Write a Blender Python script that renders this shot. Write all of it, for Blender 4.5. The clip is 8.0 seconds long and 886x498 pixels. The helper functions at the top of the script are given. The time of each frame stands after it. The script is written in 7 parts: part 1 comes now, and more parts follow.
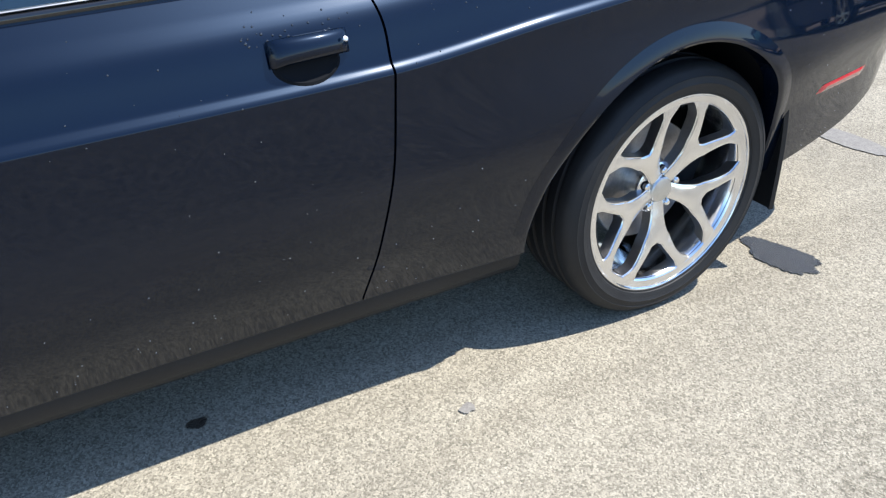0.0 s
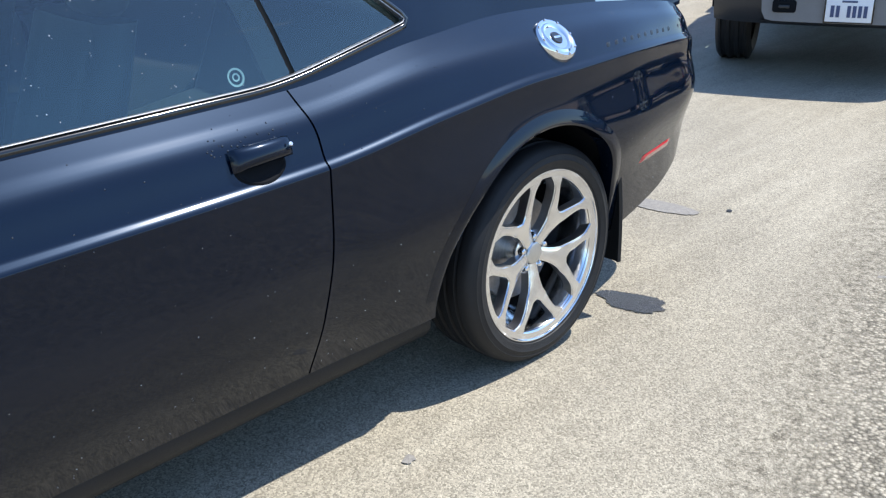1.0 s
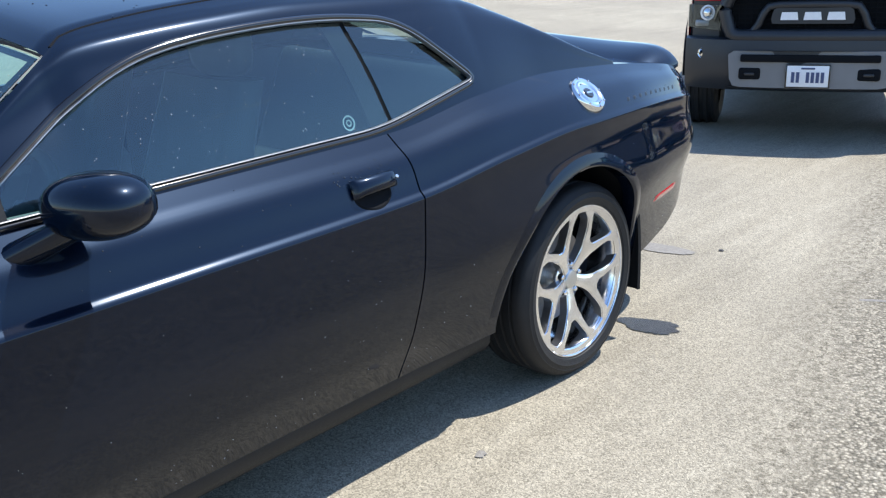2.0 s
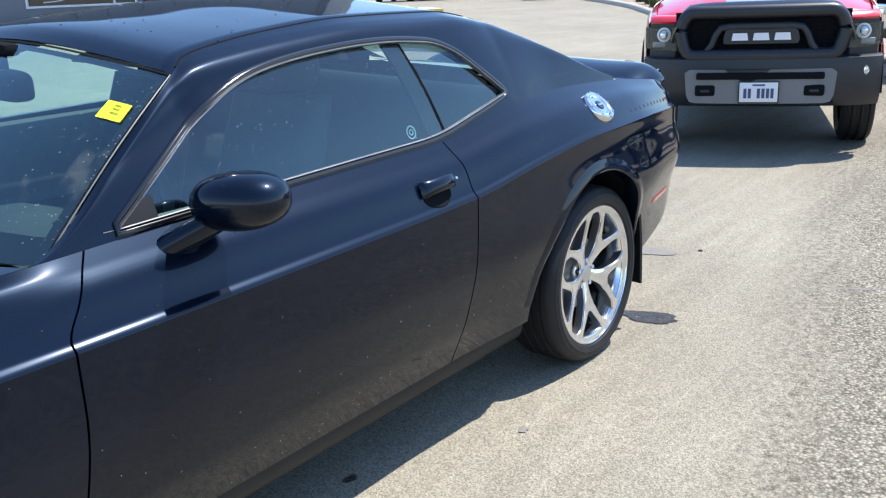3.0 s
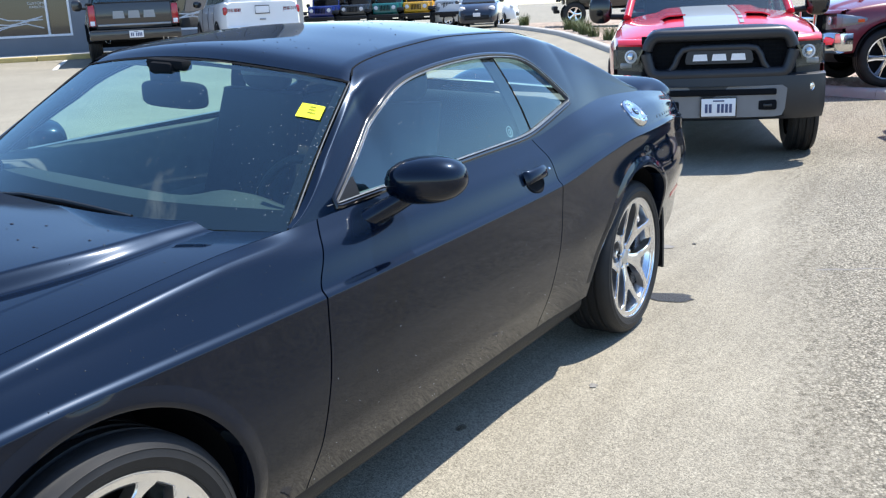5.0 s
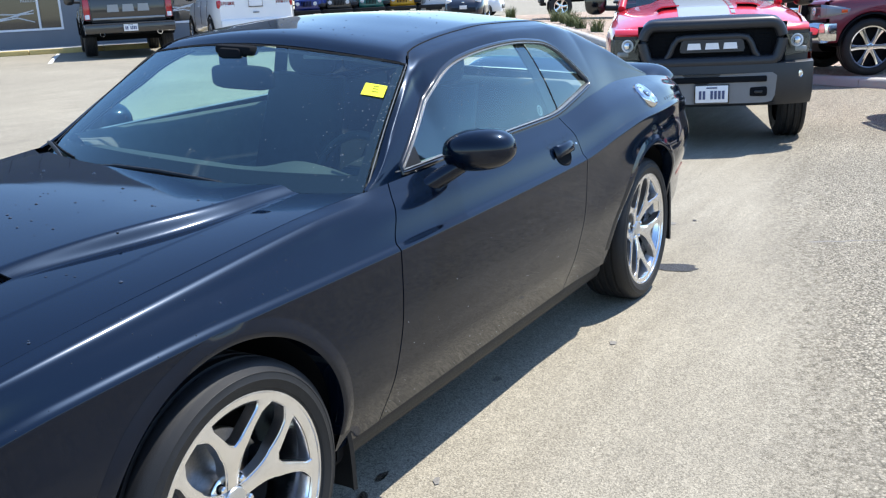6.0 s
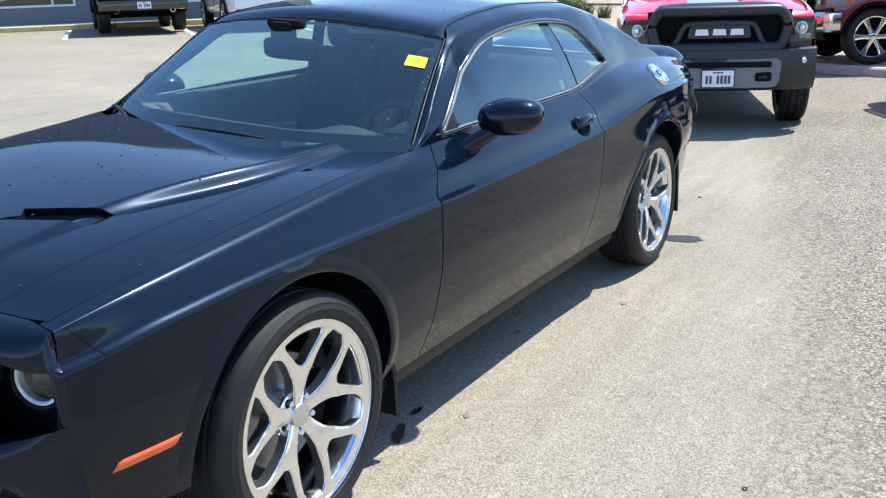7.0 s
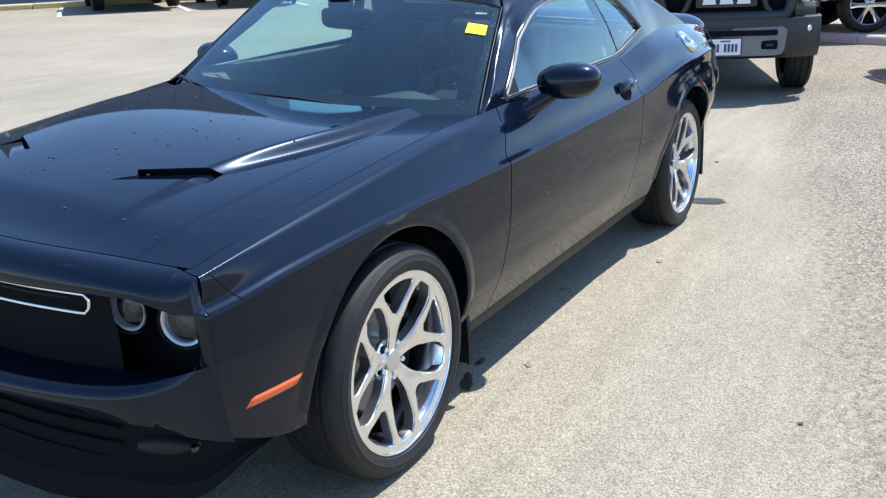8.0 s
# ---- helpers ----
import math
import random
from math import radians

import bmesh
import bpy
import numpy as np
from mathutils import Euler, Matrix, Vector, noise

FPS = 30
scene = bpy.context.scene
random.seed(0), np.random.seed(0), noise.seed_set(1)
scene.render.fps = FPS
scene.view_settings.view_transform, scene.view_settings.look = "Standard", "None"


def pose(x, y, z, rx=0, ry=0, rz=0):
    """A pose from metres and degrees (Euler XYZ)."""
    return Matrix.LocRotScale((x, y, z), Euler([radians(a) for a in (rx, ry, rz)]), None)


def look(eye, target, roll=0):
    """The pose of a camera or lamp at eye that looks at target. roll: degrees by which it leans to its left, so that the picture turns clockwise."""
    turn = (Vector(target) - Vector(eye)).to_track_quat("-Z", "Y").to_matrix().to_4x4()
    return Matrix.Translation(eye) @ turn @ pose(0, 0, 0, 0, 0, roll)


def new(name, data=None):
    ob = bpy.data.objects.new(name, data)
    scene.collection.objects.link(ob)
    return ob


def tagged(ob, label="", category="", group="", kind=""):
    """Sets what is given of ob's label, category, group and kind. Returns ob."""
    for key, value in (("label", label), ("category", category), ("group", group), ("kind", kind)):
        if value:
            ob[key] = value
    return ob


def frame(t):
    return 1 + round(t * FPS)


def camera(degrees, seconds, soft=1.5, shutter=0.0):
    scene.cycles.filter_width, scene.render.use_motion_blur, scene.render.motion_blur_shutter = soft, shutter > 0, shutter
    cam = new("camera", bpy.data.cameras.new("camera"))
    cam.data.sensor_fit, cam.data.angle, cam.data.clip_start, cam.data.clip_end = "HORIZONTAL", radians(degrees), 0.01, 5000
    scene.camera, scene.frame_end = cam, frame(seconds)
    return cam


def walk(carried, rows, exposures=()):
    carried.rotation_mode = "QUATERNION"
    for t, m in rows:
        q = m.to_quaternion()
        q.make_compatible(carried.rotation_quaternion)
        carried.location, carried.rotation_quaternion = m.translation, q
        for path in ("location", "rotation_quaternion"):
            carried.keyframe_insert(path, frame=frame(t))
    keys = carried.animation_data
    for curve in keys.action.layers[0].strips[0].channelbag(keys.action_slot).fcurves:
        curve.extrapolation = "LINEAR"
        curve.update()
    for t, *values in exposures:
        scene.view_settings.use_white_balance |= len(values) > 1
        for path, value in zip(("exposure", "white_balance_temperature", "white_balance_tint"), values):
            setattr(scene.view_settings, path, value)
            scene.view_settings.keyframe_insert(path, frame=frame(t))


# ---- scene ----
cam = camera(51.5, 8.0, soft=1.25)
PATH = [
    (0, (1.259, -2.456, 1.469), (2.18, -0.995, 0.461), 0.7),
    (0.5, (1.015, -2.566, 1.479), (2.214, -1.184, 0.672), -2.2),
    (1, (0.816, -2.594, 1.502), (2.126, -1.288, 0.741), -1.5),
    (1.5, (0.543, -2.683, 1.508), (1.904, -1.376, 0.845), -1.7),
    (3, (-0.217, -2.602, 1.525), (1.301, -1.426, 0.966), -2.4),
    (3.5, (-0.419, -2.577, 1.531), (1.145, -1.451, 0.998), -2.8),
    (4, (-0.6, -2.46, 1.522), (1.032, -1.423, 1.012), -3.0),
    (4.5, (-0.8, -2.41, 1.532), (0.825, -1.359, 1.027), -2.5),
    (6, (-1.455, -2.42, 1.536), (0.189, -1.408, 1.013), -2.9),
    (6.5, (-1.619, -2.434, 1.527), (0.026, -1.432, 0.987), -2.4),
    (7, (-1.811, -2.496, 1.528), (-0.176, -1.487, 0.974), -1.9),
    (7.5, (-1.966, -2.464, 1.534), (-0.316, -1.486, 0.969), -1.6),
    (8, (-2.123, -2.344, 1.528), (-0.486, -1.367, 0.922), -2.5),
]
walk(cam, [(t, look(eye, target, roll)) for t, eye, target, roll in PATH], [(0.0, 1.06), (1.0, 0.95), (3.0, 0.95), (8.0, 0.98)])

# ---- light ----
SUN_DIR = Vector((0.50, -0.23, 1.0)).normalized()
sun_data = bpy.data.lights.new("sun", "SUN")
sun_data.energy, sun_data.angle, sun_data.color = 4.15, radians(0.53), (1.0, 0.955, 0.88)
sun_lamp = new("sun", sun_data)
sun_lamp.matrix_world = look((0, 0, 30), Vector((0, 0, 30)) - SUN_DIR)

world = bpy.data.worlds.new("sky")
scene.world = world
world.use_nodes = True
wn, wl = world.node_tree.nodes, world.node_tree.links
wn.clear()
sky = wn.new("ShaderNodeTexSky")
sky.sky_type, sky.sun_disc = "NISHITA", False
sky.sun_elevation = math.asin(SUN_DIR.z)
sky.sun_rotation = math.atan2(SUN_DIR.x, SUN_DIR.y)
sky.altitude, sky.air_density, sky.dust_density, sky.ozone_density = 300, 1.15, 0.5, 7.0
# thin fair-weather clouds over the whole sky
geo = wn.new("ShaderNodeTexCoord")
stretch = wn.new("ShaderNodeMapping")
stretch.inputs["Scale"].default_value = (2.2, 2.2, 9.0)
cloud = wn.new("ShaderNodeTexNoise")
cloud.inputs["Scale"].default_value, cloud.inputs["Detail"].default_value, cloud.inputs["Roughness"].default_value = 1.7, 7, 0.62
ramp = wn.new("ShaderNodeValToRGB")
ramp.color_ramp.elements[0].position, ramp.color_ramp.elements[1].position = 0.66, 1.0
cmix = wn.new("ShaderNodeMixRGB")
cmix.inputs[2].default_value = (9.0, 9.3, 9.8, 1)
back = wn.new("ShaderNodeBackground")
back.inputs["Strength"].default_value = 0.15
out = wn.new("ShaderNodeOutputWorld")
wl.new(geo.outputs["Generated"], stretch.inputs["Vector"])
wl.new(stretch.outputs["Vector"], cloud.inputs["Vector"])
wl.new(cloud.outputs["Fac"], ramp.inputs["Fac"])
wl.new(ramp.outputs["Color"], cmix.inputs[0])
wl.new(sky.outputs["Color"], cmix.inputs[1])
wl.new(cmix.outputs["Color"], back.inputs["Color"])
wl.new(back.outputs["Background"], out.inputs["Surface"])

# ---- materials ----
def mat(name, color, rough=0.5, metal=0.0, coat=0.0, spec=0.5, vary=0.0, scale=20.0, bump=0.0, bump_scale=200.0, rough_vary=0.0, emit=None, coat_rough=0.03, coat_ior=1.5):
    """A principled material with mottling at two scales, and fine relief."""
    m = bpy.data.materials.new(name)
    m.use_nodes = True
    n, l = m.node_tree.nodes, m.node_tree.links
    b = n["Principled BSDF"]
    b.inputs["Base Color"].default_value = (*color, 1)
    b.inputs["Roughness"].default_value = rough
    b.inputs["Metallic"].default_value = metal
    b.inputs["Coat Weight"].default_value = coat
    b.inputs["Coat Roughness"].default_value = coat_rough
    b.inputs["Coat IOR"].default_value = coat_ior
    b.inputs["Specular IOR Level"].default_value = spec
    if emit:
        b.inputs["Emission Color"].default_value = (*emit[:3], 1)
        b.inputs["Emission Strength"].default_value = emit[3]
    if vary or bump or rough_vary:
        tc = n.new("ShaderNodeTexCoord")
        big, small = n.new("ShaderNodeTexNoise"), n.new("ShaderNodeTexNoise")
        big.inputs["Scale"].default_value, big.inputs["Detail"].default_value = scale, 5
        small.inputs["Scale"].default_value, small.inputs["Detail"].default_value = bump_scale, 3
        for t in (big, small):
            l.new(tc.outputs["Object"], t.inputs["Vector"])
        if vary:
            add = n.new("ShaderNodeMath")
            add.operation = "ADD"
            l.new(big.outputs["Fac"], add.inputs[0])
            l.new(small.outputs["Fac"], add.inputs[1])
            rng = n.new("ShaderNodeMapRange")
            rng.inputs["From Min"].default_value, rng.inputs["From Max"].default_value = 0.6, 1.4
            rng.inputs["To Min"].default_value, rng.inputs["To Max"].default_value = 1 - vary, 1 + vary
            l.new(add.outputs[0], rng.inputs["Value"])
            mul = n.new("ShaderNodeMixRGB")
            mul.blend_type = "MULTIPLY"
            mul.inputs[0].default_value = 1
            mul.inputs[1].default_value = (*color, 1)
            l.new(rng.outputs[0], mul.inputs[2])
            l.new(mul.outputs[0], b.inputs["Base Color"])
        if rough_vary:
            r2 = n.new("ShaderNodeMapRange")
            r2.inputs["From Min"].default_value, r2.inputs["From Max"].default_value = 0.3, 0.7
            r2.inputs["To Min"].default_value, r2.inputs["To Max"].default_value = max(0.01, rough - rough_vary), rough + rough_vary
            l.new(big.outputs["Fac"], r2.inputs["Value"])
            l.new(r2.outputs[0], b.inputs["Roughness"])
        if bump:
            bp = n.new("ShaderNodeBump")
            bp.inputs["Strength"].default_value, bp.inputs["Distance"].default_value = bump, 0.004
            l.new(small.outputs["Fac"], bp.inputs["Height"])
            l.new(bp.outputs["Normal"], b.inputs["Normal"])
    return m


def glass(name, tint, base=0.045, rough=0.0):
    """A thin pane: what passes is tinted, and the gloss grows towards grazing angles, alike from both sides."""
    m = bpy.data.materials.new(name)
    m.use_nodes = True
    n, l = m.node_tree.nodes, m.node_tree.links
    n.clear()
    o = n.new("ShaderNodeOutputMaterial")
    t, g, mix, f = n.new("ShaderNodeBsdfTransparent"), n.new("ShaderNodeBsdfGlossy"), n.new("ShaderNodeMixShader"), n.new("ShaderNodeLayerWeight")
    t.inputs["Color"].default_value = (*tint, 1)
    g.inputs["Roughness"].default_value = rough
    g.inputs["Color"].default_value = (0.82, 0.97, 1.0, 1)
    f.inputs["Blend"].default_value = 0.5
    p5, sc = n.new("ShaderNodeMath"), n.new("ShaderNodeMath")
    p5.operation, sc.operation = "POWER", "MULTIPLY_ADD"
    p5.inputs[1].default_value = 4.2
    sc.inputs[1].default_value, sc.inputs[2].default_value = 1 - base, base
    l.new(f.outputs["Facing"], p5.inputs[0])
    l.new(p5.outputs[0], sc.inputs[0])
    l.new(sc.outputs[0], mix.inputs[0])
    l.new(t.outputs[0], mix.inputs[1])
    l.new(g.outputs[0], mix.inputs[2])
    l.new(mix.outputs[0], o.inputs["Surface"])
    return m


def car_paint(name, color):
    """Black pearl paint: a deep blue-black base under a clear coat, with a thin film of dust low down."""
    m = mat(name, color, 0.33, 0.0, 1.0, 0.0, vary=0.15, scale=5, bump_scale=1600, coat_rough=0.045, coat_ior=1.345)
    n, l = m.node_tree.nodes, m.node_tree.links
    b = n["Principled BSDF"]
    # a little dust low on the panels, as fine uneven film
    tc, sep = n.new("ShaderNodeTexCoord"), n.new("ShaderNodeSeparateXYZ")
    l.new(tc.outputs["Object"], sep.inputs[0])
    low = n.new("ShaderNodeMapRange")
    low.inputs["From Min"].default_value, low.inputs["From Max"].default_value = 0.52, 0.28
    low.inputs["To Max"].default_value = 0.014
    l.new(sep.outputs["Z"], low.inputs["Value"])
    film = n.new("ShaderNodeTexNoise")
    film.inputs["Scale"].default_value, film.inputs["Detail"].default_value, film.inputs["Roughness"].default_value = 9, 8, 0.7
    l.new(tc.outputs["Object"], film.inputs["Vector"])
    k = n.new("ShaderNodeMath")
    k.operation = "MULTIPLY"
    l.new(low.outputs[0], k.inputs[0])
    l.new(film.outputs["Fac"], k.inputs[1])
    mix = n.new("ShaderNodeMixRGB")
    mix.inputs[2].default_value = (0.32, 0.28, 0.22, 1)
    old = b.inputs["Base Color"].links[0].from_socket
    l.new(k.outputs[0], mix.inputs[0])
    l.new(old, mix.inputs[1])
    l.new(mix.outputs[0], b.inputs["Base Color"])
    # fine pearl flake: a faint broad sheen round the sun's mirror direction
    flake, add = n.new("ShaderNodeBsdfGlossy"), n.new("ShaderNodeAddShader")
    flake.inputs["Color"].default_value, flake.inputs["Roughness"].default_value = (0.0034, 0.0060, 0.0112, 1), 0.35
    l.new(b.outputs[0], add.inputs[0])
    l.new(flake.outputs[0], add.inputs[1])
    # swirl marks from washing: a tight haze round the sun's reflection
    swirl, both_ = n.new("ShaderNodeBsdfGlossy"), n.new("ShaderNodeAddShader")
    swirl.inputs["Color"].default_value, swirl.inputs["Roughness"].default_value = (0.0045, 0.0045, 0.0045, 1), 0.16
    l.new(add.outputs[0], both_.inputs[0])
    l.new(swirl.outputs[0], both_.inputs[1])
    l.new(both_.outputs[0], n["Material Output"].inputs["Surface"])
    return m


M_BLACK = car_paint("black_paint", (0.0008, 0.0030, 0.0090))
M_TRIM = mat("black_plastic", (0.011, 0.012, 0.014), 0.5, spec=0.3, vary=0.25, scale=9, bump=0.15, bump_scale=700)
M_GLOSSBLACK = mat("gloss_black", (0.006, 0.006, 0.007), 0.12, coat=0.6)
M_DARK = mat("dark_void", (0.008, 0.009, 0.011), 0.9, spec=0.1)
M_CHROME = mat("chrome", (0.78, 0.79, 0.80), 0.08, 1.0, rough_vary=0.05, scale=14)
M_BRIGHT = mat("bright_trim", (0.30, 0.31, 0.33), 0.45, 1.0, rough_vary=0.08, scale=30)
M_ALLOY = mat("polished_alloy", (0.82, 0.83, 0.85), 0.17, 1.0, rough_vary=0.10, scale=24, vary=0.08)
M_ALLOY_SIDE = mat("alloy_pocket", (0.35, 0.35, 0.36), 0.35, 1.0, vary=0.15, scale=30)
M_TYRE = mat("tyre_rubber", (0.015, 0.0155, 0.017), 0.55, spec=0.3, vary=0.35, scale=14, bump=0.3, bump_scale=500)
M_STEEL = mat("brake_steel", (0.30, 0.29, 0.28), 0.4, 1.0, vary=0.2, scale=40)
M_RED_LENS = mat("red_lens", (0.42, 0.012, 0.020), 0.12, coat=0.8)
M_ORANGE_LENS = mat("orange_lens", (0.72, 0.10, 0.015), 0.15, coat=0.8)
M_SCREEN = glass("screen_glass", (0.74, 0.96, 0.92), 0.105)
M_GLASS = glass("tinted_glass", (0.72, 0.95, 0.92), 0.10)
M_GLASS_REAR = glass("privacy_glass", (0.42, 0.56, 0.57), 0.10)
M_CLEAR = glass("clear_lens", (0.86, 0.88, 0.88))
M_MOULDING = mat("grey_moulding", (0.10, 0.105, 0.11), 0.35, vary=0.1, scale=20)
M_YELLOW = mat("yellow_paper", (0.86, 0.86, 0.03), 0.7)
M_WHITE = mat("white_paint", (0.80, 0.80, 0.80), 0.35, coat=0.7, vary=0.03, scale=3)
M_PLATE = mat("plate_white", (0.78, 0.78, 0.80), 0.4, vary=0.05, scale=40)
M_INK = mat("plate_ink", (0.05, 0.07, 0.16), 0.5)
M_INTERIOR = mat("charcoal_upholstery", (0.018, 0.019, 0.021), 0.75, vary=0.3, scale=30, bump=0.3, bump_scale=400)
M_DASH = mat("dash_plastic", (0.024, 0.028, 0.029), 0.6, vary=0.15, scale=20, bump=0.3, bump_scale=600)
M_CARD = mat("grey_door_card", (0.13, 0.14, 0.14), 0.7, vary=0.12, scale=18, bump=0.2, bump_scale=500)
M_HEADLINER = mat("grey_headliner", (0.22, 0.22, 0.22), 0.9, vary=0.08, scale=60)
M_GREY_PLASTIC = mat("silver_grey_bumper", (0.17, 0.175, 0.185), 0.42, vary=0.1, scale=8, coat=0.2)
M_MATTEBLACK = mat("satin_black", (0.020, 0.022, 0.027), 0.40, spec=0.5, vary=0.15, scale=10)
M_RAMRED = mat("red_paint", (0.62, 0.018, 0.035), 0.28, coat=1.0, vary=0.03, scale=2, coat_rough=0.02)
M_SILVERSTRIPE = mat("silver_stripe", (0.30, 0.33, 0.35), 0.35, coat=0.6)
M_MAROON = mat("maroon_paint", (0.16, 0.008, 0.018), 0.28, coat=1.0, coat_rough=0.02)
M_GRAPHITE = mat("graphite_brown_paint", (0.020, 0.017, 0.016), 0.3, coat=1.0, coat_rough=0.02)

# ---- geometry helpers ----
def curve_fn(xs, ys):
    """A monotone cubic through the given stations."""
    xs, ys = np.array(xs, float), np.array(ys, float)
    h, d = np.diff(xs), np.diff(ys) / np.diff(xs)
    m = np.zeros(len(xs))
    m[0], m[-1] = d[0], d[-1]
    for i in range(1, len(xs) - 1):
        if d[i - 1] * d[i] > 0:
            w1, w2 = 2 * h[i] + h[i - 1], h[i] + 2 * h[i - 1]
            m[i] = (w1 + w2) / (w1 / d[i - 1] + w2 / d[i])

    lx, ly, lm, lh = xs.tolist(), ys.tolist(), m.tolist(), h.tolist()

    def f(x):
        if isinstance(x, float):
            if x <= lx[0]:
                return ly[0]
            if x >= lx[-1]:
                return ly[-1]
            i = 0
            while x > lx[i + 1]:
                i += 1
            t = (x - lx[i]) / lh[i]
            return ((1 + 2 * t) * (1 - t) ** 2 * ly[i] + t * (1 - t) ** 2 * lh[i] * lm[i]
                    + t * t * (3 - 2 * t) * ly[i + 1] + t * t * (t - 1) * lh[i] * lm[i + 1])
        x = np.clip(np.asarray(x, float), xs[0], xs[-1])
        i = np.clip(np.searchsorted(xs, x) - 1, 0, len(xs) - 2)
        t = (x - xs[i]) / h[i]
        return ((1 + 2 * t) * (1 - t) ** 2 * ys[i] + t * (1 - t) ** 2 * h[i] * m[i]
                + t * t * (3 - 2 * t) * ys[i + 1] + t * t * (t - 1) * h[i] * m[i + 1])
    return f


def root(name, label, category, group="", kind="", at=None):
    ob = new(name)
    ob.empty_display_size = 0.2
    if at is not None:
        ob.matrix_world = at
    return tagged(ob, label, category, group, kind)


def part(name, data, material, parent=None, label="", smooth=40, flip=False):
    """Links (vertices, faces) or a bmesh as one mesh object under a thing or a part. smooth: the angle above which edges stay sharp."""
    me = bpy.data.meshes.new(name)
    if isinstance(data, bmesh.types.BMesh):
        data.to_mesh(me)
        data.free()
    else:
        v, f = data
        me.from_pydata([tuple(map(float, p)) for p in v], [], [tuple(reversed(q)) if flip else tuple(q) for q in f])
    for mm in (material if isinstance(material, (list, tuple)) else [material]):
        me.materials.append(mm)
    if smooth:
        me.polygons.foreach_set("use_smooth", [True] * len(me.polygons))
        me.set_sharp_from_angle(angle=radians(smooth))
    me.update()
    ob = new(name, me)
    ob.parent = parent
    if label:
        tagged(ob, label)
    return ob


def join(*pieces):
    V, F = [], []
    for v, f in pieces:
        o = len(V)
        V += [tuple(p) for p in v]
        F += [tuple(i + o for i in q) for q in f]
    return V, F


def grid(P, closed_u=False, closed_v=False):
    """Faces over an array of points [u][v]."""
    nu, nv = len(P), len(P[0])
    V = [tuple(p) for row in P for p in row]
    F = []
    for i in range(nu if closed_u else nu - 1):
        for j in range(nv if closed_v else nv - 1):
            a, b = i * nv + j, ((i + 1) % nu) * nv + j
            c, d = ((i + 1) % nu) * nv + (j + 1) % nv, i * nv + (j + 1) % nv
            F.append((a, b, c, d))
    return V, F


def mirrored(data):
    v, f = data
    return [(p[0], -p[1], p[2]) for p in v], [tuple(reversed(q)) for q in f]


def box(cx, cy, cz, sx, sy, sz, bevel=0.0, rot=None, seg=2):
    """A block with rounded edges, as (vertices, faces)."""
    bm = bmesh.new()
    bmesh.ops.create_cube(bm, size=1)
    for v in bm.verts:
        v.co = Vector((v.co.x * sx, v.co.y * sy, v.co.z * sz))
    if bevel:
        bmesh.ops.bevel(bm, geom=list(bm.edges), offset=bevel, segments=seg, profile=0.5, affect="EDGES")
    if rot is not None:
        bm.transform(Euler([radians(a) for a in rot]).to_matrix().to_4x4())
    bm.transform(Matrix.Translation((cx, cy, cz)))
    return from_bm(bm)


def from_bm(bm):
    bm.verts.ensure_lookup_table()
    bm.verts.index_update()
    v = [tuple(p.co) for p in bm.verts]
    f = [tuple(q.index for q in face.verts) for face in bm.faces]
    bm.free()
    return v, f


def moved(data, m):
    v, f = data
    return [tuple(m @ Vector(p)) for p in v], f


def lathe(profile, axis="y", n=48, centre=(0, 0, 0), closed=False):
    """Turns (radius, along) about an axis through centre."""
    P = []
    for i in range(n):
        a = 2 * math.pi * i / n
        row = []
        for r, s in profile:
            c = (r * math.cos(a), s, r * math.sin(a)) if axis == "y" else ((s, r * math.cos(a), r * math.sin(a)) if axis == "x" else (r * math.cos(a), r * math.sin(a), s))
            row.append(tuple(c[k] + centre[k] for k in range(3)))
        P.append(row)
    return grid(P, closed_u=True, closed_v=closed)


def tube(points, radius, n=8, closed=False, flat=1.0, up=(0, 0, 1)):
    """A round bar along points."""
    pts = [Vector(p) for p in points]
    P = []
    k = len(pts)
    up = Vector(up)
    for i, p in enumerate(pts):
        a, b = pts[(i - 1) % k if closed else max(0, i - 1)], pts[(i + 1) % k if closed else min(k - 1, i + 1)]
        t = (b - a).normalized()
        s = t.cross(up)
        if s.length < 1e-4:
            s = t.cross(Vector((1, 0, 0)))
        s.normalize()
        w = s.cross(t)
        P.append([tuple(p + radius * (math.cos(2 * math.pi * j / n) * s * flat + math.sin(2 * math.pi * j / n) * w)) for j in range(n)])
    v, f = grid(P, closed_u=closed, closed_v=True)
    if not closed:
        f += [tuple(range(n)), tuple(range((k - 1) * n, k * n))[::-1]]
    return v, f


def prism(outline, y0, y1, axis="y"):
    """A flat outline, in two coordinates, drawn out along an axis."""
    n = len(outline)
    if axis == "y":
        v = [(a, y0, b) for a, b in outline] + [(a, y1, b) for a, b in outline]
    elif axis == "x":
        v = [(y0, a, b) for a, b in outline] + [(y1, a, b) for a, b in outline]
    else:
        v = [(a, b, y0) for a, b in outline] + [(a, b, y1) for a, b in outline]
    f = [tuple(range(n)), tuple(range(n, 2 * n))[::-1]]
    f += [(i, i + n, (i + 1) % n + n, (i + 1) % n) for i in range(n)]
    return v, f


def fixed(data):
    """The same faces with their sides made to agree."""
    bm = bmesh.new()
    vs = [bm.verts.new(p) for p in data[0]]
    for q in data[1]:
        try:
            bm.faces.new([vs[i] for i in q])
        except ValueError:
            pass
    bmesh.ops.remove_doubles(bm, verts=bm.verts, dist=1e-6)
    bmesh.ops.recalc_face_normals(bm, faces=bm.faces)
    return from_bm(bm)


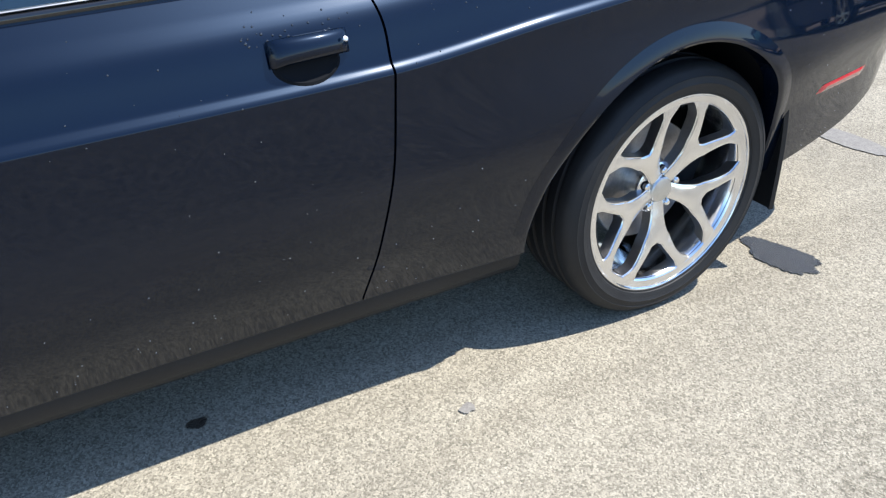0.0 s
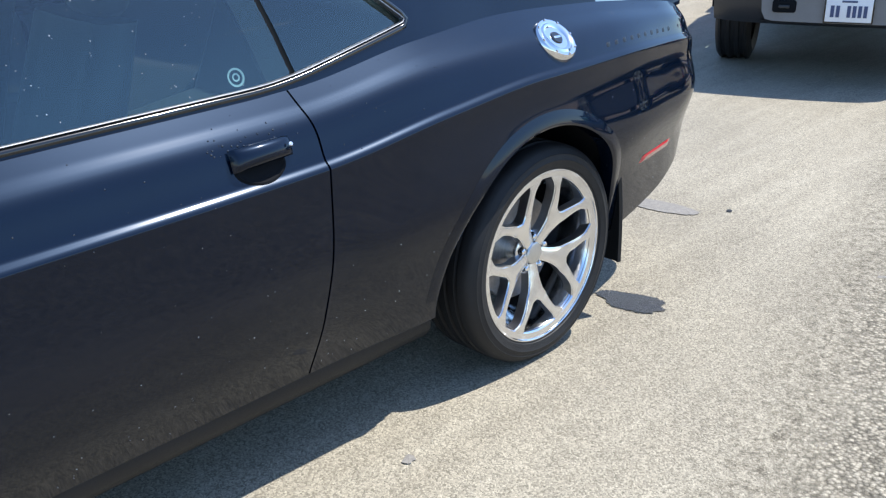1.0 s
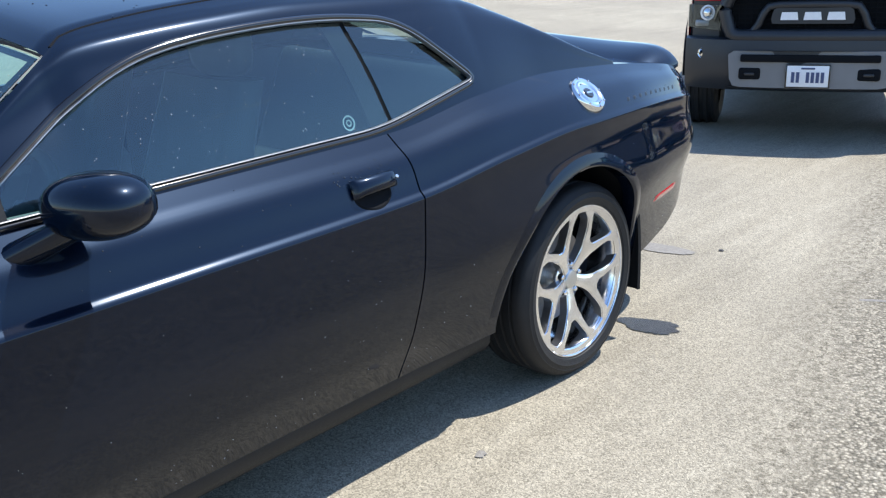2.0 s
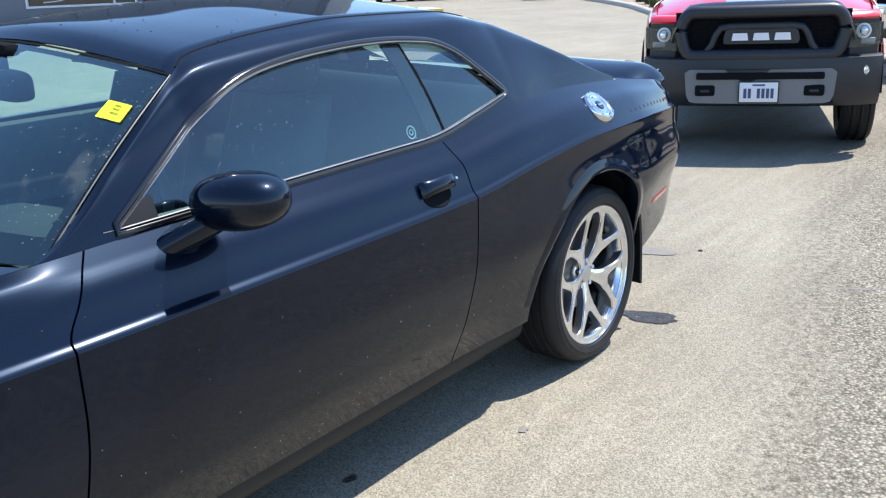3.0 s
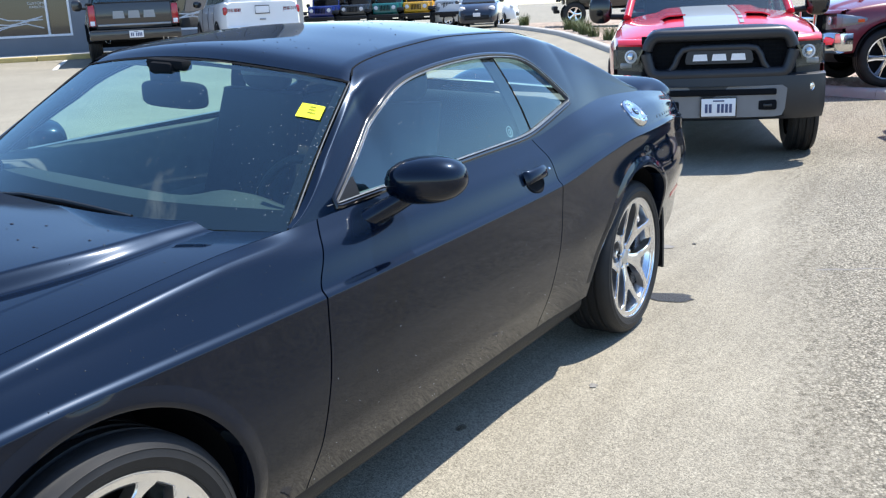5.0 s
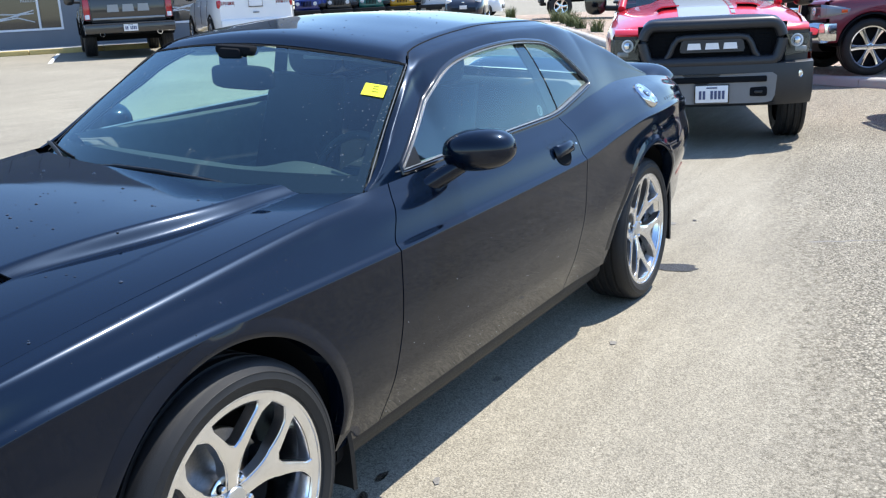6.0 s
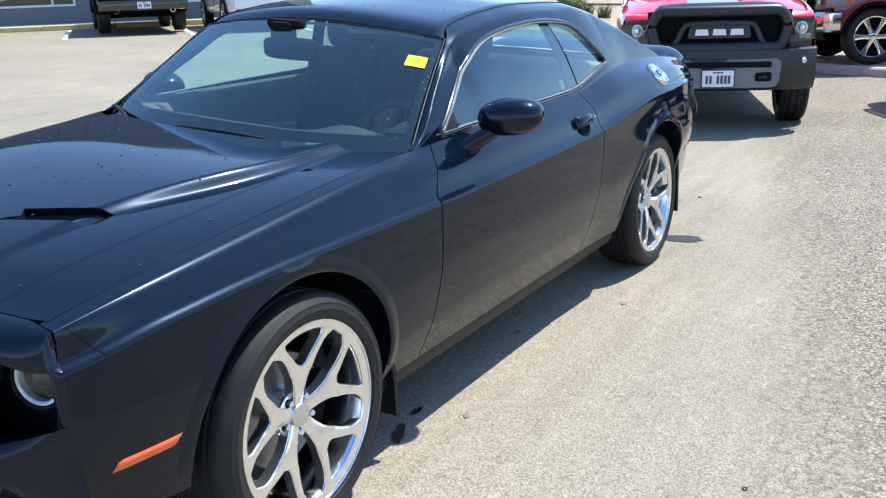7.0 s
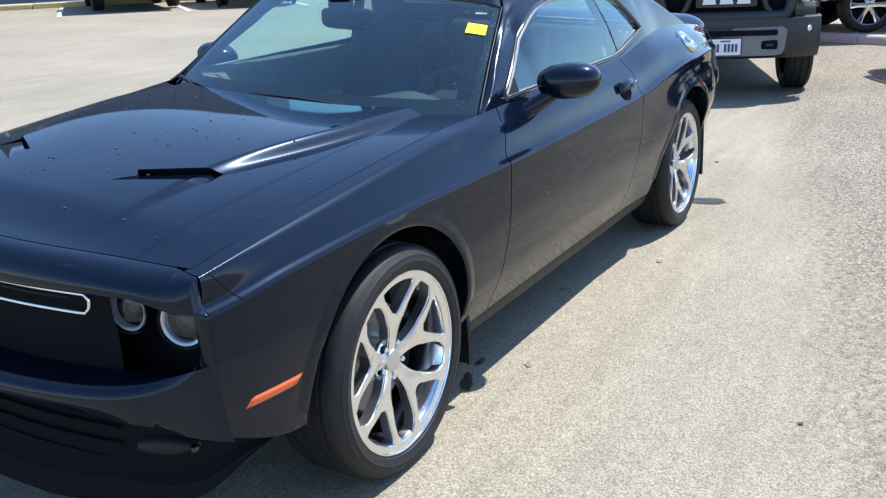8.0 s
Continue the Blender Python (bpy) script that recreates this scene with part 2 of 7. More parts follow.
def sstep(a, b, x):
    t = np.clip((np.asarray(x, float) - a) / (b - a), 0, 1)
    return t * t * (3 - 2 * t)


def ground_z(x, y):
    """The lot lies level round the car and climbs gently towards the building."""
    d = np.asarray(y, float) - 3.5
    return 0.66 * np.tanh(0.05 * (d + np.sqrt(d * d + 1.5)) / 0.66) - 0.0045

# ---- the black coupe: front to -x, its own left towards the camera (-y) ----
ST = [-0.78, -0.70, -0.45, 0.0, 0.45, 0.75, 1.40, 2.07, 2.50, 2.90, 3.30, 3.70, 3.92, 4.015, 4.06, 4.085]
f_zc = curve_fn(ST, [0.756, 0.762, 0.800, 0.829, 0.835, 0.840, 0.853, 0.871, 0.918, 0.950, 0.952, 0.935, 0.912, 0.890, 0.87, 0.86])
f_yc = curve_fn(ST, [0.815, 0.858, 0.905, 0.932, 0.946, 0.955, 0.963, 0.965, 0.966, 0.966, 0.944, 0.880, 0.826, 0.77, 0.69, 0.51])
f_zb = curve_fn(ST, [0.850, 0.861, 0.896, 0.944, 0.985, 1.004, 1.024, 1.040, 1.092, 1.112, 1.098, 1.062, 1.030, 1.00, 0.97, 0.94])
f_yb = curve_fn(ST, [0.770, 0.792, 0.798, 0.801, 0.806, 0.840, 0.846, 0.846, 0.826, 0.785, 0.775, 0.765, 0.735, 0.69, 0.62, 0.44])
f_ym = curve_fn(ST, [0.816, 0.859, 0.906, 0.933, 0.944, 0.948, 0.953, 0.956, 0.976, 0.990, 0.973, 0.908, 0.852, 0.795, 0.71, 0.53])
f_yl = curve_fn(ST, [0.812, 0.852, 0.890, 0.916, 0.925, 0.922, 0.922, 0.922, 0.935, 0.945, 0.920, 0.862, 0.812, 0.76, 0.69, 0.51])
f_zd = curve_fn(ST, [0.49, 0.440, 0.346, 0.33, 0.300, 0.294, 0.296, 0.300, 0.306, 0.310, 0.312, 0.352, 0.43, 0.50, 0.56, 0.60])
f_yd = curve_fn(ST, [0.795, 0.828, 0.866, 0.878, 0.872, 0.862, 0.860, 0.862, 0.886, 0.892, 0.880, 0.828, 0.79, 0.745, 0.67, 0.49])


def section(x):
    """The left half-section's key points (outward, up) from the sill to the shoulder."""
    x = float(x)
    zc, yc, zb, yb, zd = f_zc(x), f_yc(x), f_zb(x), f_yb(x), f_zd(x)
    mid = (yc - 0.0215 + 0.34 * (yb - yc + 0.0215), zc + 0.021 + 0.52 * (zb - zc - 0.021))
    # the front fender carries a soft crest beside the bonnet, which fades out at the door
    k = 1 - float(sstep(0.40, 0.78, x))
    crest = (mid[0] + 0.6 * (yb - mid[0]), mid[1] + 0.6 * (zb - mid[1]))
    crest = (crest[0] + k * (yb + 0.046 - crest[0]), crest[1] + k * (zb - 0.0105 - crest[1]))
    mid = (mid[0] + k * (0.40 * (yc - 0.0215) + 0.60 * crest[0] + 0.004 - mid[0]), mid[1])
    return [(f_yd(x), zd), (f_yl(x), zd + 0.30 * (zc - zd)), (f_ym(x), zd + 0.62 * (zc - zd)), (yc - 0.001, zc - 0.050),
            (yc, zc - 0.006), (yc - 0.004, zc + 0.001), (yc - 0.0175, zc + 0.014), (yc - 0.0215, zc + 0.021), mid, crest, (yb, zb)]


SECTIONS = {}
SETTLED = set()


def settle(p):
    """How the far half of the body sits: a little higher and closer in than the near half."""
    d = p.y + 0.55
    e = p.y + 0.35
    lift = 0.030 * (e + math.sqrt(e * e + 0.02)) if e > -0.3 else 0.0
    return Vector((p.x, p.y - 0.06 * (d + math.sqrt(d * d + 0.04)), p.z + lift))


def side_y(x, z):
    """The outward distance of the body's side at x and height z."""
    key = round(float(x), 5)
    if key not in SECTIONS:
        k = section(key)
        SECTIONS[key] = curve_fn([p[1] for p in k], [p[0] for p in k])
    return SECTIONS[key](float(z))


def side_at(x, z, out=0.0):
    """A place on the left side, and out metres proud of it."""
    e = 0.004
    dx = (side_y(x + e, z) - side_y(x - e, z)) / (2 * e)
    dz = (side_y(x, z + e) - side_y(x, z - e)) / (2 * e)
    n = Vector((-dx, 1, -dz)).normalized()
    p = Vector((x, side_y(x, z), z)) + n * out
    return Vector((p.x, -p.y, p.z))


F_ARCH, R_ARCH = (0.0, 0.372, 0.412), (2.900, 0.383, 0.420)
seam_f = curve_fn([0.28, 0.50, 0.70, 0.84, 0.92, 1.02], [0.640, 0.675, 0.692, 0.690, 0.738, 0.815])
seam_r = curve_fn([0.28, 0.50, 0.72, 0.86, 0.93, 1.05], [2.042, 2.068, 2.084, 2.084, 2.086, 2.064])
GAP = 0.0028


def side_panel(xa, xb, arch=None, nx=70, nz=64, fold=("l", "r", "b")):
    """One panel of the left side between two seams, with a wheel arch cut and its edges folded inwards."""
    S = []
    ts = np.linspace(0, 1, nz)
    for i in range(nx):
        u = i / (nx - 1)
        row = []
        for t in ts:
            x = float(xa(0.7)) * (1 - u) + float(xb(0.7)) * u
            for _ in range(3):
                k = section(x)
                z = float(np.interp(t, (0.0, 0.44, 0.72, 0.84, 1.0), (k[0][1], k[4][1] - 0.018, k[6][1] + 0.014, k[-2][1] - 0.010, k[-1][1])))
                x = float(xa(z)) * (1 - u) + float(xb(z)) * u
            row.append((x, z))
        S.append(row)
    keep = {}
    V, F = [], []
    if arch:
        ax, az, ar = arch
    for i in range(nx):
        for j in range(nz):
            x, z = S[i][j]
            if arch:
                r = math.hypot(x - ax, z - az)
                if r < ar and z > az - 0.25:
                    S[i][j] = (ax + (x - ax) * ar / max(r, 1e-6), az + (z - az) * ar / max(r, 1e-6))
                    keep[(i, j)] = r
    idx = {}

    def vid(i, j):
        if (i, j) not in idx:
            x, z = S[i][j]
            idx[(i, j)] = len(V)
            V.append((x, -side_y(x, z), z))
        return idx[(i, j)]
    for i in range(nx - 1):
        for j in range(nz - 1):
            c = [(i, j), (i + 1, j), (i + 1, j + 1), (i, j + 1)]
            if all(q in keep for q in c):
                continue
            F.append(tuple(vid(*q) for q in c))
    # folded edges
    def edge(cells):
        cells = [c for c in cells if c in idx]
        for a, b in zip(cells, cells[1:]):
            if a in keep and b in keep:
                continue
            pa, pb = V[idx[a]], V[idx[b]]
            o = len(V)
            V.extend([(pa[0], pa[1] + 0.016, pa[2]), (pb[0], pb[1] + 0.016, pb[2])])
            F.append((idx[a], idx[b], o + 1, o))
    if "l" in fold:
        edge([(0, j) for j in range(nz)])
    if "r" in fold:
        edge([(nx - 1, j) for j in range(nz)][::-1])
    if "b" in fold:
        edge([(i, 0) for i in range(nx)][::-1])
    return fixed((V, F))


def both(name, data, material, parent, label="", smooth=40):
    """A part of the left side and its mirror image on the right."""
    a = part(name, data, material, parent, label, smooth)
    b = part(name, mirrored(data), material, parent, label, smooth)
    return a, b


coupe = root("coupe", "black two-door muscle coupe, glossy and freshly washed, parked on the lot", "car")

fender = side_panel(lambda z: np.full_like(np.asarray(z, float), -0.70), lambda z: seam_f(z) - GAP, F_ARCH, 120, 84)
both("front_fender", fender, M_BLACK, coupe, "glossy black front fender with a wheel arch")
door_l, door_r = both("door", side_panel(lambda z: seam_f(z) + GAP, lambda z: seam_r(z) - GAP, None, 70, 84), M_BLACK, coupe, "closed glossy black door")
# the quarter panel is closer set where it turns round the tail
quarter = side_panel(lambda z: seam_r(z) + GAP, lambda z: np.full_like(np.asarray(z, float), 3.92), R_ARCH, 120, 84)
both("quarter_panel", quarter, M_BLACK, coupe, "swelling glossy black rear quarter panel")


def tail_rows():
    P = []
    for x in (3.92, 3.95, 3.98, 4.005, 4.025, 4.042, 4.058, 4.068, 4.076, 4.082, 4.085):
        k = section(x)
        zs = np.linspace(k[0][1], k[-1][1], 40)
        P.append([(x, -side_y(x, z), z) for z in zs])
    k = section(4.085)
    zs = np.linspace(k[0][1], k[-1][1], 40)
    P.append([(4.092, -0.25, z) for z in zs])
    P.append([(4.094, 0.0, z) for z in zs])
    return grid(P)


tail = tail_rows()
part("rear_fascia", fixed(join(tail, mirrored(tail))), M_BLACK, coupe, "rounded black rear bumper and tail")

# the dark shell behind the panels, seen in the seams, and the floor of the car
P = []
for x in np.linspace(-0.60, 3.95, 60):
    k = section(x)
    P.append([(x, -max(0.02, side_y(x, z) - 0.022), z) for z in np.linspace(k[0][1] + 0.012, k[-1][1] - 0.015, 24)])
shell = grid(P)
# leave the wheel wells open
def open_wells(d):
    v, f = d
    g = [q for q in f if not any(math.hypot(sum(v[i][0] for i in q) / 4 - a[0], sum(v[i][2] for i in q) / 4 - a[1]) < a[2] + 0.03 for a in (F_ARCH, R_ARCH))]
    return v, g
both("inner_shell", open_wells(shell), M_DARK, coupe)
part("underfloor", box(1.55, 0, 0.235, 4.3, 1.10, 0.03, 0.01), M_DARK, coupe)
for a, b in ((0.44, 2.50),):
    P = [[(x, -yy, zz) for yy, zz in ((0.852, 0.300), (0.854, 0.288), (0.850, 0.255), (0.836, 0.230), (0.79, 0.212), (0.66, 0.212), (0.52, 0.23))] for x in np.linspace(a, b, 24)]
    both("rocker_panel", grid(P), M_TRIM, coupe, "black rocker trim under the door")


def arch_lip(arch, a0, a1):
    ax, az, ar = arch
    P = []
    for a in np.linspace(radians(a0), radians(a1), 60):
        c, s = math.cos(a), math.sin(a)
        row = []
        for dr, dy in ((0.044, 0.0003), (0.030, 0.003), (0.014, 0.006), (0.003, 0.006), (-0.003, 0.001), (-0.004, -0.05)):
            x, z = ax + (ar + dr) * c, az + (ar + dr) * s
            row.append((x, -(side_y(x, max(z, float(f_zd(x)) + 0.002)) + dy), z))
        P.append(row)
    return fixed(grid(P))


def wheel_well(arch, depth=0.42):
    ax, az, ar = arch
    P = []
    for a in np.linspace(radians(-8), radians(188), 40):
        x, z = ax + (ar + 0.012) * math.cos(a), az + (ar + 0.012) * math.sin(a)
        edge = side_y(x, z) if z > float(f_zd(x)) else side_y(x, float(f_zd(x))) - 0.06
        P.append([(x, -(edge - 0.03), z), (x, -(edge - 0.2), z), (x, -(side_y(ax, 0.7) - depth), z)])
    v, f = grid(P)
    n = len(P)
    c = len(v)
    v.append((ax, -(side_y(ax, 0.7) - depth), az))
    f += [(i * 3 + 2, (i + 1) * 3 + 2, c) for i in range(n - 1)]
    return v, f


for arch, span in ((F_ARCH, (-2, 178)), (R_ARCH, (-2, 181))):
    both("arch_lip", arch_lip(arch, *span), M_BLACK, coupe, "raised painted lip round the wheel arch")
    both("wheel_well", wheel_well(arch), M_DARK, coupe)

# ---- wheels ----
def tyre_profile():
    w, r = 0.122, 0.362
    out = [(0.252, -0.100), (0.276, -0.108), (0.2845, -0.1150), (0.2885, -0.1150), (0.2905, -0.1185), (0.300, -0.1220), (0.312, -0.1235), (0.3135, -0.1245), (0.3150, -0.1235), (0.330, -0.1205), (0.3315, -0.1215), (0.333, -0.1195), (0.346, -0.112), (0.356, -0.100), (r - 0.002, -0.088)]
    for g in (-0.062, -0.022, 0.022, 0.062):
        out += [(r, g - 0.008), (r - 0.008, g - 0.005), (r - 0.008, g + 0.005), (r, g + 0.008)]
    return out + [(r - 0.002, 0.088), (0.350, 0.108), (0.320, 0.122), (0.285, 0.120), (0.252, 0.10)]


def face_y(r):
    """How far the wheel's face is set back at radius r."""
    return -0.105 + 0.051 * (1 - min(1, r / 0.25)) ** 1.2


def y_spoke():
    """One split spoke of the rim: a broad crowned stem from the hub that forks into two spreading arms."""
    bm = bmesh.new()
    CR = (0.0, 0.0042, 0.0056, 0.0042, 0.0)

    def vert(x, z, back, crown=0.0):
        r = math.hypot(x, z)
        k = min(1.0, 0.2665 / max(r, 1e-6))
        return bm.verts.new((x * k, face_y(r) + (0.038 if back else -crown), z * k))
    stem = [(0.034, 0.0225), (0.052, 0.0225), (0.072, 0.0238), (0.092, 0.0272), (0.110, 0.032), (0.127, 0.039), (0.143, 0.0475)]
    sheets = []
    for back in (0, 1):
        g = 0.86 if back else 1.0
        L = []
        for i, (r, w) in enumerate(stem):
            last = i == len(stem) - 1
            L.append([vert(w * g * q, r + ((0.012 if j == 2 else 0.006 if j in (1, 3) else -0.004) if last else 0), back, CR[j] * (0.45 if last else 1.0)) for j, q in enumerate((-1, -0.52, 0, 0.52, 1))])
        arms = []
        for sd in (-1, 1):
            A = []
            n = 10
            for i in range(1, n + 1):
                t = i / n
                r = 0.147 + t * (0.266 - 0.147)
                ang = radians(10.5 + 13.8 * t ** 0.85)
                cx, cz = sd * r * math.sin(ang), r * math.cos(ang)
                # across the arm
                e = radians(18 + 22 * math.sin(math.pi * min(1, t * 0.9)) + 6 * t)
                nx, nz = math.cos(e), -sd * math.sin(e)
                hw = (0.0205 - 0.0068 * math.sin(math.pi * t * 0.85)) * g + 0.018 * max(0.0, t - 0.74) / 0.26 * (t > 0.74)
                A.append([vert(cx + nx * hw * q, cz + nz * hw * q, back, 0.0042 * (1 - t ** 3) * (1 - q * q)) for q in (-1, 0, 1)])
            arms.append(A)
        sheets.append((L, arms))
    for (L, arms), sgn in ((sheets[0], 1), (sheets[1], -1)):
        for a, b in zip(L, L[1:]):
            for j in range(4):
                bm.faces.new([a[j], a[j + 1], b[j + 1], b[j]][::sgn])
        for A, e in ((arms[0], L[-1][:3]), (arms[1], L[-1][2:])):
            prev = e
            for row in A:
                for j in (0, 1):
                    bm.faces.new([prev[j], prev[j + 1], row[j + 1], row[j]][::sgn])
                prev = row
    front = {v for row in sheets[0][0] for v in row} | {v for arm in sheets[0][1] for row in arm for v in row}

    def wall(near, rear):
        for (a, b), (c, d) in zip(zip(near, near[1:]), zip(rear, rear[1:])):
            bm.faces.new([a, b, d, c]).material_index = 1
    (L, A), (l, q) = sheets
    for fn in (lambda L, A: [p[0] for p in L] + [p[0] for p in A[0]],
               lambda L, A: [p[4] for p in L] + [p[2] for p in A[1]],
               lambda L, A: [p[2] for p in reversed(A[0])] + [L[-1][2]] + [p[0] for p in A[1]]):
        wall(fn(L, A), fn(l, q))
    bmesh.ops.recalc_face_normals(bm, faces=bm.faces)
    sharp = [e for e in bm.edges if len(e.link_faces) == 2 and e.link_faces[0].material_index != e.link_faces[1].material_index and e.verts[0] in front]
    bmesh.ops.bevel(bm, geom=sharp, offset=0.0036, segments=2, affect="EDGES")
    me = bpy.data.meshes.new("spoke")
    bm.to_mesh(me)
    bm.free()
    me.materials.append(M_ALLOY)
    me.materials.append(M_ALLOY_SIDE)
    me.polygons.foreach_set("use_smooth", [True] * len(me.polygons))
    me.set_sharp_from_angle(angle=radians(38))
    return me


M_CAP = mat("satin_alloy_cap", (0.62, 0.63, 0.64), 0.34, 1.0, vary=0.08, scale=60)
SPOKE = y_spoke()


def add_wheel(parent, m, turn):
    w = new("wheel")
    w.parent = parent
    w.matrix_local = m
    tagged(w, "polished alloy wheel with five split spokes")
    part("tyre", lathe(tyre_profile(), n=96), M_TYRE, w, "low-profile black tyre", 35)
    part("rim", lathe([(0.262, 0.10), (0.235, 0.09), (0.228, 0.03), (0.236, -0.03), (0.244, -0.066), (0.2500, -0.0900), (0.2545, -0.1015), (0.2590, -0.1055), (0.2700, -0.1075), (0.2765, -0.1090), (0.2775, -0.1125), (0.2800, -0.1145), (0.2830, -0.1140), (0.2845, -0.1100), (0.284, -0.100)], n=96), M_ALLOY, w, "", 30)
    hy = face_y(0.05)
    hub = [(0.0, hy + 0.006), (0.040, hy + 0.006), (0.044, hy + 0.010), (0.068, hy + 0.012), (0.074, hy + 0.016), (0.077, hy + 0.030), (0.072, 0.02)]
    part("hub", lathe(hub, n=48), M_ALLOY, w, "", 30)
    part("centre_cap", lathe([(0.0, hy - 0.0085), (0.024, hy - 0.0080), (0.0335, hy - 0.0055), (0.0360, hy - 0.002), (0.0365, hy + 0.008)], n=32), M_CAP, w, "", 30)
    for i in range(5):
        sp = new("spoke", SPOKE)
        sp.parent = w
        sp.matrix_local = Matrix.Rotation(radians(72 * i + turn), 4, "Y")
        a = radians(72 * i + 36 + turn)
        part("lug_nut", moved(lathe([(0.0, -0.018), (0.006, -0.018), (0.0095, -0.014), (0.0105, 0.0), (0.012, 0.002), (0.012, 0.006)], n=10), Matrix.Translation((0.056 * math.sin(a), hy + 0.012, 0.056 * math.cos(a)))), M_CHROME, w, "", 30)
        # a dark disc on the hub paints the shade of the nut's hole
        part("nut_pocket", moved(lathe([(0.0, 0.0), (0.0128, 0.0), (0.0138, 0.004)], n=14), Matrix.Translation((0.056 * math.sin(a), hy + 0.0095, 0.056 * math.cos(a)))), M_DARK, w)
    part("brake_disc", lathe([(0.07, -0.002), (0.168, -0.002), (0.170, 0.0), (0.170, 0.022), (0.168, 0.024), (0.07, 0.024)], n=56), M_STEEL, w, "", 30)
    part("brake_caliper", moved(box(0.135, 0.01, 0.04, 0.07, 0.075, 0.16, 0.012), Matrix.Rotation(radians(20), 4, "Y")), M_DARK, w, "", 30)
    return w


TURN_180 = Matrix.Rotation(math.pi, 4, "Z")
for x, t in ((0.0, 0.0), (2.946, 39.0)):
    add_wheel(coupe, Matrix.Translation((x, -0.815, 0.362)), t)
    add_wheel(coupe, Matrix.Translation((x, 0.665, 0.362)) @ TURN_180, t)


def mud_flap(x0, z0, z1, yo):
    P = []
    for z in np.linspace(z0, z1, 10):
        t = (z - z0) / (z1 - z0)
        P.append([(x0 - 0.05 * t * t * t + dx, -yy, z) for yy, dx in ((yo + 0.006, -0.02), (yo + 0.010, -0.006), (yo + 0.004, 0.0), (yo - 0.18, 0.0), (yo - 0.18, -0.012), (yo - 0.01, -0.012))])
    v, f = grid(P, closed_v=True)
    return v, f + [tuple(range(6)), tuple(range(54, 60))[::-1]]


both("mud_flap", fixed(mud_flap(0.485, 0.15, 0.46, 0.878)), M_TRIM, coupe, "black moulded mud flap behind the front wheel")
both("mud_flap", fixed(mud_flap(3.395, 0.20, 0.62, 0.908)), M_TRIM, coupe, "black moulded mud flap behind the rear wheel")

# ---- nose ----
def nose_x(y):
    a = abs(y) / 0.858
    return -0.905 + 0.095 * a ** 2 + 0.110 * a ** 14


def front_band(rows, ymax=0.858, n=48, hold=8, flush=False):
    """A band across the nose. rows: (height in the middle, how far proud of the nose line, height at the corner)."""
    P = []
    for y in np.linspace(-ymax, ymax, n):
        a = abs(y) / ymax
        row = []
        for z, d, zc in rows:
            zz = z + (zc - z) * a ** 5
            yy = y + math.copysign((side_y(-0.70, zz) - 0.858) * a ** 6, y) if flush else y
            row.append((nose_x(y) - d * (1 - a ** hold if hold else 1), yy, zz))
        P.append(row)
    return grid(P)


END = section(-0.70)


def cap_back(y):
    """Where bonnet and nose meet, bowed forward in the middle."""
    return -0.790 + 0.090 * min(1.0, abs(y) / 0.77) ** 2.2


def hood_z(x, y):
    a = abs(y)
    e = float(f_zb(x))
    fall = 0.5 * (x + 0.50 + math.sqrt((x + 0.50) ** 2 + 0.03))
    base = e + (0.075 - 0.055 * fall) * (1 - (a / 0.80) ** 3)
    half = 0.475 + 0.135 * float(sstep(-0.35, 0.40, x))
    rise = float(sstep(-0.74, 0.22, x)) * 0.041 * (1 - 0.35 * (x + math.sqrt(x * x + 0.03)))
    base += rise * (1 - float(sstep(half - 0.030, half + 0.022, a)))
    base -= (0.045 - 0.022) * (1 - (a / 0.80) ** 3) * (1 - float(sstep(-0.75, -0.55, x)))
    return base


def cap_top(y):
    """The height of the nose's upper edge across the car."""
    a = abs(y)
    if a <= 0.788:
        return hood_z(cap_back(a), a)
    return float(np.interp(-a, [-p[0] for p in END[5:]], [p[1] for p in END[5:]]))


P = []
for y in np.concatenate([np.linspace(-0.858, -0.76, 26), np.linspace(-0.75, 0.75, 60), np.linspace(0.76, 0.858, 26)]):
    a = abs(y) / 0.858
    y = float(y)
    xf = nose_x(y) + 0.028 * (1 - a ** 8)
    zt = cap_top(y)
    zb_ = min(0.816 - 0.050 * float(sstep(0.70, 0.855, abs(y))), zt - 0.002)
    h = zt - zb_
    row = []
    for t, k in ((0.0, 0.82), (0.0, 1.0), (0.25, 0.985), (0.52, 0.90), (0.76, 0.74), (0.92, 0.52), (1.0, 0.24), (0.985, 0.05), (0.93, 0.0), (0.45, 0.04)):
        xb = cap_back(y) - 0.003
        row.append((xb + t * (min(xf, xb - 0.002) - xb), y, zb_ + k * h))
    P.append(row)
part("nose_cap", fixed(grid(P)), M_BLACK, coupe, "glossy black nose above the grille", 50)
part("grille_recess", grid([[(-0.655, y, z) for z in (0.50, 0.66, 0.84)] for y in np.linspace(-0.83, 0.83, 12)]), M_DARK, coupe)
bump_rows = [(0.603, -0.085, 0.628), (0.608, -0.030, 0.640), (0.606, 0.010, 0.640), (0.597, 0.036, 0.628), (0.580, 0.046, 0.600), (0.562, 0.042, 0.550), (0.552, 0.028, 0.480), (0.548, -0.02, 0.440)]
part("front_bumper", fixed(front_band(bump_rows, 0.858, 110, flush=True)), M_BLACK, coupe, "glossy black front bumper bar", 45)


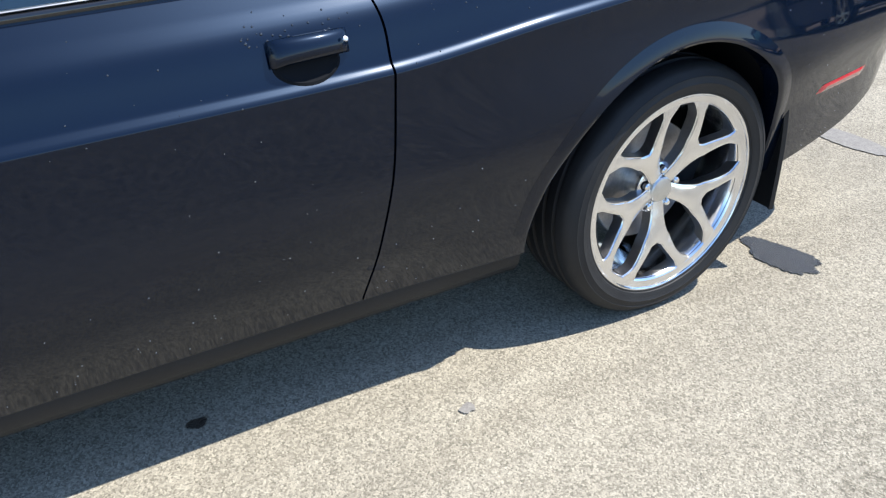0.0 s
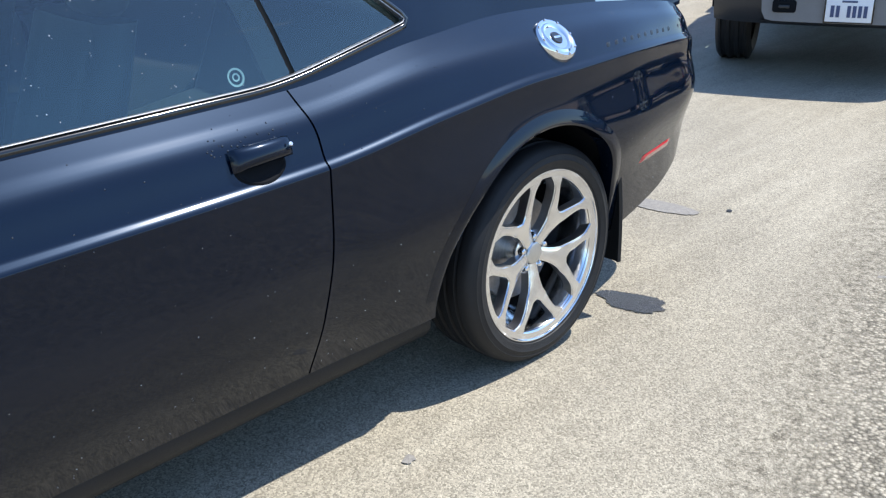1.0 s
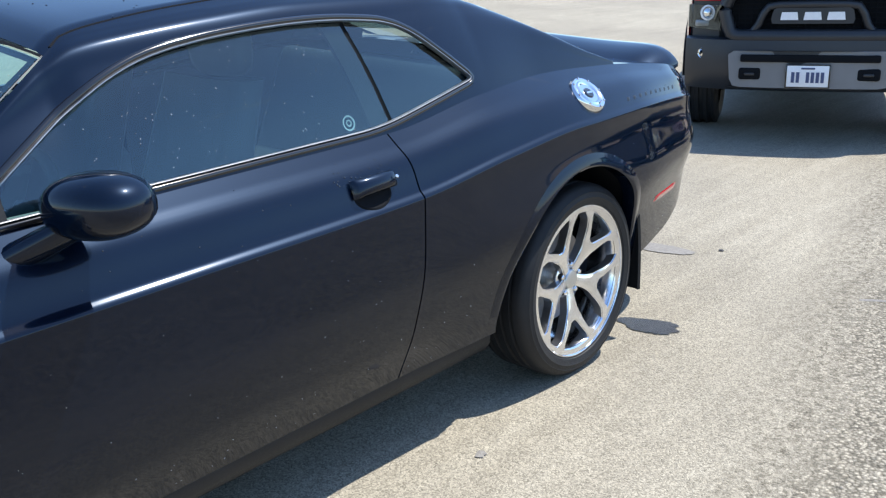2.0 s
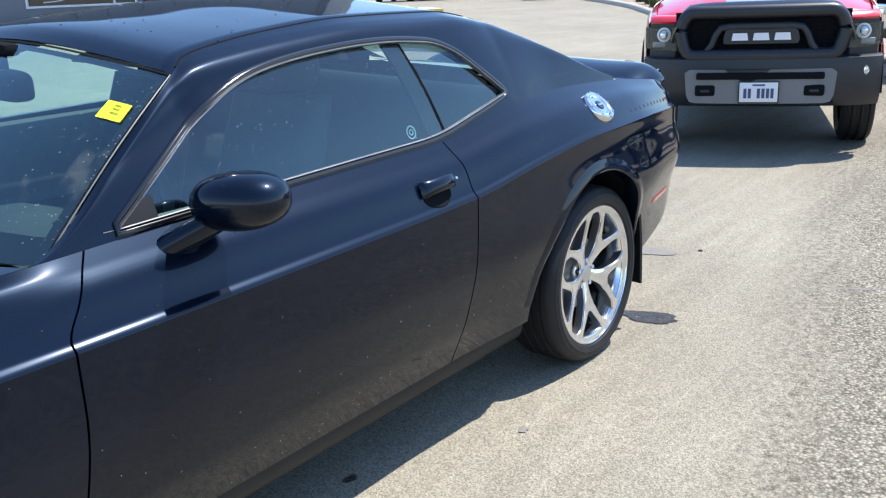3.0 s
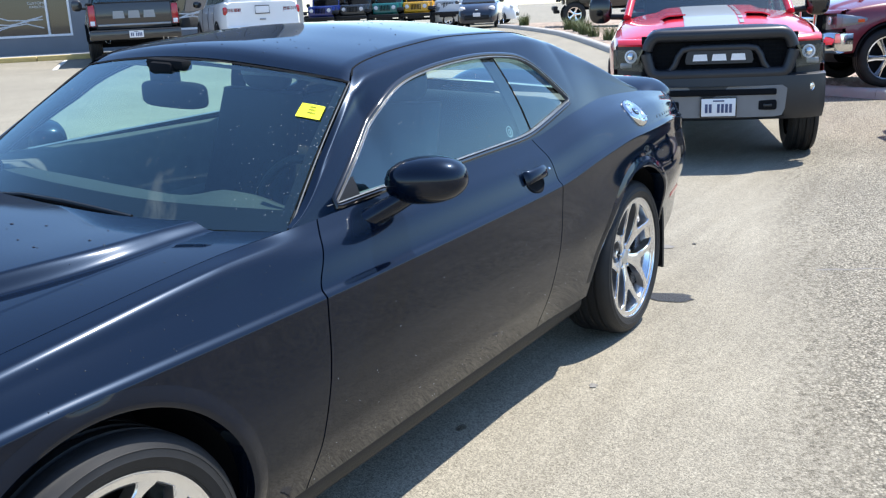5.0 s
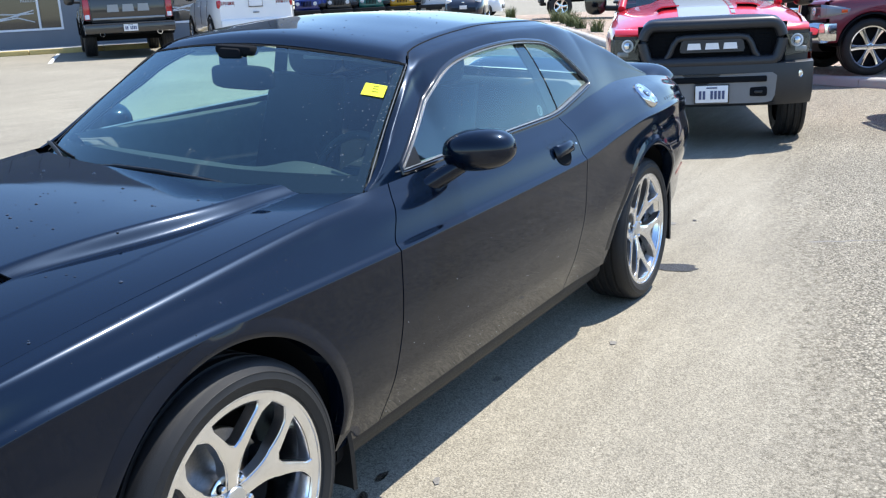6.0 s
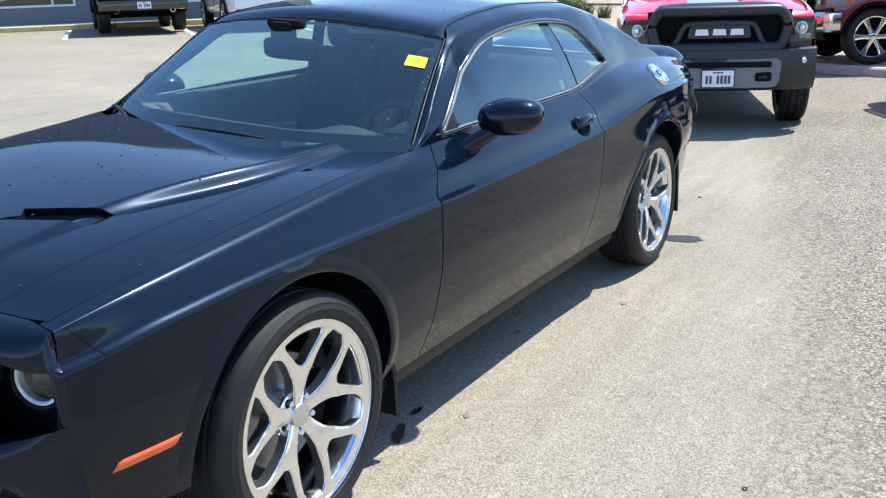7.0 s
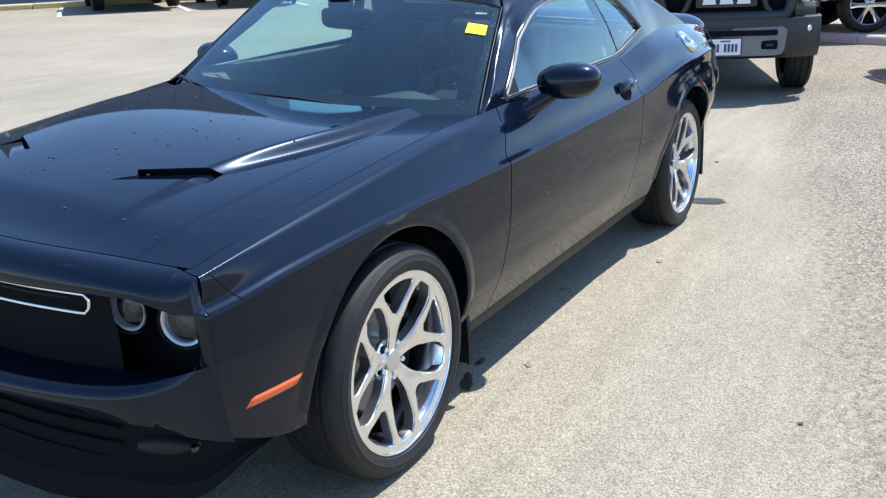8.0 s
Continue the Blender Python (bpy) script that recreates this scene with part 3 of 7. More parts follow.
def chin_plan(n_front=44, n_corner=12, n_side=10):
    """The nose's outline seen from above, from the middle round the left corner to the wheel: (x, outward, how far round)."""
    pts = [(nose_x(y), y) for y in np.linspace(0, 0.74, n_front)]
    a, c, b = Vector((nose_x(0.74), 0.74)), Vector((-0.775, 0.832)), Vector((-0.64, side_y(-0.64, 0.42)))
    pts += [tuple((1 - t) ** 2 * a + 2 * t * (1 - t) * c + t * t * b) for t in np.linspace(0.08, 1, n_corner).tolist()]
    pts += [(x, side_y(x, 0.38)) for x in np.linspace(-0.61, -0.440, n_side).tolist()]
    return pts


def chin_rows(rows, pts):
    """rows(x, y) gives (inset, height) pairs at each place of the outline."""
    P = []
    for i, (x, y) in enumerate(pts):
        p0, p1 = Vector(pts[max(0, i - 1)]), Vector(pts[min(len(pts) - 1, i + 1)])
        t = (p1 - p0).normalized()
        nrm = Vector((t.y, -t.x))
        P.append([(x + nrm.x * d, -max(0.0, y + nrm.y * d), z) for d, z in rows(x, y)])
    return P


def cover_z(x, y):
    """The lower edge of the painted cover along the outline."""
    front = 0.552 - 0.075 * float(sstep(0.60, 0.83, y))
    k = float(sstep(-0.80, -0.70, x))
    return front * (1 - k) + k * float(f_zd(max(x, -0.70)))


def low_face(x, y):
    k = float(sstep(-0.80, -0.45, x))
    top, bot = cover_z(x, y), 0.232 + 0.040 * float(sstep(0.3, 0.8, y)) + 0.085 * k
    h = top - bot
    return [(0.035 - 0.012 * k, top + 0.03), (0.050 - 0.026 * k, top - 0.03 * h), (0.082 - 0.052 * k, top - 0.25 * h), (0.080 - 0.050 * k, top - 0.55 * h), (0.050 - 0.024 * k, bot + 0.27 * h), (0.038 - 0.014 * k, bot + 0.24 * h),
            (0.042 - 0.014 * k, bot + 0.10 * h), (0.034 - 0.010 * k, bot + 0.03 * h), (0.040 - 0.010 * k, bot), (0.10, bot - 0.002), (0.30 - 0.20 * k, bot + 0.015 + 0.06 * k)]


PLAN = chin_plan()
low = grid(chin_rows(low_face, PLAN))
fascia = part("lower_grille", fixed(join(low, mirrored(low))), M_DARK, coupe, "black lower grille and chin spoiler", 42)
# horizontal bars of the lower grille
front_plan = [p for p in PLAN if p[1] < 0.60]
for k in range(4):
    z = 0.36 + 0.045 * k
    row = [(x + 0.070, -y, z) for x, y in front_plan]
    part("grille_bar", tube([(x, -y, zz) for x, y, zz in row[:0:-1]] + row, 0.0065, 6), M_DARK, fascia)
# fog lamp pods in the corners
P = []
for i, (x, y) in enumerate(PLAN):
    if 0.64 < y and x < -0.715:
        q = Vector(PLAN[min(len(PLAN) - 1, i + 1)]) - Vector(PLAN[i - 1])
        q.normalize()
        e = math.sin(math.pi * min(1.0, max(0.0, (y - 0.62) / 0.225)))
        P.append([(x + q.y * d, -(y - q.x * d), 0.405 + h * (0.35 + 0.65 * e)) for d, h in ((0.080, 0.032), (0.066, 0.024), (0.060, 0.008), (0.062, -0.010), (0.070, -0.018), (0.080, -0.022))])
both("fog_bezel", grid(P), M_TRIM, coupe, "black fog lamp pod", 50)
# the rounded outer edge of the grille opening
P = []
for z in np.linspace(0.600, 0.780, 18):
    yy = side_y(-0.70, z)
    k = 0.020 * float(sstep(0.67, 0.60, z))
    P.append([(-0.698, -yy, z), (-0.710, -(yy - 0.004), z), (-0.718, -(yy - 0.014), z), (-0.719, -(yy - 0.028 - k), z), (-0.710, -(yy - 0.042 - 2 * k), z), (-0.66, -(yy - 0.055 - 2 * k), z), (-0.60, -(yy - 0.06 - 2 * k), z)])
both("lamp_surround", grid(P), M_BLACK, coupe, "", 60)
# the seam between nose and fender
P = []
for t in np.linspace(0, 1, 14):
    z = 0.852 - 0.082 * float(t)
    x = -0.672 + 0.066 * float(t)
    P.append([tuple(side_at(x + d, z, 0.0012)) for d in (-0.0016, 0.0016)])
both("nose_seam", grid(P), M_DARK, coupe)

# ---- bonnet ----
HX0 = lambda y: cap_back(y) + 0.002 + 0.012 * float(sstep(0.76, 0.80, abs(y)))
hood_rear_x = lambda y: 0.520 + 0.160 * (abs(y) / 0.8) ** 2.6
hood_wide = lambda x: 1.0 + max(0.0, float(f_yb(x)) - 0.801) / 0.7985


P = []
ys = np.concatenate([np.linspace(-0.7985, -0.655, 15), np.linspace(-0.65, -0.27, 77), np.linspace(-0.25, 0.25, 26), np.linspace(0.27, 0.65, 77), np.linspace(0.655, 0.7985, 15)])
for u in np.linspace(0, 1, 190):
    row = []
    for y in ys:
        x0, x1 = HX0(y), hood_rear_x(y)
        x = x0 + u * (x1 - x0)
        x += 0.44 * (min(max(abs(y), 0.22), 0.58) - 0.40) * math.exp(-((x + 0.34) / 0.17) ** 4)
        # the slots' ends stand square to their long edges
        sway = math.exp(-((x + 0.34) / 0.17) ** 4) * float(sstep(0.14, 0.28, abs(y)) * (1 - sstep(0.53, 0.63, abs(y))))
        y = y - math.copysign(min(1.15, max(0.15, 1.15 - 4.8 * (abs(y) - 0.30))) * (x + 0.353 - 0.44 * (abs(y) - 0.40)) * sway, y)
        row.append((x, y * hood_wide(x), hood_z(x, y)))
    P.append(row)
nv = len(ys)
# two slots are left open for the intakes: a ramp sinks from the front edge towards a dark throat under the rear edge
row_at = lambda d: min(range(190), key=lambda i: abs(P[i][int(np.argmin(np.abs(ys + 0.40)))][0] - (-0.353 + d)))
I0, I1 = row_at(-0.046), row_at(0.044)
slot_cols = [[j for j in range(nv) if 0.300 <= sg * ys[j] <= 0.508] for sg in (-1, 1)]
hv, hf = grid(P)
open_cells = {(i, j) for cols in slot_cols for i in range(I0, I1) for j in cols[:-1]}
hood = (hv, [q for k, q in enumerate(hf) if (k // (nv - 1), k % (nv - 1)) not in open_cells])
slot_edges = [([Vector(P[I0][j]) for j in cols], [Vector(P[I1][j]) for j in cols]) for cols in slot_cols]
def skirt(d, ring, drop=0.02):
    v, f = list(d[0]), list(d[1])
    o = len(v)
    v += [(v[i][0], v[i][1], v[i][2] - drop) for i in ring]
    f += [(ring[k], ring[k + 1], o + k + 1, o + k) for k in range(len(ring) - 1)]
    return v, f
ring = [i * nv for i in range(190)] + [189 * nv + j for j in range(1, nv)] + [i * nv + nv - 1 for i in range(188, -1, -1)] + list(range(nv - 2, -1, -1))
bonnet = part("bonnet", fixed(skirt(hood, ring)), M_BLACK, coupe, "glossy black bonnet with a raised centre and two intakes", 50)
for near, far in slot_edges:
    ramp_, throat = [], []
    for p, q in zip(near, far):
        ramp_.append([tuple(p.lerp(q, t) - Vector((0, 0, d))) for t, d in ((0.0, 0.0), (0.03, 0.004), (0.12, 0.007), (0.45, 0.012), (0.80, 0.017), (1.0, 0.020))])
        throat.append([tuple(p.lerp(q, t) - Vector((0, 0, d))) for t, d in ((1.0, 0.020), (1.35, 0.026), (1.35, 0.003), (1.0, 0.004), (1.0, 0.0))])
    ends = []
    for p, q in ((near[0], far[0]), (near[-1], far[-1])):
        ends.append(grid([[tuple(p.lerp(q, t)), tuple(p.lerp(q, t) - Vector((0, 0, d)))] for t, d in ((0.0, 0.0), (0.12, 0.007), (0.45, 0.012), (0.80, 0.017), (1.0, 0.020))]))
    intake = part("intake", fixed(join(grid(ramp_), *ends)), M_BLACK, bonnet, "sunken bonnet intake with a dark throat", 50)
    part("throat", grid(throat), M_DARK, intake)

# cowl under the windscreen
P = [[(hood_rear_x(y) - 0.03, y, hood_z(hood_rear_x(y), y) - 0.022), (hood_rear_x(y) + 0.05, y, hood_z(hood_rear_x(y), y) - 0.028), (hood_rear_x(y) + 0.16, y, 0.962)] for y in np.linspace(-0.82, 0.82, 24)]
part("cowl", grid(P), M_DARK, coupe, "black plastic cowl below the windscreen")

# ---- cabin: pillars, roof, glass ----
TX = [0.70, 0.75, 0.95, 1.204, 1.26, 1.40, 1.60, 1.90, 2.35, 2.60, 2.80, 3.00, 3.20, 3.38]
t_y = curve_fn(TX, [0.822, 0.812, 0.752, 0.675, 0.640, 0.618, 0.606, 0.600, 0.588, 0.580, 0.576, 0.582, 0.605, 0.640])
t_z = curve_fn(TX, [1.001, 1.022, 1.160, 1.334, 1.366, 1.392, 1.414, 1.432, 1.426, 1.390, 1.332, 1.252, 1.165, 1.104])
b_y = lambda x: f_yb(x) - 0.001
b_z = lambda x: f_zb(x) - 0.001


def cabin(x, w, out=0.0):
    """The left side of the cabin: w runs from the waist (0) to the roof seam (1)."""
    x, w = float(x), float(w)
    y0, z0, y1, z1 = float(b_y(x)), float(b_z(x)), float(t_y(x)), float(t_z(x))
    h = max(1e-3, z1 - z0)
    # leans in as the side glass does, then turns over into the roof
    c = min(1.0, h / 0.38)
    lean = 0.43 * min(h, 0.30)
    yk = max(y0 - lean, y1 + 0.03 * c)
    zk = z0 + h * (1 - 0.23 * c)
    a, b = (1 - w) ** 2, 2 * w * (1 - w)
    pts = [(y0, z0), (0.5 * (y0 + yk) + 0.010 * c, z0 + 0.52 * (zk - z0)), (yk, zk), (yk - 0.32 * (yk - y1), zk + 0.62 * (z1 - zk)), (y1, z1)]
    ks = [0.0, 0.36, 0.70, 0.86, 1.0]
    y = float(curve_fn(ks, [-p[0] for p in pts])(w))
    z = float(curve_fn(ks, [p[1] for p in pts])(w))
    return Vector((x, y - out, z + 0.25 * out))


def cabin_xz(x, z, out=0.0):
    lo, hi = 0.0, 1.0
    for _ in range(30):
        m = 0.5 * (lo + hi)
        if cabin(x, m).z < z:
            lo = m
        else:
            hi = m
    return cabin(x, 0.5 * (lo + hi), out)


def smooth_loop(pts, n):
    """Even points along a closed line through the corners given, each with its rounding."""
    out = []
    k = len(pts)
    for i, (x, z, r) in enumerate(pts):
        p, a, b = Vector((x, z)), Vector(pts[i - 1][:2]), Vector(pts[(i + 1) % k][:2])
        d0, d1 = (a - p), (b - p)
        r0, r1 = min(r, d0.length * 0.49), min(r, d1.length * 0.49)
        q0, q1 = p + d0.normalized() * r0, p + d1.normalized() * r1
        for t in np.linspace(0, 1, 9).tolist():
            out.append((1 - t) ** 2 * q0 + 2 * t * (1 - t) * p + t * t * q1)
    seg = [(out[(i + 1) % len(out)] - out[i]).length for i in range(len(out))]
    total, res, i, acc = sum(seg), [], 0, 0.0
    for j in range(n):
        d = total * j / n
        while acc + seg[i] < d and i < len(seg) - 1:
            acc += seg[i]
            i += 1
        t = (d - acc) / max(seg[i], 1e-9)
        res.append(out[i].lerp(out[(i + 1) % len(out)], min(1, t)))
    return res


# side window opening: (x, z, rounding)
DLO = [(0.882, 1.026, 0.02), (1.40, 1.042, 0.3), (2.05, 1.056, 0.10), (2.497, 1.142, 0.03), (2.248, 1.334, 0.10), (1.95, 1.362, 0.2), (1.58, 1.343, 0.2), (1.335, 1.298, 0.16), (1.095, 1.163, 0.2)]
NL = 200
dlo = smooth_loop(DLO, NL)


def cabin_side():
    """The cabin's side as a fine sheet over its whole length, with the window cut out along its edge."""
    poly = [(p[0], p[1]) for p in dlo]

    def inside(x, z):
        c = False
        for (x0, z0), (x1, z1) in zip(poly, poly[1:] + poly[:1]):
            if (z0 > z) != (z1 > z) and x < (x1 - x0) * (z - z0) / (z1 - z0) + x0:
                c = not c
        return c

    def nearest(x, z):
        best, bp = 9, None
        for (x0, z0), (x1, z1) in zip(poly, poly[1:] + poly[:1]):
            dx, dz = x1 - x0, z1 - z0
            t = max(0, min(1, ((x - x0) * dx + (z - z0) * dz) / (dx * dx + dz * dz + 1e-12)))
            d = math.hypot(x0 + t * dx - x, z0 + t * dz - z)
            if d < best:
                best, bp = d, (x0 + t * dx, z0 + t * dz)
        return bp
    xs = np.concatenate([np.linspace(0.705, 2.55, 150), np.linspace(2.57, 3.38, 40)])
    ws = np.concatenate([np.linspace(0, 0.72, 44), np.linspace(0.735, 1, 22)])
    pos, cut = {}, set()
    for i, x in enumerate(xs):
        for j, w in enumerate(ws):
            p = cabin(x, w)
            if inside(p.x, p.z):
                q = nearest(p.x, p.z)
                p = cabin_xz(q[0], q[1])
                cut.add((i, j))
            pos[(i, j)] = p
    V, F, idx = [], [], {}
    def vid(c):
        if c not in idx:
            idx[c] = len(V)
            V.append(tuple(pos[c]))
        return idx[c]
    for i in range(len(xs) - 1):
        for j in range(len(ws) - 1):
            c = [(i, j), (i + 1, j), (i + 1, j + 1), (i, j + 1)]
            if not all(q in cut for q in c):
                F.append(tuple(vid(q) for q in c))
    return fixed((V, F))


both("cabin_side", cabin_side(), M_BLACK, coupe, "glossy black pillars and roof rail", 50)


def loop_strip(offsets, loop=None):
    """A moulding round the window. offsets: (inwards from the edge, proud)."""
    pts = dlo if loop is None else loop
    n = len(pts)
    P = []
    for i in range(n):
        p, a, b = pts[i], pts[i - 1], pts[(i + 1) % n]
        t = (b - a).normalized()
        nrm = Vector((-t.y, t.x))
        row = []
        for inn, out in offsets:
            q = p + nrm * inn
            row.append(tuple(cabin_xz(q.x, q.y, out)))
        P.append(row)
    return grid(P, closed_u=True)


both("window_moulding", fixed(loop_strip([(-0.014, 0.000), (-0.013, 0.006), (-0.008, 0.009), (-0.003, 0.008), (0.001, 0.004), (0.002, -0.012)])), M_GLOSSBLACK, coupe, "", 50)
both("bright_moulding", fixed(loop_strip([(0.001, -0.002), (0.0016, 0.006), (0.003, 0.0085), (0.0048, 0.008), (0.006, 0.004), (0.0065, -0.008)])), M_BRIGHT, coupe, "bright metal strip round the side glass", 50)


def side_glass(xa, xb, inset=0.012):
    """Glass between two uprights of the window opening: each upright is (x at the waist, x at the top)."""
    poly = [(p[0], p[1]) for p in dlo]

    def span(x_of):
        zs = []
        for (x0, z0), (x1, z1) in zip(poly, poly[1:] + poly[:1]):
            f0, f1 = x0 - x_of(z0), x1 - x_of(z1)
            if f0 * f1 < 0:
                t = f0 / (f0 - f1)
                zs.append(z0 + t * (z1 - z0))
        return (min(zs), max(zs)) if len(zs) >= 2 else None
    P = []
    for u in np.linspace(0.002, 0.998, 60):
        f = lambda z, u=u: (xa[0] + (xa[1] - xa[0]) * (z - 1.04) / 0.30) * (1 - u) + (xb[0] + (xb[1] - xb[0]) * (z - 1.04) / 0.30) * u
        s = span(f)
        if s:
            P.append([tuple(cabin_xz(f(z), z, -inset)) for z in np.linspace(s[0], s[1], 16)])
    return grid(P)


both("door_glass", side_glass((0.86, 0.94), (2.106, 2.038)), M_GLASS, coupe, "tinted door window with water drops", 80)
both("quarter_glass", side_glass((2.118, 2.050), (2.54, 2.47)), M_GLASS_REAR, coupe, "tinted quarter window", 80)
# the upright between door and quarter glass
P = []
for z in np.linspace(1.045, 1.362, 12):
    x0, x1 = 2.036 - 0.066 * (z - 1.04) / 0.30, 2.120 - 0.070 * (z - 1.04) / 0.30
    P.append([tuple(cabin_xz(x, z, o)) for x, o in ((x0 - 0.004, -0.022), (x0, -0.016), (x1 + 0.004, -0.016), (x1 + 0.008, -0.022))])
both("centre_pillar", grid(P), M_DARK, coupe, "dark pillar behind the glass", 30)

# roof skin, from the windscreen to the rear glass
def roof_z(x, y):
    e, yy = float(t_z(x)), float(t_y(x))
    crown = 0.042 * float(sstep(1.2, 1.6, x)) + 0.055 * (1 - float(sstep(1.2, 1.6, x)))
    return e + crown * (1 - min(1, abs(y) / yy) ** 2.0)


P = []
for u in np.linspace(0, 1, 60):
    row = []
    for s in np.linspace(-1, 1, 50):
        x0 = 1.203
        x1 = 2.62 - 0.10 * s * s
        x = x0 + u * (x1 - x0)
        y = s * (float(t_y(x)) - 0.003)
        z = roof_z(x, y)
        if abs(s) > 0.985:
            z -= 0.012
        row.append((x, y, z))
    P.append(row)
part("roof", fixed(grid(P)), M_BLACK, coupe, "glossy black roof skin", 50)

# windscreen
def screen(u, s, off=0.0):
    """u from the base to the header, s from the left edge to the right."""
    xb_, zb_ = 0.60 + 0.125 * abs(s) ** 2.2, 0.988 + 0.0 * s
    xt_, zt_ = 1.185 + 0.017 * abs(s) ** 2, roof_z(1.203, s * 0.67) - 0.004
    yb_, yt_ = 0.815, 0.672
    x, z, y = xb_ + u * (xt_ - xb_), zb_ + u * (zt_ - zb_) + 0.030 * math.sin(math.pi * u) * (1 - 0.6 * s * s), s * (yb_ + u * (yt_ - yb_))
    return (x - 0.5 * off, y, z + 0.85 * off)


P = [[screen(u, s) for s in np.linspace(-0.985, 0.985, 40)] for u in np.linspace(0.0, 0.985, 24)]
part("windscreen", grid(P), M_SCREEN, coupe, "tinted windscreen with water drops", 80)
for s in (-1, 1):
    P = [[screen(u, s * k, o) for k, o in ((0.9955, 0.002), (0.9975, 0.003), (1.000, 0.001))] for u in np.linspace(0.0, 1.0, 30)]
    part("screen_moulding", grid(P), M_MOULDING, coupe, "", 50)
P = [[screen(u, s, 0.002) for u in (0.990, 0.997, 1.003)] for s in np.linspace(-1, 1, 40)]
part("header_seal", grid(P), M_DARK, coupe, "", 50)
# dark ceramic border of the screen
def border(u0, u1, s0, s1, n=24):
    return grid([[screen(u, s, -0.004) for s in np.linspace(s0, s1, n)] for u in np.linspace(u0, u1, n)])
part("screen_border", join(border(0.955, 0.985, -0.985, 0.985), border(0.12, 0.955, -0.985, -0.945), border(0.12, 0.955, 0.945, 0.985), border(0.0, 0.12, -0.985, 0.985)), M_DARK, coupe, "", 50)

# rear glass and deck
P = []
for u in np.linspace(0, 1, 24):
    row = []
    for s in np.linspace(-1, 1, 30):
        x = (2.62 - 0.10 * s * s) * (1 - u) + (3.28 - 0.05 * s * s) * u
        y = s * (float(t_y(x)) - 0.004)
        row.append((x, y, roof_z(x, y) - 0.004))
    P.append(row)
part("rear_glass", fixed(grid(P)), M_GLASS_REAR, coupe, "sloping tinted rear window", 50)
P = []
for u in np.linspace(0, 1, 40):
    x = 3.24 + u * (4.07 - 3.24)
    row = []
    for s in np.linspace(-1, 1, 50):
        y = s * (float(f_yb(x)) + 0.002)
        z = float(f_zb(x)) + 0.020 * (1 - s * s) - 0.004 * (abs(s) > 0.985)
        row.append((x, y, z))
    P.append(row)
part("boot_lid", fixed(grid(P)), M_BLACK, coupe, "glossy black boot lid", 50)
P = []
for y in np.linspace(-0.742, 0.742, 80):
    a = abs(y) / 0.742
    sweep = 0.03 * (1 - a * a)
    zt = 1.121 - 0.006 * a * a - 0.072 * a ** 14
    prof = [(3.68, zt - 0.062), (3.75, zt - 0.034), (3.83, zt - 0.012), (3.90, zt - 0.002), (3.945, zt), (3.962, zt - 0.005), (3.960, zt - 0.022), (3.90, zt - 0.034), (3.82, zt - 0.050), (3.73, zt - 0.070)]
    P.append([(x + sweep, y, z) for x, z in prof])
v, f = grid(P, closed_v=True)
part("spoiler", fixed((v, f + [tuple(range(10)), tuple(range(79 * 10, 80 * 10))])), M_BLACK, coupe, "black rear lip spoiler", 45)

# the seam between roof skin and roof rail
for s_ in (-1, 1):
    part("roof_seam", tube([(x, s_ * (float(t_y(x)) - 0.001), float(t_z(x)) - 0.001) for x in np.linspace(1.225, 2.55, 40)], 0.0035, 6), M_DARK, coupe)

# ---- coupe: fittings on the body ----
def on_side(x0, x1, z0, z1, proud, slant=0.0, nx=14, nz=6):
    """A thin pad that follows the left side, slanted at its ends."""
    P = []
    for u in np.linspace(0, 1, nx):
        row = []
        for t in np.linspace(0, 1, nz):
            z = z0 + t * (z1 - z0)
            x = x0 + u * (x1 - x0) + slant * (t - 0.5)
            edge = min(u, 1 - u) * (nx - 1) < 0.5 or min(t, 1 - t) * (nz - 1) < 0.5
            row.append(tuple(side_at(x, z, -0.002 if edge else proud)))
        P.append(row)
    return grid(P)


both("side_marker", on_side(3.49, 3.765, 0.536, 0.566, 0.005, 0.02), M_RED_LENS, coupe, "red rear side marker lens", 60)
both("side_marker", on_side(-0.622, -0.446, 0.486, 0.515, 0.005, 0.022), M_ORANGE_LENS, coupe, "orange front side marker lens", 60)
for i in range(10):
    x = 3.235 + i * 0.052
    z = float(f_zc(x)) + 0.034
    part("decal", on_side(x, x + 0.036, z - 0.011, z + 0.011, 0.0012, 0.012, 4, 4), mat("satin_decal", (0.006, 0.007, 0.009), 0.35, spec=0.3) if i == 0 else bpy.data.materials["satin_decal"], coupe, "faint satin black mark" if i == 0 else "", 60)

# fuel filler
fc = side_at(3.008, 1.034, 0.0)
fn = (side_at(3.008, 1.034, 0.05) - side_at(3.008, 1.034, 0.0)).normalized()
fm = Matrix.Translation(fc) @ (fn + Vector((0.0, 0.0, 0.10))).normalized().to_track_quat("Z", "Y").to_matrix().to_4x4()
filler = part("fuel_filler", moved(lathe([(0.0, 0.006), (0.040, 0.006), (0.044, 0.010), (0.050, 0.012), (0.056, 0.008), (0.060, 0.010), (0.068, 0.009), (0.0725, 0.004), (0.075, -0.004), (0.076, -0.03)], "z", 56), fm), M_CHROME, coupe, "round bright chrome fuel filler cap", 35)
part("cap_centre", moved(lathe([(0.0, 0.0095), (0.020, 0.0095), (0.0225, 0.006)], "z", 32), fm), M_GLOSSBLACK, filler, "black centre", 35)
part("cap_badge", moved(box(0, 0, 0.010, 0.030, 0.008, 0.003, 0.001), fm), M_CHROME, filler)
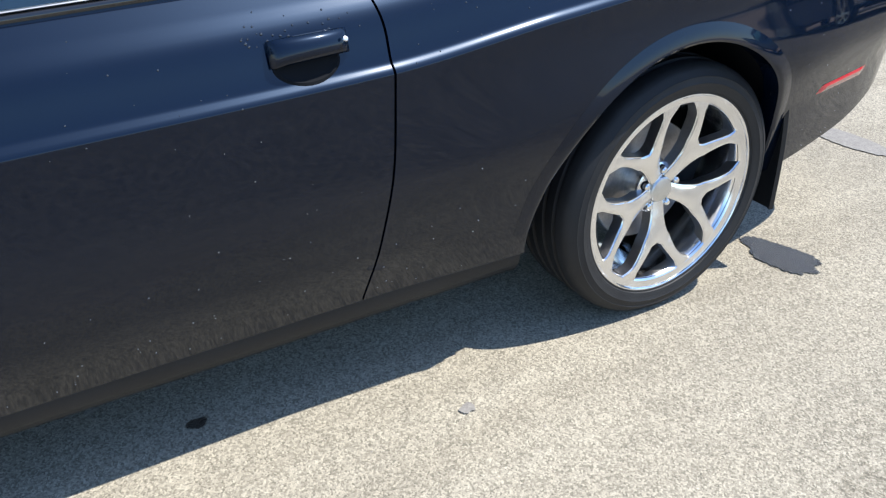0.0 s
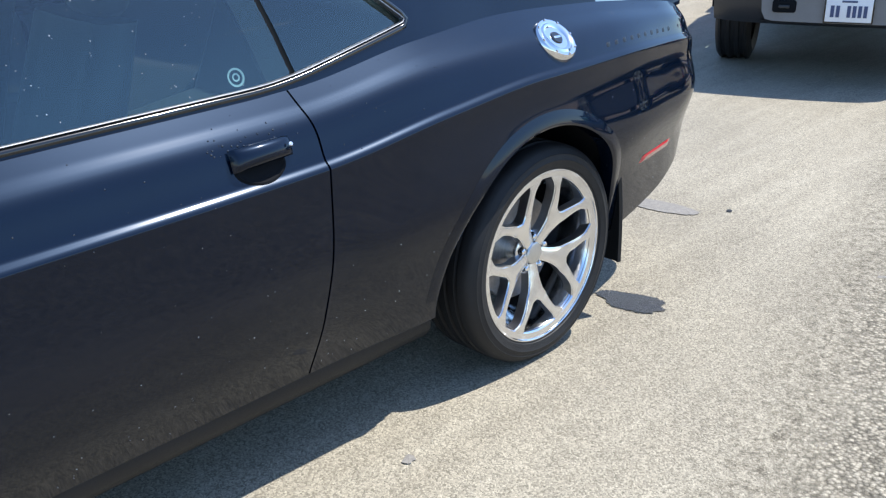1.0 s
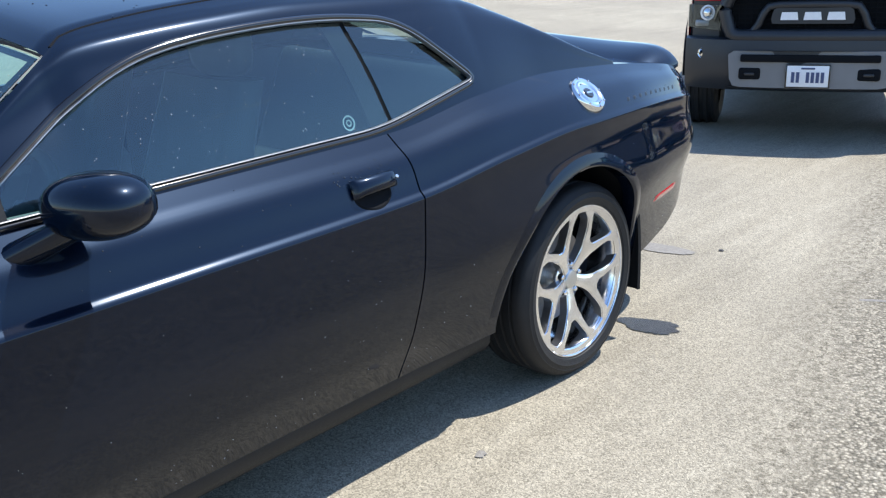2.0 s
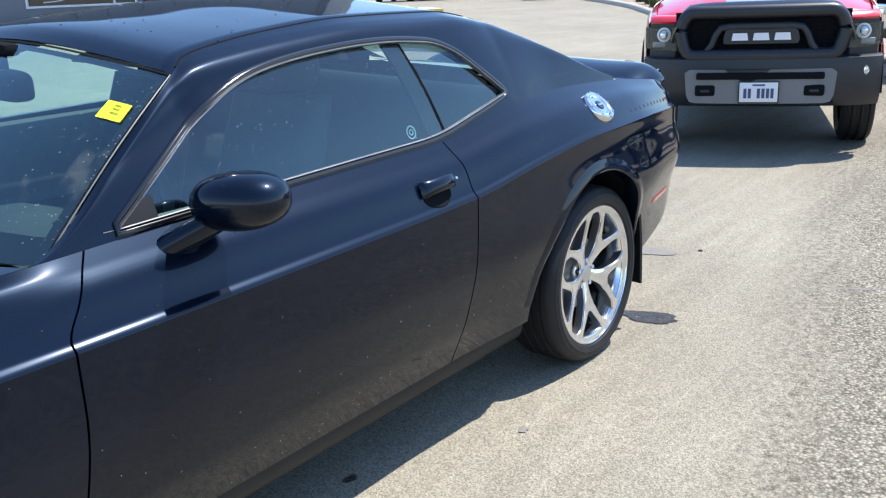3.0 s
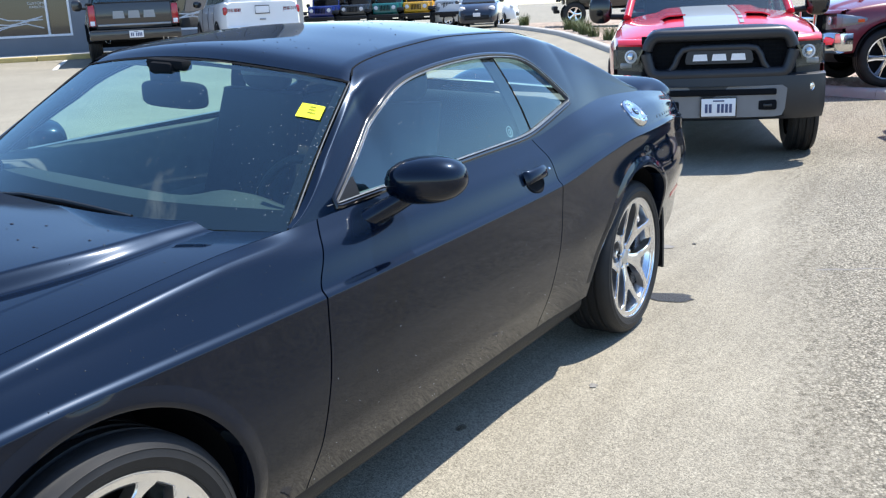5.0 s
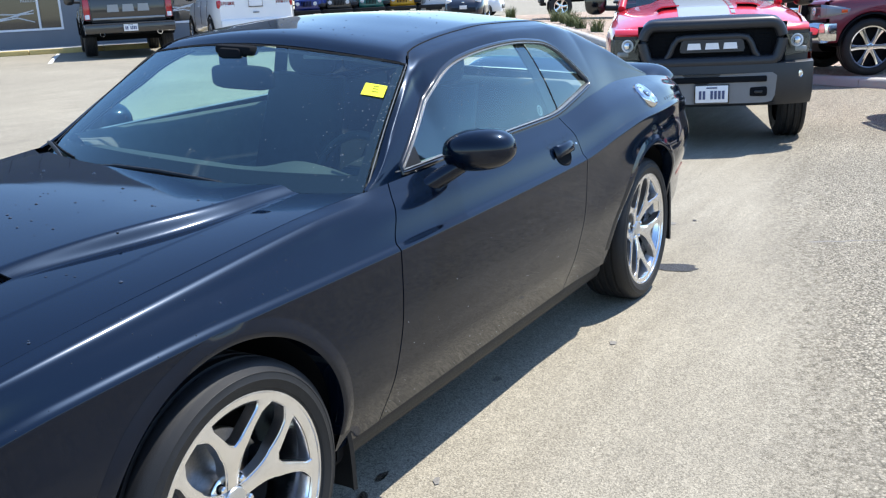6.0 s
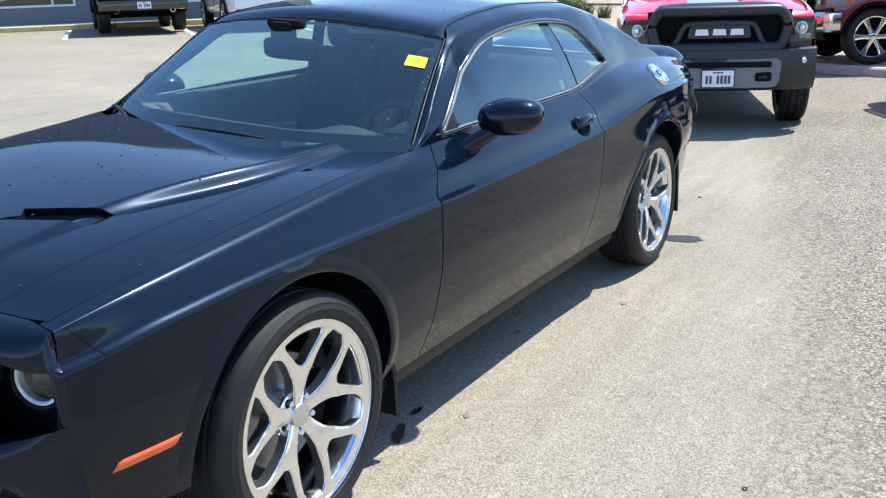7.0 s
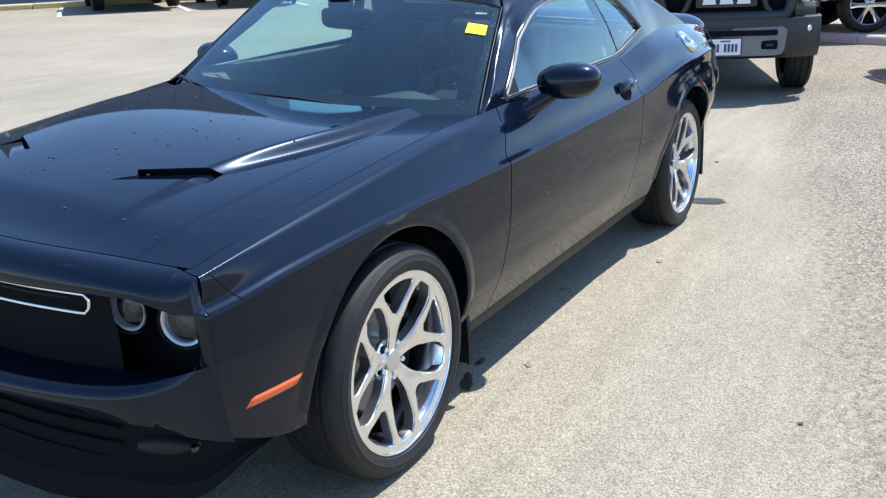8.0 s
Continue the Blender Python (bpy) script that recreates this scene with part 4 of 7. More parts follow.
for i in range(8):
    a = i * math.pi / 4
    part("rivet", moved(lathe([(0.0, 0.014), (0.003, 0.0135), (0.0042, 0.010)], "z", 8), fm @ Matrix.Translation((0.0645 * math.cos(a), 0.0645 * math.sin(a), 0))), M_CHROME, filler)

# door handles
for s_, door in ((1, door_l), (-1, door_r)):
    P = []
    for u in np.linspace(0, 1, 26):
        x = 1.842 + 0.160 * u
        lift = 0.030 * math.sin(math.pi * min(1, max(0, u * 1.0))) ** 0.35
        row = []
        for a in np.linspace(0, 2 * math.pi, 13)[:-1]:
            zz = 0.930 + 0.0225 * math.sin(a) * (1 - 0.10 * u)
            oo = 0.006 + lift * (0.55 + 0.45 * math.cos(a))
            row.append(tuple(side_at(x, zz + 0.006 * u, oo)))
        P.append(row)
    g = grid(P, closed_v=True)
    grip = part("handle", g if s_ > 0 else mirrored(g), M_BLACK, door, "black pull handle", 60)
    # dark patch on the door skin, painted as the shade of the handle's hollow
    P = []
    for rr in (0.0, 0.35, 0.7, 0.92, 1.0, 1.10):
        P.append([tuple(side_at(1.914 + 0.062 * rr * math.cos(a), 0.909 + 0.034 * rr * math.sin(a), 0.0014 if rr < 0.95 else (0.004 if rr < 1.05 else 0.0))) for a in np.linspace(0, 2 * math.pi, 33)])
    g = grid(P)
    part("handle_recess", g if s_ > 0 else mirrored(g), [M_DARK], door, "dark patch painted as the shaded hollow behind the handle", 60)
    if s_ > 0:
        kp = side_at(1.985, 0.937, 0.036)
        part("lock", moved(lathe([(0.0, 0.002), (0.0045, 0.0018), (0.0056, 0.0)], "z", 16), Matrix.Translation(kp) @ fn.to_track_quat("Z", "Y").to_matrix().to_4x4()), M_CHROME, grip, "bright key lock")

# door mirrors
def superellipsoid(c, ax, ay, az, e=0.75, n=28, m=18, flat_x=None):
    P = []
    pw = lambda v, k: math.copysign(abs(v) ** k, v)
    for i in range(m + 1):
        t = -math.pi / 2 + math.pi * i / m
        row = []
        for j in range(n):
            p = 2 * math.pi * j / n
            x = ax * pw(math.cos(t), e) * pw(math.cos(p), e)
            y = ay * pw(math.cos(t), e) * pw(math.sin(p), e)
            z = az * pw(math.sin(t), e)
            if flat_x is not None:
                x = min(x, flat_x)
            row.append((c[0] + x, c[1] + y, c[2] + z))
        P.append(row)
    return grid(P, closed_v=True)


mm = Matrix.Translation((1.115, -0.992, 1.066)) @ Matrix.Rotation(radians(14), 4, "Z") @ Matrix.Rotation(radians(-4), 4, "X")
house = moved(superellipsoid((0, 0, 0), 0.088, 0.122, 0.067, 0.86, 40, 24, 0.055), mm)
pane = moved(join(superellipsoid((0.056, 0, 0), 0.002, 0.104, 0.053, 0.8, 28, 12)), mm)
stalk_rows = []
for t in np.linspace(0, 1, 12):
    c = Vector((1.005, -0.868, 0.968)).lerp(Vector((1.092, -0.958, 1.030)), float(t))
    w, h = 0.050 - 0.012 * t, 0.030 - 0.006 * t
    stalk_rows.append([tuple(c + Vector((w * math.cos(a), 0.0, h * math.sin(a))) + Vector((0, 0.25 * w * math.sin(a), 0))) for a in np.linspace(0, 2 * math.pi, 17)[:-1]])
stalk = grid(stalk_rows, closed_v=True)
for f_, ident in ((lambda d: d, 0), (mirrored, 1)):
    back_by = (lambda d: d) if not ident else (lambda d: moved(d, Matrix.Translation((0.06, 0.02, -0.03))))
    f_ = (lambda g: lambda d: back_by(g(d)))(f_)
    mir = part("door_mirror", f_(house), M_BLACK, coupe, "glossy black door mirror", 60)
    part("mirror_glass", f_(pane), mat("mirror_silver", (0.9, 0.9, 0.9), 0.01, 1.0) if not ident else bpy.data.materials["mirror_silver"], mir)
    part("mirror_arm", f_(stalk), M_BLACK, mir, "", 60)
# small fixed corner behind the screen pillar
P = [[tuple(cabin_xz(x, z, 0.006)) for z in (1.034, zt)] for x, zt in ((0.90, 1.036), (0.94, 1.060), (0.985, 1.084), (1.00, 1.086))]
both("sail_patch", grid(P), M_TRIM, coupe)

# headlamps and grille
M_LAMP_BOWL = mat("lamp_bowl", (0.05, 0.05, 0.055), 0.25, 0.6)
def lamp(y, x, z, r, tilt):
    m = Matrix.Translation((x, y, z)) @ Matrix.Rotation(radians(tilt), 4, "Z")
    w = part("headlamp", moved(lathe([(r * 1.10, 0.03), (r * 1.12, -0.012), (r * 1.05, -0.022), (r * 0.98, -0.012), (r * 0.95, 0.03)], "x", 44), m), M_GLOSSBLACK, coupe, "round headlamp with a bright halo ring", 40)
    part("halo_ring", moved(lathe([(r * 0.94, -0.010), (r * 0.92, -0.018), (r * 0.80, -0.014), (r * 0.77, -0.004), (r * 0.80, 0.006)], "x", 44), m), mat("halo_white", (0.50, 0.53, 0.58), 0.25, 0.3, coat=0.6) if "halo_white" not in bpy.data.materials else bpy.data.materials["halo_white"], w, "pale halo ring", 40)
    part("bowl", moved(lathe([(r * 0.80, -0.002), (r * 0.62, 0.02), (r * 0.50, 0.03), (0.0, 0.034)], "x", 44), m), M_LAMP_BOWL, w, "", 40)
    part("projector", moved(lathe([(r * 0.46, 0.03), (r * 0.46, 0.004), (r * 0.40, -0.004), (r * 0.22, -0.012), (0.0, -0.014)], "x", 32), m), M_CLEAR, w, "", 60)
    part("lens", moved(lathe([(r * 0.97, -0.012), (r * 0.7, -0.022), (r * 0.35, -0.027), (0.0, -0.028)], "x", 44), m), M_CLEAR, w, "clear cover", 60)


for s_ in (-1, 1):
    lamp(s_ * 0.782, -0.706, 0.738, 0.062, -s_ * 16)
    lamp(s_ * 0.632, -0.735, 0.758, 0.058, -s_ * 9)
def bar_loop(n=120):
    pts = []
    for x, z in smooth_loop([(-0.592, 0.774, 0.016), (0.592, 0.774, 0.016), (0.600, 0.822, 0.016), (-0.600, 0.822, 0.016)], n):
        pts.append((nose_x(x) + 0.034, x, z - 0.006 * (abs(x) / 0.55) ** 2))
    return pts
grille = part("grille", front_band([(0.835, -0.075, 0.835), (0.80, -0.070, 0.80), (0.76, -0.072, 0.76), (0.70, -0.080, 0.70), (0.60, -0.080, 0.60)], 0.62, hold=0), M_DARK, coupe, "black grille with a thin bright surround", 50)
part("grille_surround", tube(bar_loop(), 0.0048, 8, True, up=(1, 0, 0)), M_CHROME, grille, "thin chrome surround", 60)
for z in (0.786, 0.798, 0.810):
    part("grille_bar", tube([(nose_x(y) + 0.070, y, z) for y in np.linspace(-0.50, 0.50, 30)], 0.003, 6), M_TRIM, grille)
for s_ in (-1, 1):
    part("fog_lamp", moved(lathe([(0.0, -0.010), (0.010, -0.008), (0.016, 0.0), (0.019, 0.02)], "x", 20), Matrix.Translation((-0.735, s_ * 0.782, 0.412)) @ Matrix.Rotation(radians(-s_ * 32), 4, "Z") @ Matrix.Scale(0.6, 4)), M_GLOSSBLACK, coupe, "small dark fog lamp")

# wipers
def wiper(pts, blade):
    w = part("wiper", tube([screen(u, s, 0.030 + 0.012 * math.sin(math.pi * k / (len(pts) - 1))) for k, (u, s) in enumerate(pts)], 0.0075, 8), M_TRIM, coupe, "black windscreen wiper")
    part("blade", tube([screen(u, s, 0.012) for u, s in blade], 0.005, 6), M_DARK, w)
wiper([(-0.055, 0.50), (-0.035, 0.42), (-0.005, 0.22), (0.005, -0.05), (0.004, -0.22), (-0.004, -0.40)], [(0.010, 0.34), (0.018, 0.05), (0.016, -0.22), (0.000, -0.50)])
wiper([(-0.03, 0.70), (0.0, 0.80), (0.02, 0.90), (0.03, 0.97)], [(0.012, 0.66), (0.03, 0.82), (0.055, 0.98)])
# notice on the screen
def on_screen(u0, u1, s0, s1, o, du=0.0, n=5):
    return grid([[screen(u0 + (u1 - u0) * a + du * b, s0 + (s1 - s0) * b, o) for b in np.linspace(0, 1, n)] for a in np.linspace(0, 1, n)])
note = part("notice", on_screen(0.672, 0.772, -0.944, -0.826, 0.004), M_YELLOW, coupe, "bright yellow paper notice on the windscreen", 60)
for k in (0.25, 0.5, 0.72):
    part("print_bar", on_screen(0.684 + 0.09 * k, 0.684 + 0.09 * k + 0.006, -0.920 + 0.02 * k, -0.875, 0.0055), mat("notice_ink", (0.25, 0.27, 0.02), 0.7) if "notice_ink" not in bpy.data.materials else bpy.data.materials["notice_ink"], note)

# ---- coupe: cabin inside ----
part("cabin_floor", box(1.9, 0, 0.34, 2.6, 1.5, 0.04), M_INTERIOR, coupe)
P = []
for y in np.linspace(-0.78, 0.78, 30):
    binn = 0.045 * math.exp(-((y + 0.38) / 0.16) ** 2)
    P.append([(0.70, y, 0.985), (0.80, y, 0.995 + binn * 0.5), (0.93, y, 0.985 + binn), (1.02, y, 0.955 + binn), (1.06, y, 0.90), (1.04, y, 0.70), (0.98, y, 0.45)])
part("dashboard", grid(P), M_DASH, coupe, "dark grey dashboard", 50)
sw = Matrix.Translation((1.20, -0.38, 0.90)) @ Matrix.Rotation(radians(-66), 4, "Y")
wheel_ = part("steering_wheel", moved(tube([(0.185 * math.cos(a), 0.185 * math.sin(a), 0) for a in np.linspace(0, 2 * math.pi, 41)[:-1]], 0.016, 10, True), sw), M_INTERIOR, coupe, "dark leather steering wheel", 60)
part("wheel_boss", moved(join(box(0, 0, -0.02, 0.13, 0.13, 0.05, 0.02), box(0, 0.09, -0.01, 0.05, 0.17, 0.02, 0.008), box(0, -0.09, -0.01, 0.05, 0.17, 0.02, 0.008)), sw), M_INTERIOR, wheel_)


def seat(y, x):
    st = part("seat", box(x, y, 0.55, 0.52, 0.52, 0.20, 0.06, (0, -6, 0), 3), M_INTERIOR, coupe, "dark upholstered front seat", 60)
    P = []
    for t in np.linspace(0, 1, 10):
        cz, cx = 0.62 + 0.58 * t, x + 0.20 + 0.20 * t
        w, d = 0.255 - 0.035 * t, 0.075 - 0.02 * t
        P.append([(cx + d * math.copysign(abs(math.cos(a)) ** 0.6, math.cos(a)) * (1.15 if abs(math.sin(a)) > 0.6 else 0.9), y + w * math.copysign(abs(math.sin(a)) ** 0.7, math.sin(a)), cz) for a in np.linspace(0, 2 * math.pi, 25)[:-1]])
    v, f = grid(P, closed_v=True)
    part("backrest", (v, f + [tuple(range(24)), tuple(range(216, 240))[::-1]]), M_INTERIOR, st, "", 60)
    part("headrest", superellipsoid((x + 0.435, y, 1.275), 0.055, 0.135, 0.085, 0.7, 24, 14), M_INTERIOR, st, "", 60)
    for k in (-0.05, 0.05):
        part("headrest_post", tube([(x + 0.42, y + k, 1.15), (x + 0.43, y + k, 1.25)], 0.006), M_CHROME, st)


seat(-0.37, 1.42)
seat(0.37, 1.42)
part("rear_bench", join(box(2.45, 0, 0.62, 0.5, 1.2, 0.2, 0.07, (0, -8, 0), 3), box(2.72, 0, 0.88, 0.16, 1.2, 0.50, 0.06, (0, 24, 0), 3)), M_INTERIOR, coupe, "dark rear bench seat", 60)
part("parcel_shelf", box(3.05, 0, 1.02, 0.5, 1.3, 0.03, 0.01), M_INTERIOR, coupe)
P = [[(x, s * (float(t_y(x)) - 0.02), roof_z(x, s * (float(t_y(x)) - 0.02)) - 0.035) for s in np.linspace(-1, 1, 20)] for x in np.linspace(1.24, 2.60, 20)]
part("headliner", grid(P), M_HEADLINER, coupe, "grey headlining", 60)
P = [[(x, -yy, zz) for yy, zz in ((0.835, 1.030), (0.815, 1.036), (0.775, 1.005), (0.765, 0.90), (0.745, 0.78), (0.70, 0.76), (0.72, 0.45))] for x in np.linspace(0.86, 2.06, 14)]
both("door_card", grid(P), M_CARD, coupe, "grey door trim", 50)
P = [[(x, -yy, zz) for yy, zz in ((float(f_yb(x)) - 0.05, float(f_zb(x)) - 0.02), (0.72, 1.0), (0.70, 0.45))] for x in np.linspace(2.06, 2.9, 8)]
both("rear_card", grid(P), M_INTERIOR, coupe, "", 50)
rv = part("inside_mirror", moved(superellipsoid((0, 0, 0), 0.030, 0.150, 0.044, 0.45, 28, 14), Matrix.Translation((1.12, 0.075, 1.270)) @ Matrix.Rotation(radians(4), 4, "Z")), M_DARK, coupe, "black inside mirror", 60)
part("mirror_stem", join(box(1.135, 0.135, 1.320, 0.05, 0.13, 0.11, 0.02), box(1.150, 0.125, 1.365, 0.05, 0.20, 0.035, 0.012)), M_DARK, rv)
for s_ in (-1, 1):
    part("sun_visor", box(1.30, s_ * 0.36, roof_z(1.3, 0.36) - 0.05, 0.16, 0.40, 0.015, 0.006, (0, -12, 0)), M_HEADLINER, coupe)

# round sticker and aerial-like seal inside the door glass
st_c = cabin_xz(1.955, 1.088, -0.017)
sn = (cabin_xz(1.955, 1.12, 0) - cabin_xz(1.955, 1.06, 0)).normalized()
nn = Vector((1, 0, 0)).cross(sn).normalized()
sm = Matrix.Translation(st_c) @ nn.to_track_quat("Z", "Y").to_matrix().to_4x4()
seal = part("sticker", moved(lathe([(0.017, 0.0), (0.022, 0.0008), (0.0215, 0.0)], "z", 28), sm), mat("pale_print", (0.22, 0.25, 0.26), 0.6), coupe, "small pale round sticker in the door glass")
part("sticker_mark", moved(lathe([(0.006, 0.0), (0.010, 0.0008), (0.009, 0.0)], "z", 16), sm), bpy.data.materials["pale_print"], seal)

# how the far half of the body sits: a little higher and closer in than the near half
for ob in coupe.children_recursive:
    if ob.type != "MESH" or ob.data.name in SETTLED or (ob.parent and ob.parent.name.startswith("wheel") and ob.parent.type == "EMPTY"):
        continue
    SETTLED.add(ob.data.name)
    for v in ob.data.vertices:
        v.co = settle(v.co)
    ob.data.update()

# ---- pickups: front to local -x, bumper face at x = 0, ground at z = 0 ----
M_LAMP_GREY = mat("smoked_reflector", (0.05, 0.053, 0.058), 0.25, 0.7)


def arch_bottom(x, sill, arches, r):
    z = sill
    for a in arches:
        if abs(x - a) < r:
            z = max(z, 0.42 + math.sqrt(r * r - (x - a) ** 2))
    return z


def road_wheel(parent, m, r, width, rim_r, spokes, alloy):
    w = new("wheel")
    w.parent = parent
    w.matrix_local = m
    h = width / 2
    prof = [(rim_r, -h * 0.8), (rim_r + 0.02, -h * 0.95), ((rim_r + r) / 2, -h), (r - 0.03, -h * 0.95), (r - 0.006, -h * 0.8)]
    for g in (-0.5, 0.0, 0.5):
        prof += [(r, h * (g - 0.16)), (r - 0.012, h * (g - 0.10)), (r - 0.012, h * (g + 0.10)), (r, h * (g + 0.16))]
    prof += [(r - 0.006, h * 0.8), ((rim_r + r) / 2, h), (rim_r, h * 0.8)]
    part("tyre", lathe(prof, n=48), M_TYRE, w, "black all-terrain tyre", 30)
    part("rim", lathe([(rim_r, -h * 0.8), (rim_r + 0.006, -h * 0.88), (rim_r - 0.012, -h * 0.86), (rim_r - 0.03, -h * 0.5), (rim_r - 0.04, 0.0), (rim_r - 0.03, h * 0.7)], n=48), alloy, w, "", 30)
    part("wheel_disc", lathe([(0.0, -h * 0.20), (rim_r - 0.035, -h * 0.05)], n=32), M_DARK, w)
    part("hub", lathe([(0.0, -h * 0.72), (0.05, -h * 0.72), (0.075, -h * 0.62), (0.09, -h * 0.3)], n=24), alloy, w, "", 30)
    for i in range(spokes):
        a = 2 * math.pi * i / spokes
        P = []
        for t in np.linspace(0, 1, 5):
            rr, hw = 0.05 + t * (rim_r - 0.07), 0.038 - 0.012 * math.sin(math.pi * t) + 0.010 * t
            yy = -h * (0.70 - 0.02 * t + 0.10 * t * t)
            P.append([(rr, yy + 0.05, -hw * 0.8), (rr, yy, -hw), (rr, yy - 0.006, 0), (rr, yy, hw), (rr, yy + 0.05, hw * 0.8)])
        part("spoke", moved(grid(P), Matrix.Rotation(a, 4, "Y")), alloy, w, "", 35)
    return w


def letter_bars(parent, material, place, width, height, depth):
    """A word mark as three plain blocks: place(u, v, out) gives the position."""
    for k in (-1, 0, 1):
        c, hw = k * width * 0.345, width * 0.135
        P = []
        for d in (0.0, depth):
            P.append([place(c - hw, -height / 2, d), place(c + hw, -height / 2, d), place(c + hw * 0.85, height / 2, d), place(c - hw * 0.85, height / 2, d)])
        v = [tuple(p) for row in P for p in row]
        f = [(4, 5, 6, 7), (0, 1, 5, 4), (1, 2, 6, 5), (2, 3, 7, 6), (3, 0, 4, 7)]
        part("word_mark", (v, f), material, parent, "" if k else "plain bright block of a word mark", 20)


def plate_on(parent, m, marks=5):
    p = part("number_plate", moved(box(0, 0, 0, 0.008, 0.305, 0.152, 0.003), m), M_PLATE, parent, "white number plate with dark bars")
    for k in range(7):
        if k == 2:
            continue
        part("plate_bar", moved(box(-0.006, 0.108 - 0.036 * k, -0.008, 0.003, 0.024, 0.075), m), M_INK, p)
    part("plate_bar", moved(box(-0.006, 0, 0.056, 0.003, 0.10, 0.012), m), M_INK, p)
    part("plate_frame", moved(join(box(0.002, 0, 0.080, 0.012, 0.325, 0.010, 0.002), box(0.002, 0, -0.080, 0.012, 0.325, 0.010, 0.002), box(0.002, 0.158, 0, 0.012, 0.010, 0.165, 0.002), box(0.002, -0.158, 0, 0.012, 0.010, 0.165, 0.002)), m), M_GLOSSBLACK, p)
    return p


def pickup(label, at, paint, rebel, rim, group="pickups", stripe=False, front=True, rear=True, stance=0.0):
    r = root("pickup_truck", label, "pickup truck", group, at=at)
    z0 = stance
    A = (0.98, 4.55)
    xs = sorted(set(np.round(np.concatenate([np.linspace(0.36, 5.70, 90), [a + 0.5 * math.cos(t) for a in A for t in np.linspace(0, math.pi, 19)]]), 4)))
    f_half = curve_fn([0.2, 0.35, 0.6, 1.0, 1.6, 4.0, 5.5, 5.72], [0.90, 0.965, 0.99, 1.0, 0.99, 0.985, 0.985, 0.975])
    f_top = curve_fn([0.2, 0.5, 1.0, 1.75, 1.9, 3.78, 3.82, 5.72], [1.07, 1.13, 1.19, 1.24, 1.25, 1.27, 1.29, 1.32])
    P = []
    for x in xs:
        hw, top = float(f_half(x)), float(f_top(x))
        b = arch_bottom(x, 0.50, A, 0.50)
        flare = 0.035 * max(0, 1 - min(abs(x - a) for a in A) / 0.62) ** 0.5 if min(abs(x - a) for a in A) < 0.62 else 0.0
        zs = [b, b + 0.02, b + 0.35 * (top - b), b + 0.62 * (top - b), top - 0.06, top - 0.02, top]
        ys = [hw - 0.03 + flare, hw - 0.005 + flare, hw + flare * 0.8, hw + 0.2 * flare, hw - 0.02, hw - 0.045, hw - 0.09]
        P.append([(x, -y, z + z0) for y, z in zip(ys, zs)])
    side = grid(P)
    for d in (side, mirrored(side)):
        part("body_side", fixed(d), paint, r, "", 40)
    for a in A:
        for s in (-1, 1):
            Q = []
            for t in np.linspace(radians(4), radians(176), 24):
                x, z = a + 0.50 * math.cos(t), 0.42 + 0.50 * math.sin(t)
                hw = float(f_half(min(5.7, max(0.25, x)))) + 0.03
                Q.append([(x, s * (hw + 0.004), z + z0), (a + 0.475 * math.cos(t), s * (hw + 0.012), 0.42 + 0.475 * math.sin(t) + z0), (a + 0.47 * math.cos(t), s * (hw - 0.35), 0.42 + 0.47 * math.sin(t) + z0)])
            part("wheel_arch", fixed(grid(Q)), M_TRIM if rebel else M_DARK, r, "", 40)
            mm_ = Matrix.Translation((a, s * 0.865, 0.42)) @ (Matrix.Identity(4) if s < 0 else TURN_180)
            road_wheel(r, mm_, 0.42, 0.285, 0.275 if rim is not M_CHROME else 0.30, 6, rim)
    # chassis
    part("chassis", join(box(2.85, 0, 0.56 + z0, 5.0, 1.5, 0.16, 0.02), box(0.98, 0, 0.42, 0.12, 1.5, 0.12, 0.03), box(4.55, 0, 0.42, 0.14, 1.5, 0.14, 0.04), box(1.4, 0, 0.75 + z0, 1.6, 1.5, 0.5)), M_DARK, r)
    # bonnet
    def bz(x, y):
        t = abs(y) / 0.90
        return float(f_top(x)) + z0 + 0.085 * (1 - t ** 3) * float(sstep(0.16, 0.8, x) * 0.5 + 0.5) + 0.030 * (1 - float(sstep(0.44, 0.56, abs(y)))) - 0.09 * (1 - float(sstep(0.16, 0.36, x))) * (1 - 0.2 * t)
    P = [[(x + (0.10 * (abs(y) / 0.95) ** 2 + 0.10 * (abs(y) / 0.97) ** 8) * max(0.0, 1 - (x - 0.20) / 1.2), y, bz(x, y)) for y in np.linspace(-0.905, 0.905, 61)] for x in np.linspace(0.20, 1.80, 44)]
    hood_ = part("bonnet", grid(P), paint, r, "", 50)
    for s in (-1, 1):
        part("hood_vent", grid([[(0.72 + 0.06 * u + 0.02 * (y - 0.30), s * y, bz(0.74, y) + 0.004 + 0.022 * (1 - u)) for u in (0, 0.5, 1)] for y in np.linspace(0.30, 0.50, 8)]), M_DARK, hood_, "dark slot in the bonnet")
        part("vent_brow", tube([(0.715 + 0.02 * (y - 0.30), s * y, bz(0.74, y) + 0.024) for y in np.linspace(0.28, 0.52, 8)] , 0.008, 6), paint, hood_)
    if stripe:
        part("stripe", grid([[(x, y, bz(x, y) + 0.004) for y in np.linspace(-0.20, 0.30, 14)] for x in np.linspace(0.24, 1.79, 40)]), M_SILVERSTRIPE, hood_, "broad silver bonnet stripe", 60)
        for k in range(9):
            part("stripe_mark", grid([[(x, y, bz(x, y) + 0.0045) for y in np.linspace(-0.255, -0.215, 4)] for x in np.linspace(0.30 + 0.16 * k, 0.41 + 0.16 * k, 6)]), M_SILVERSTRIPE, hood_, "", 60)
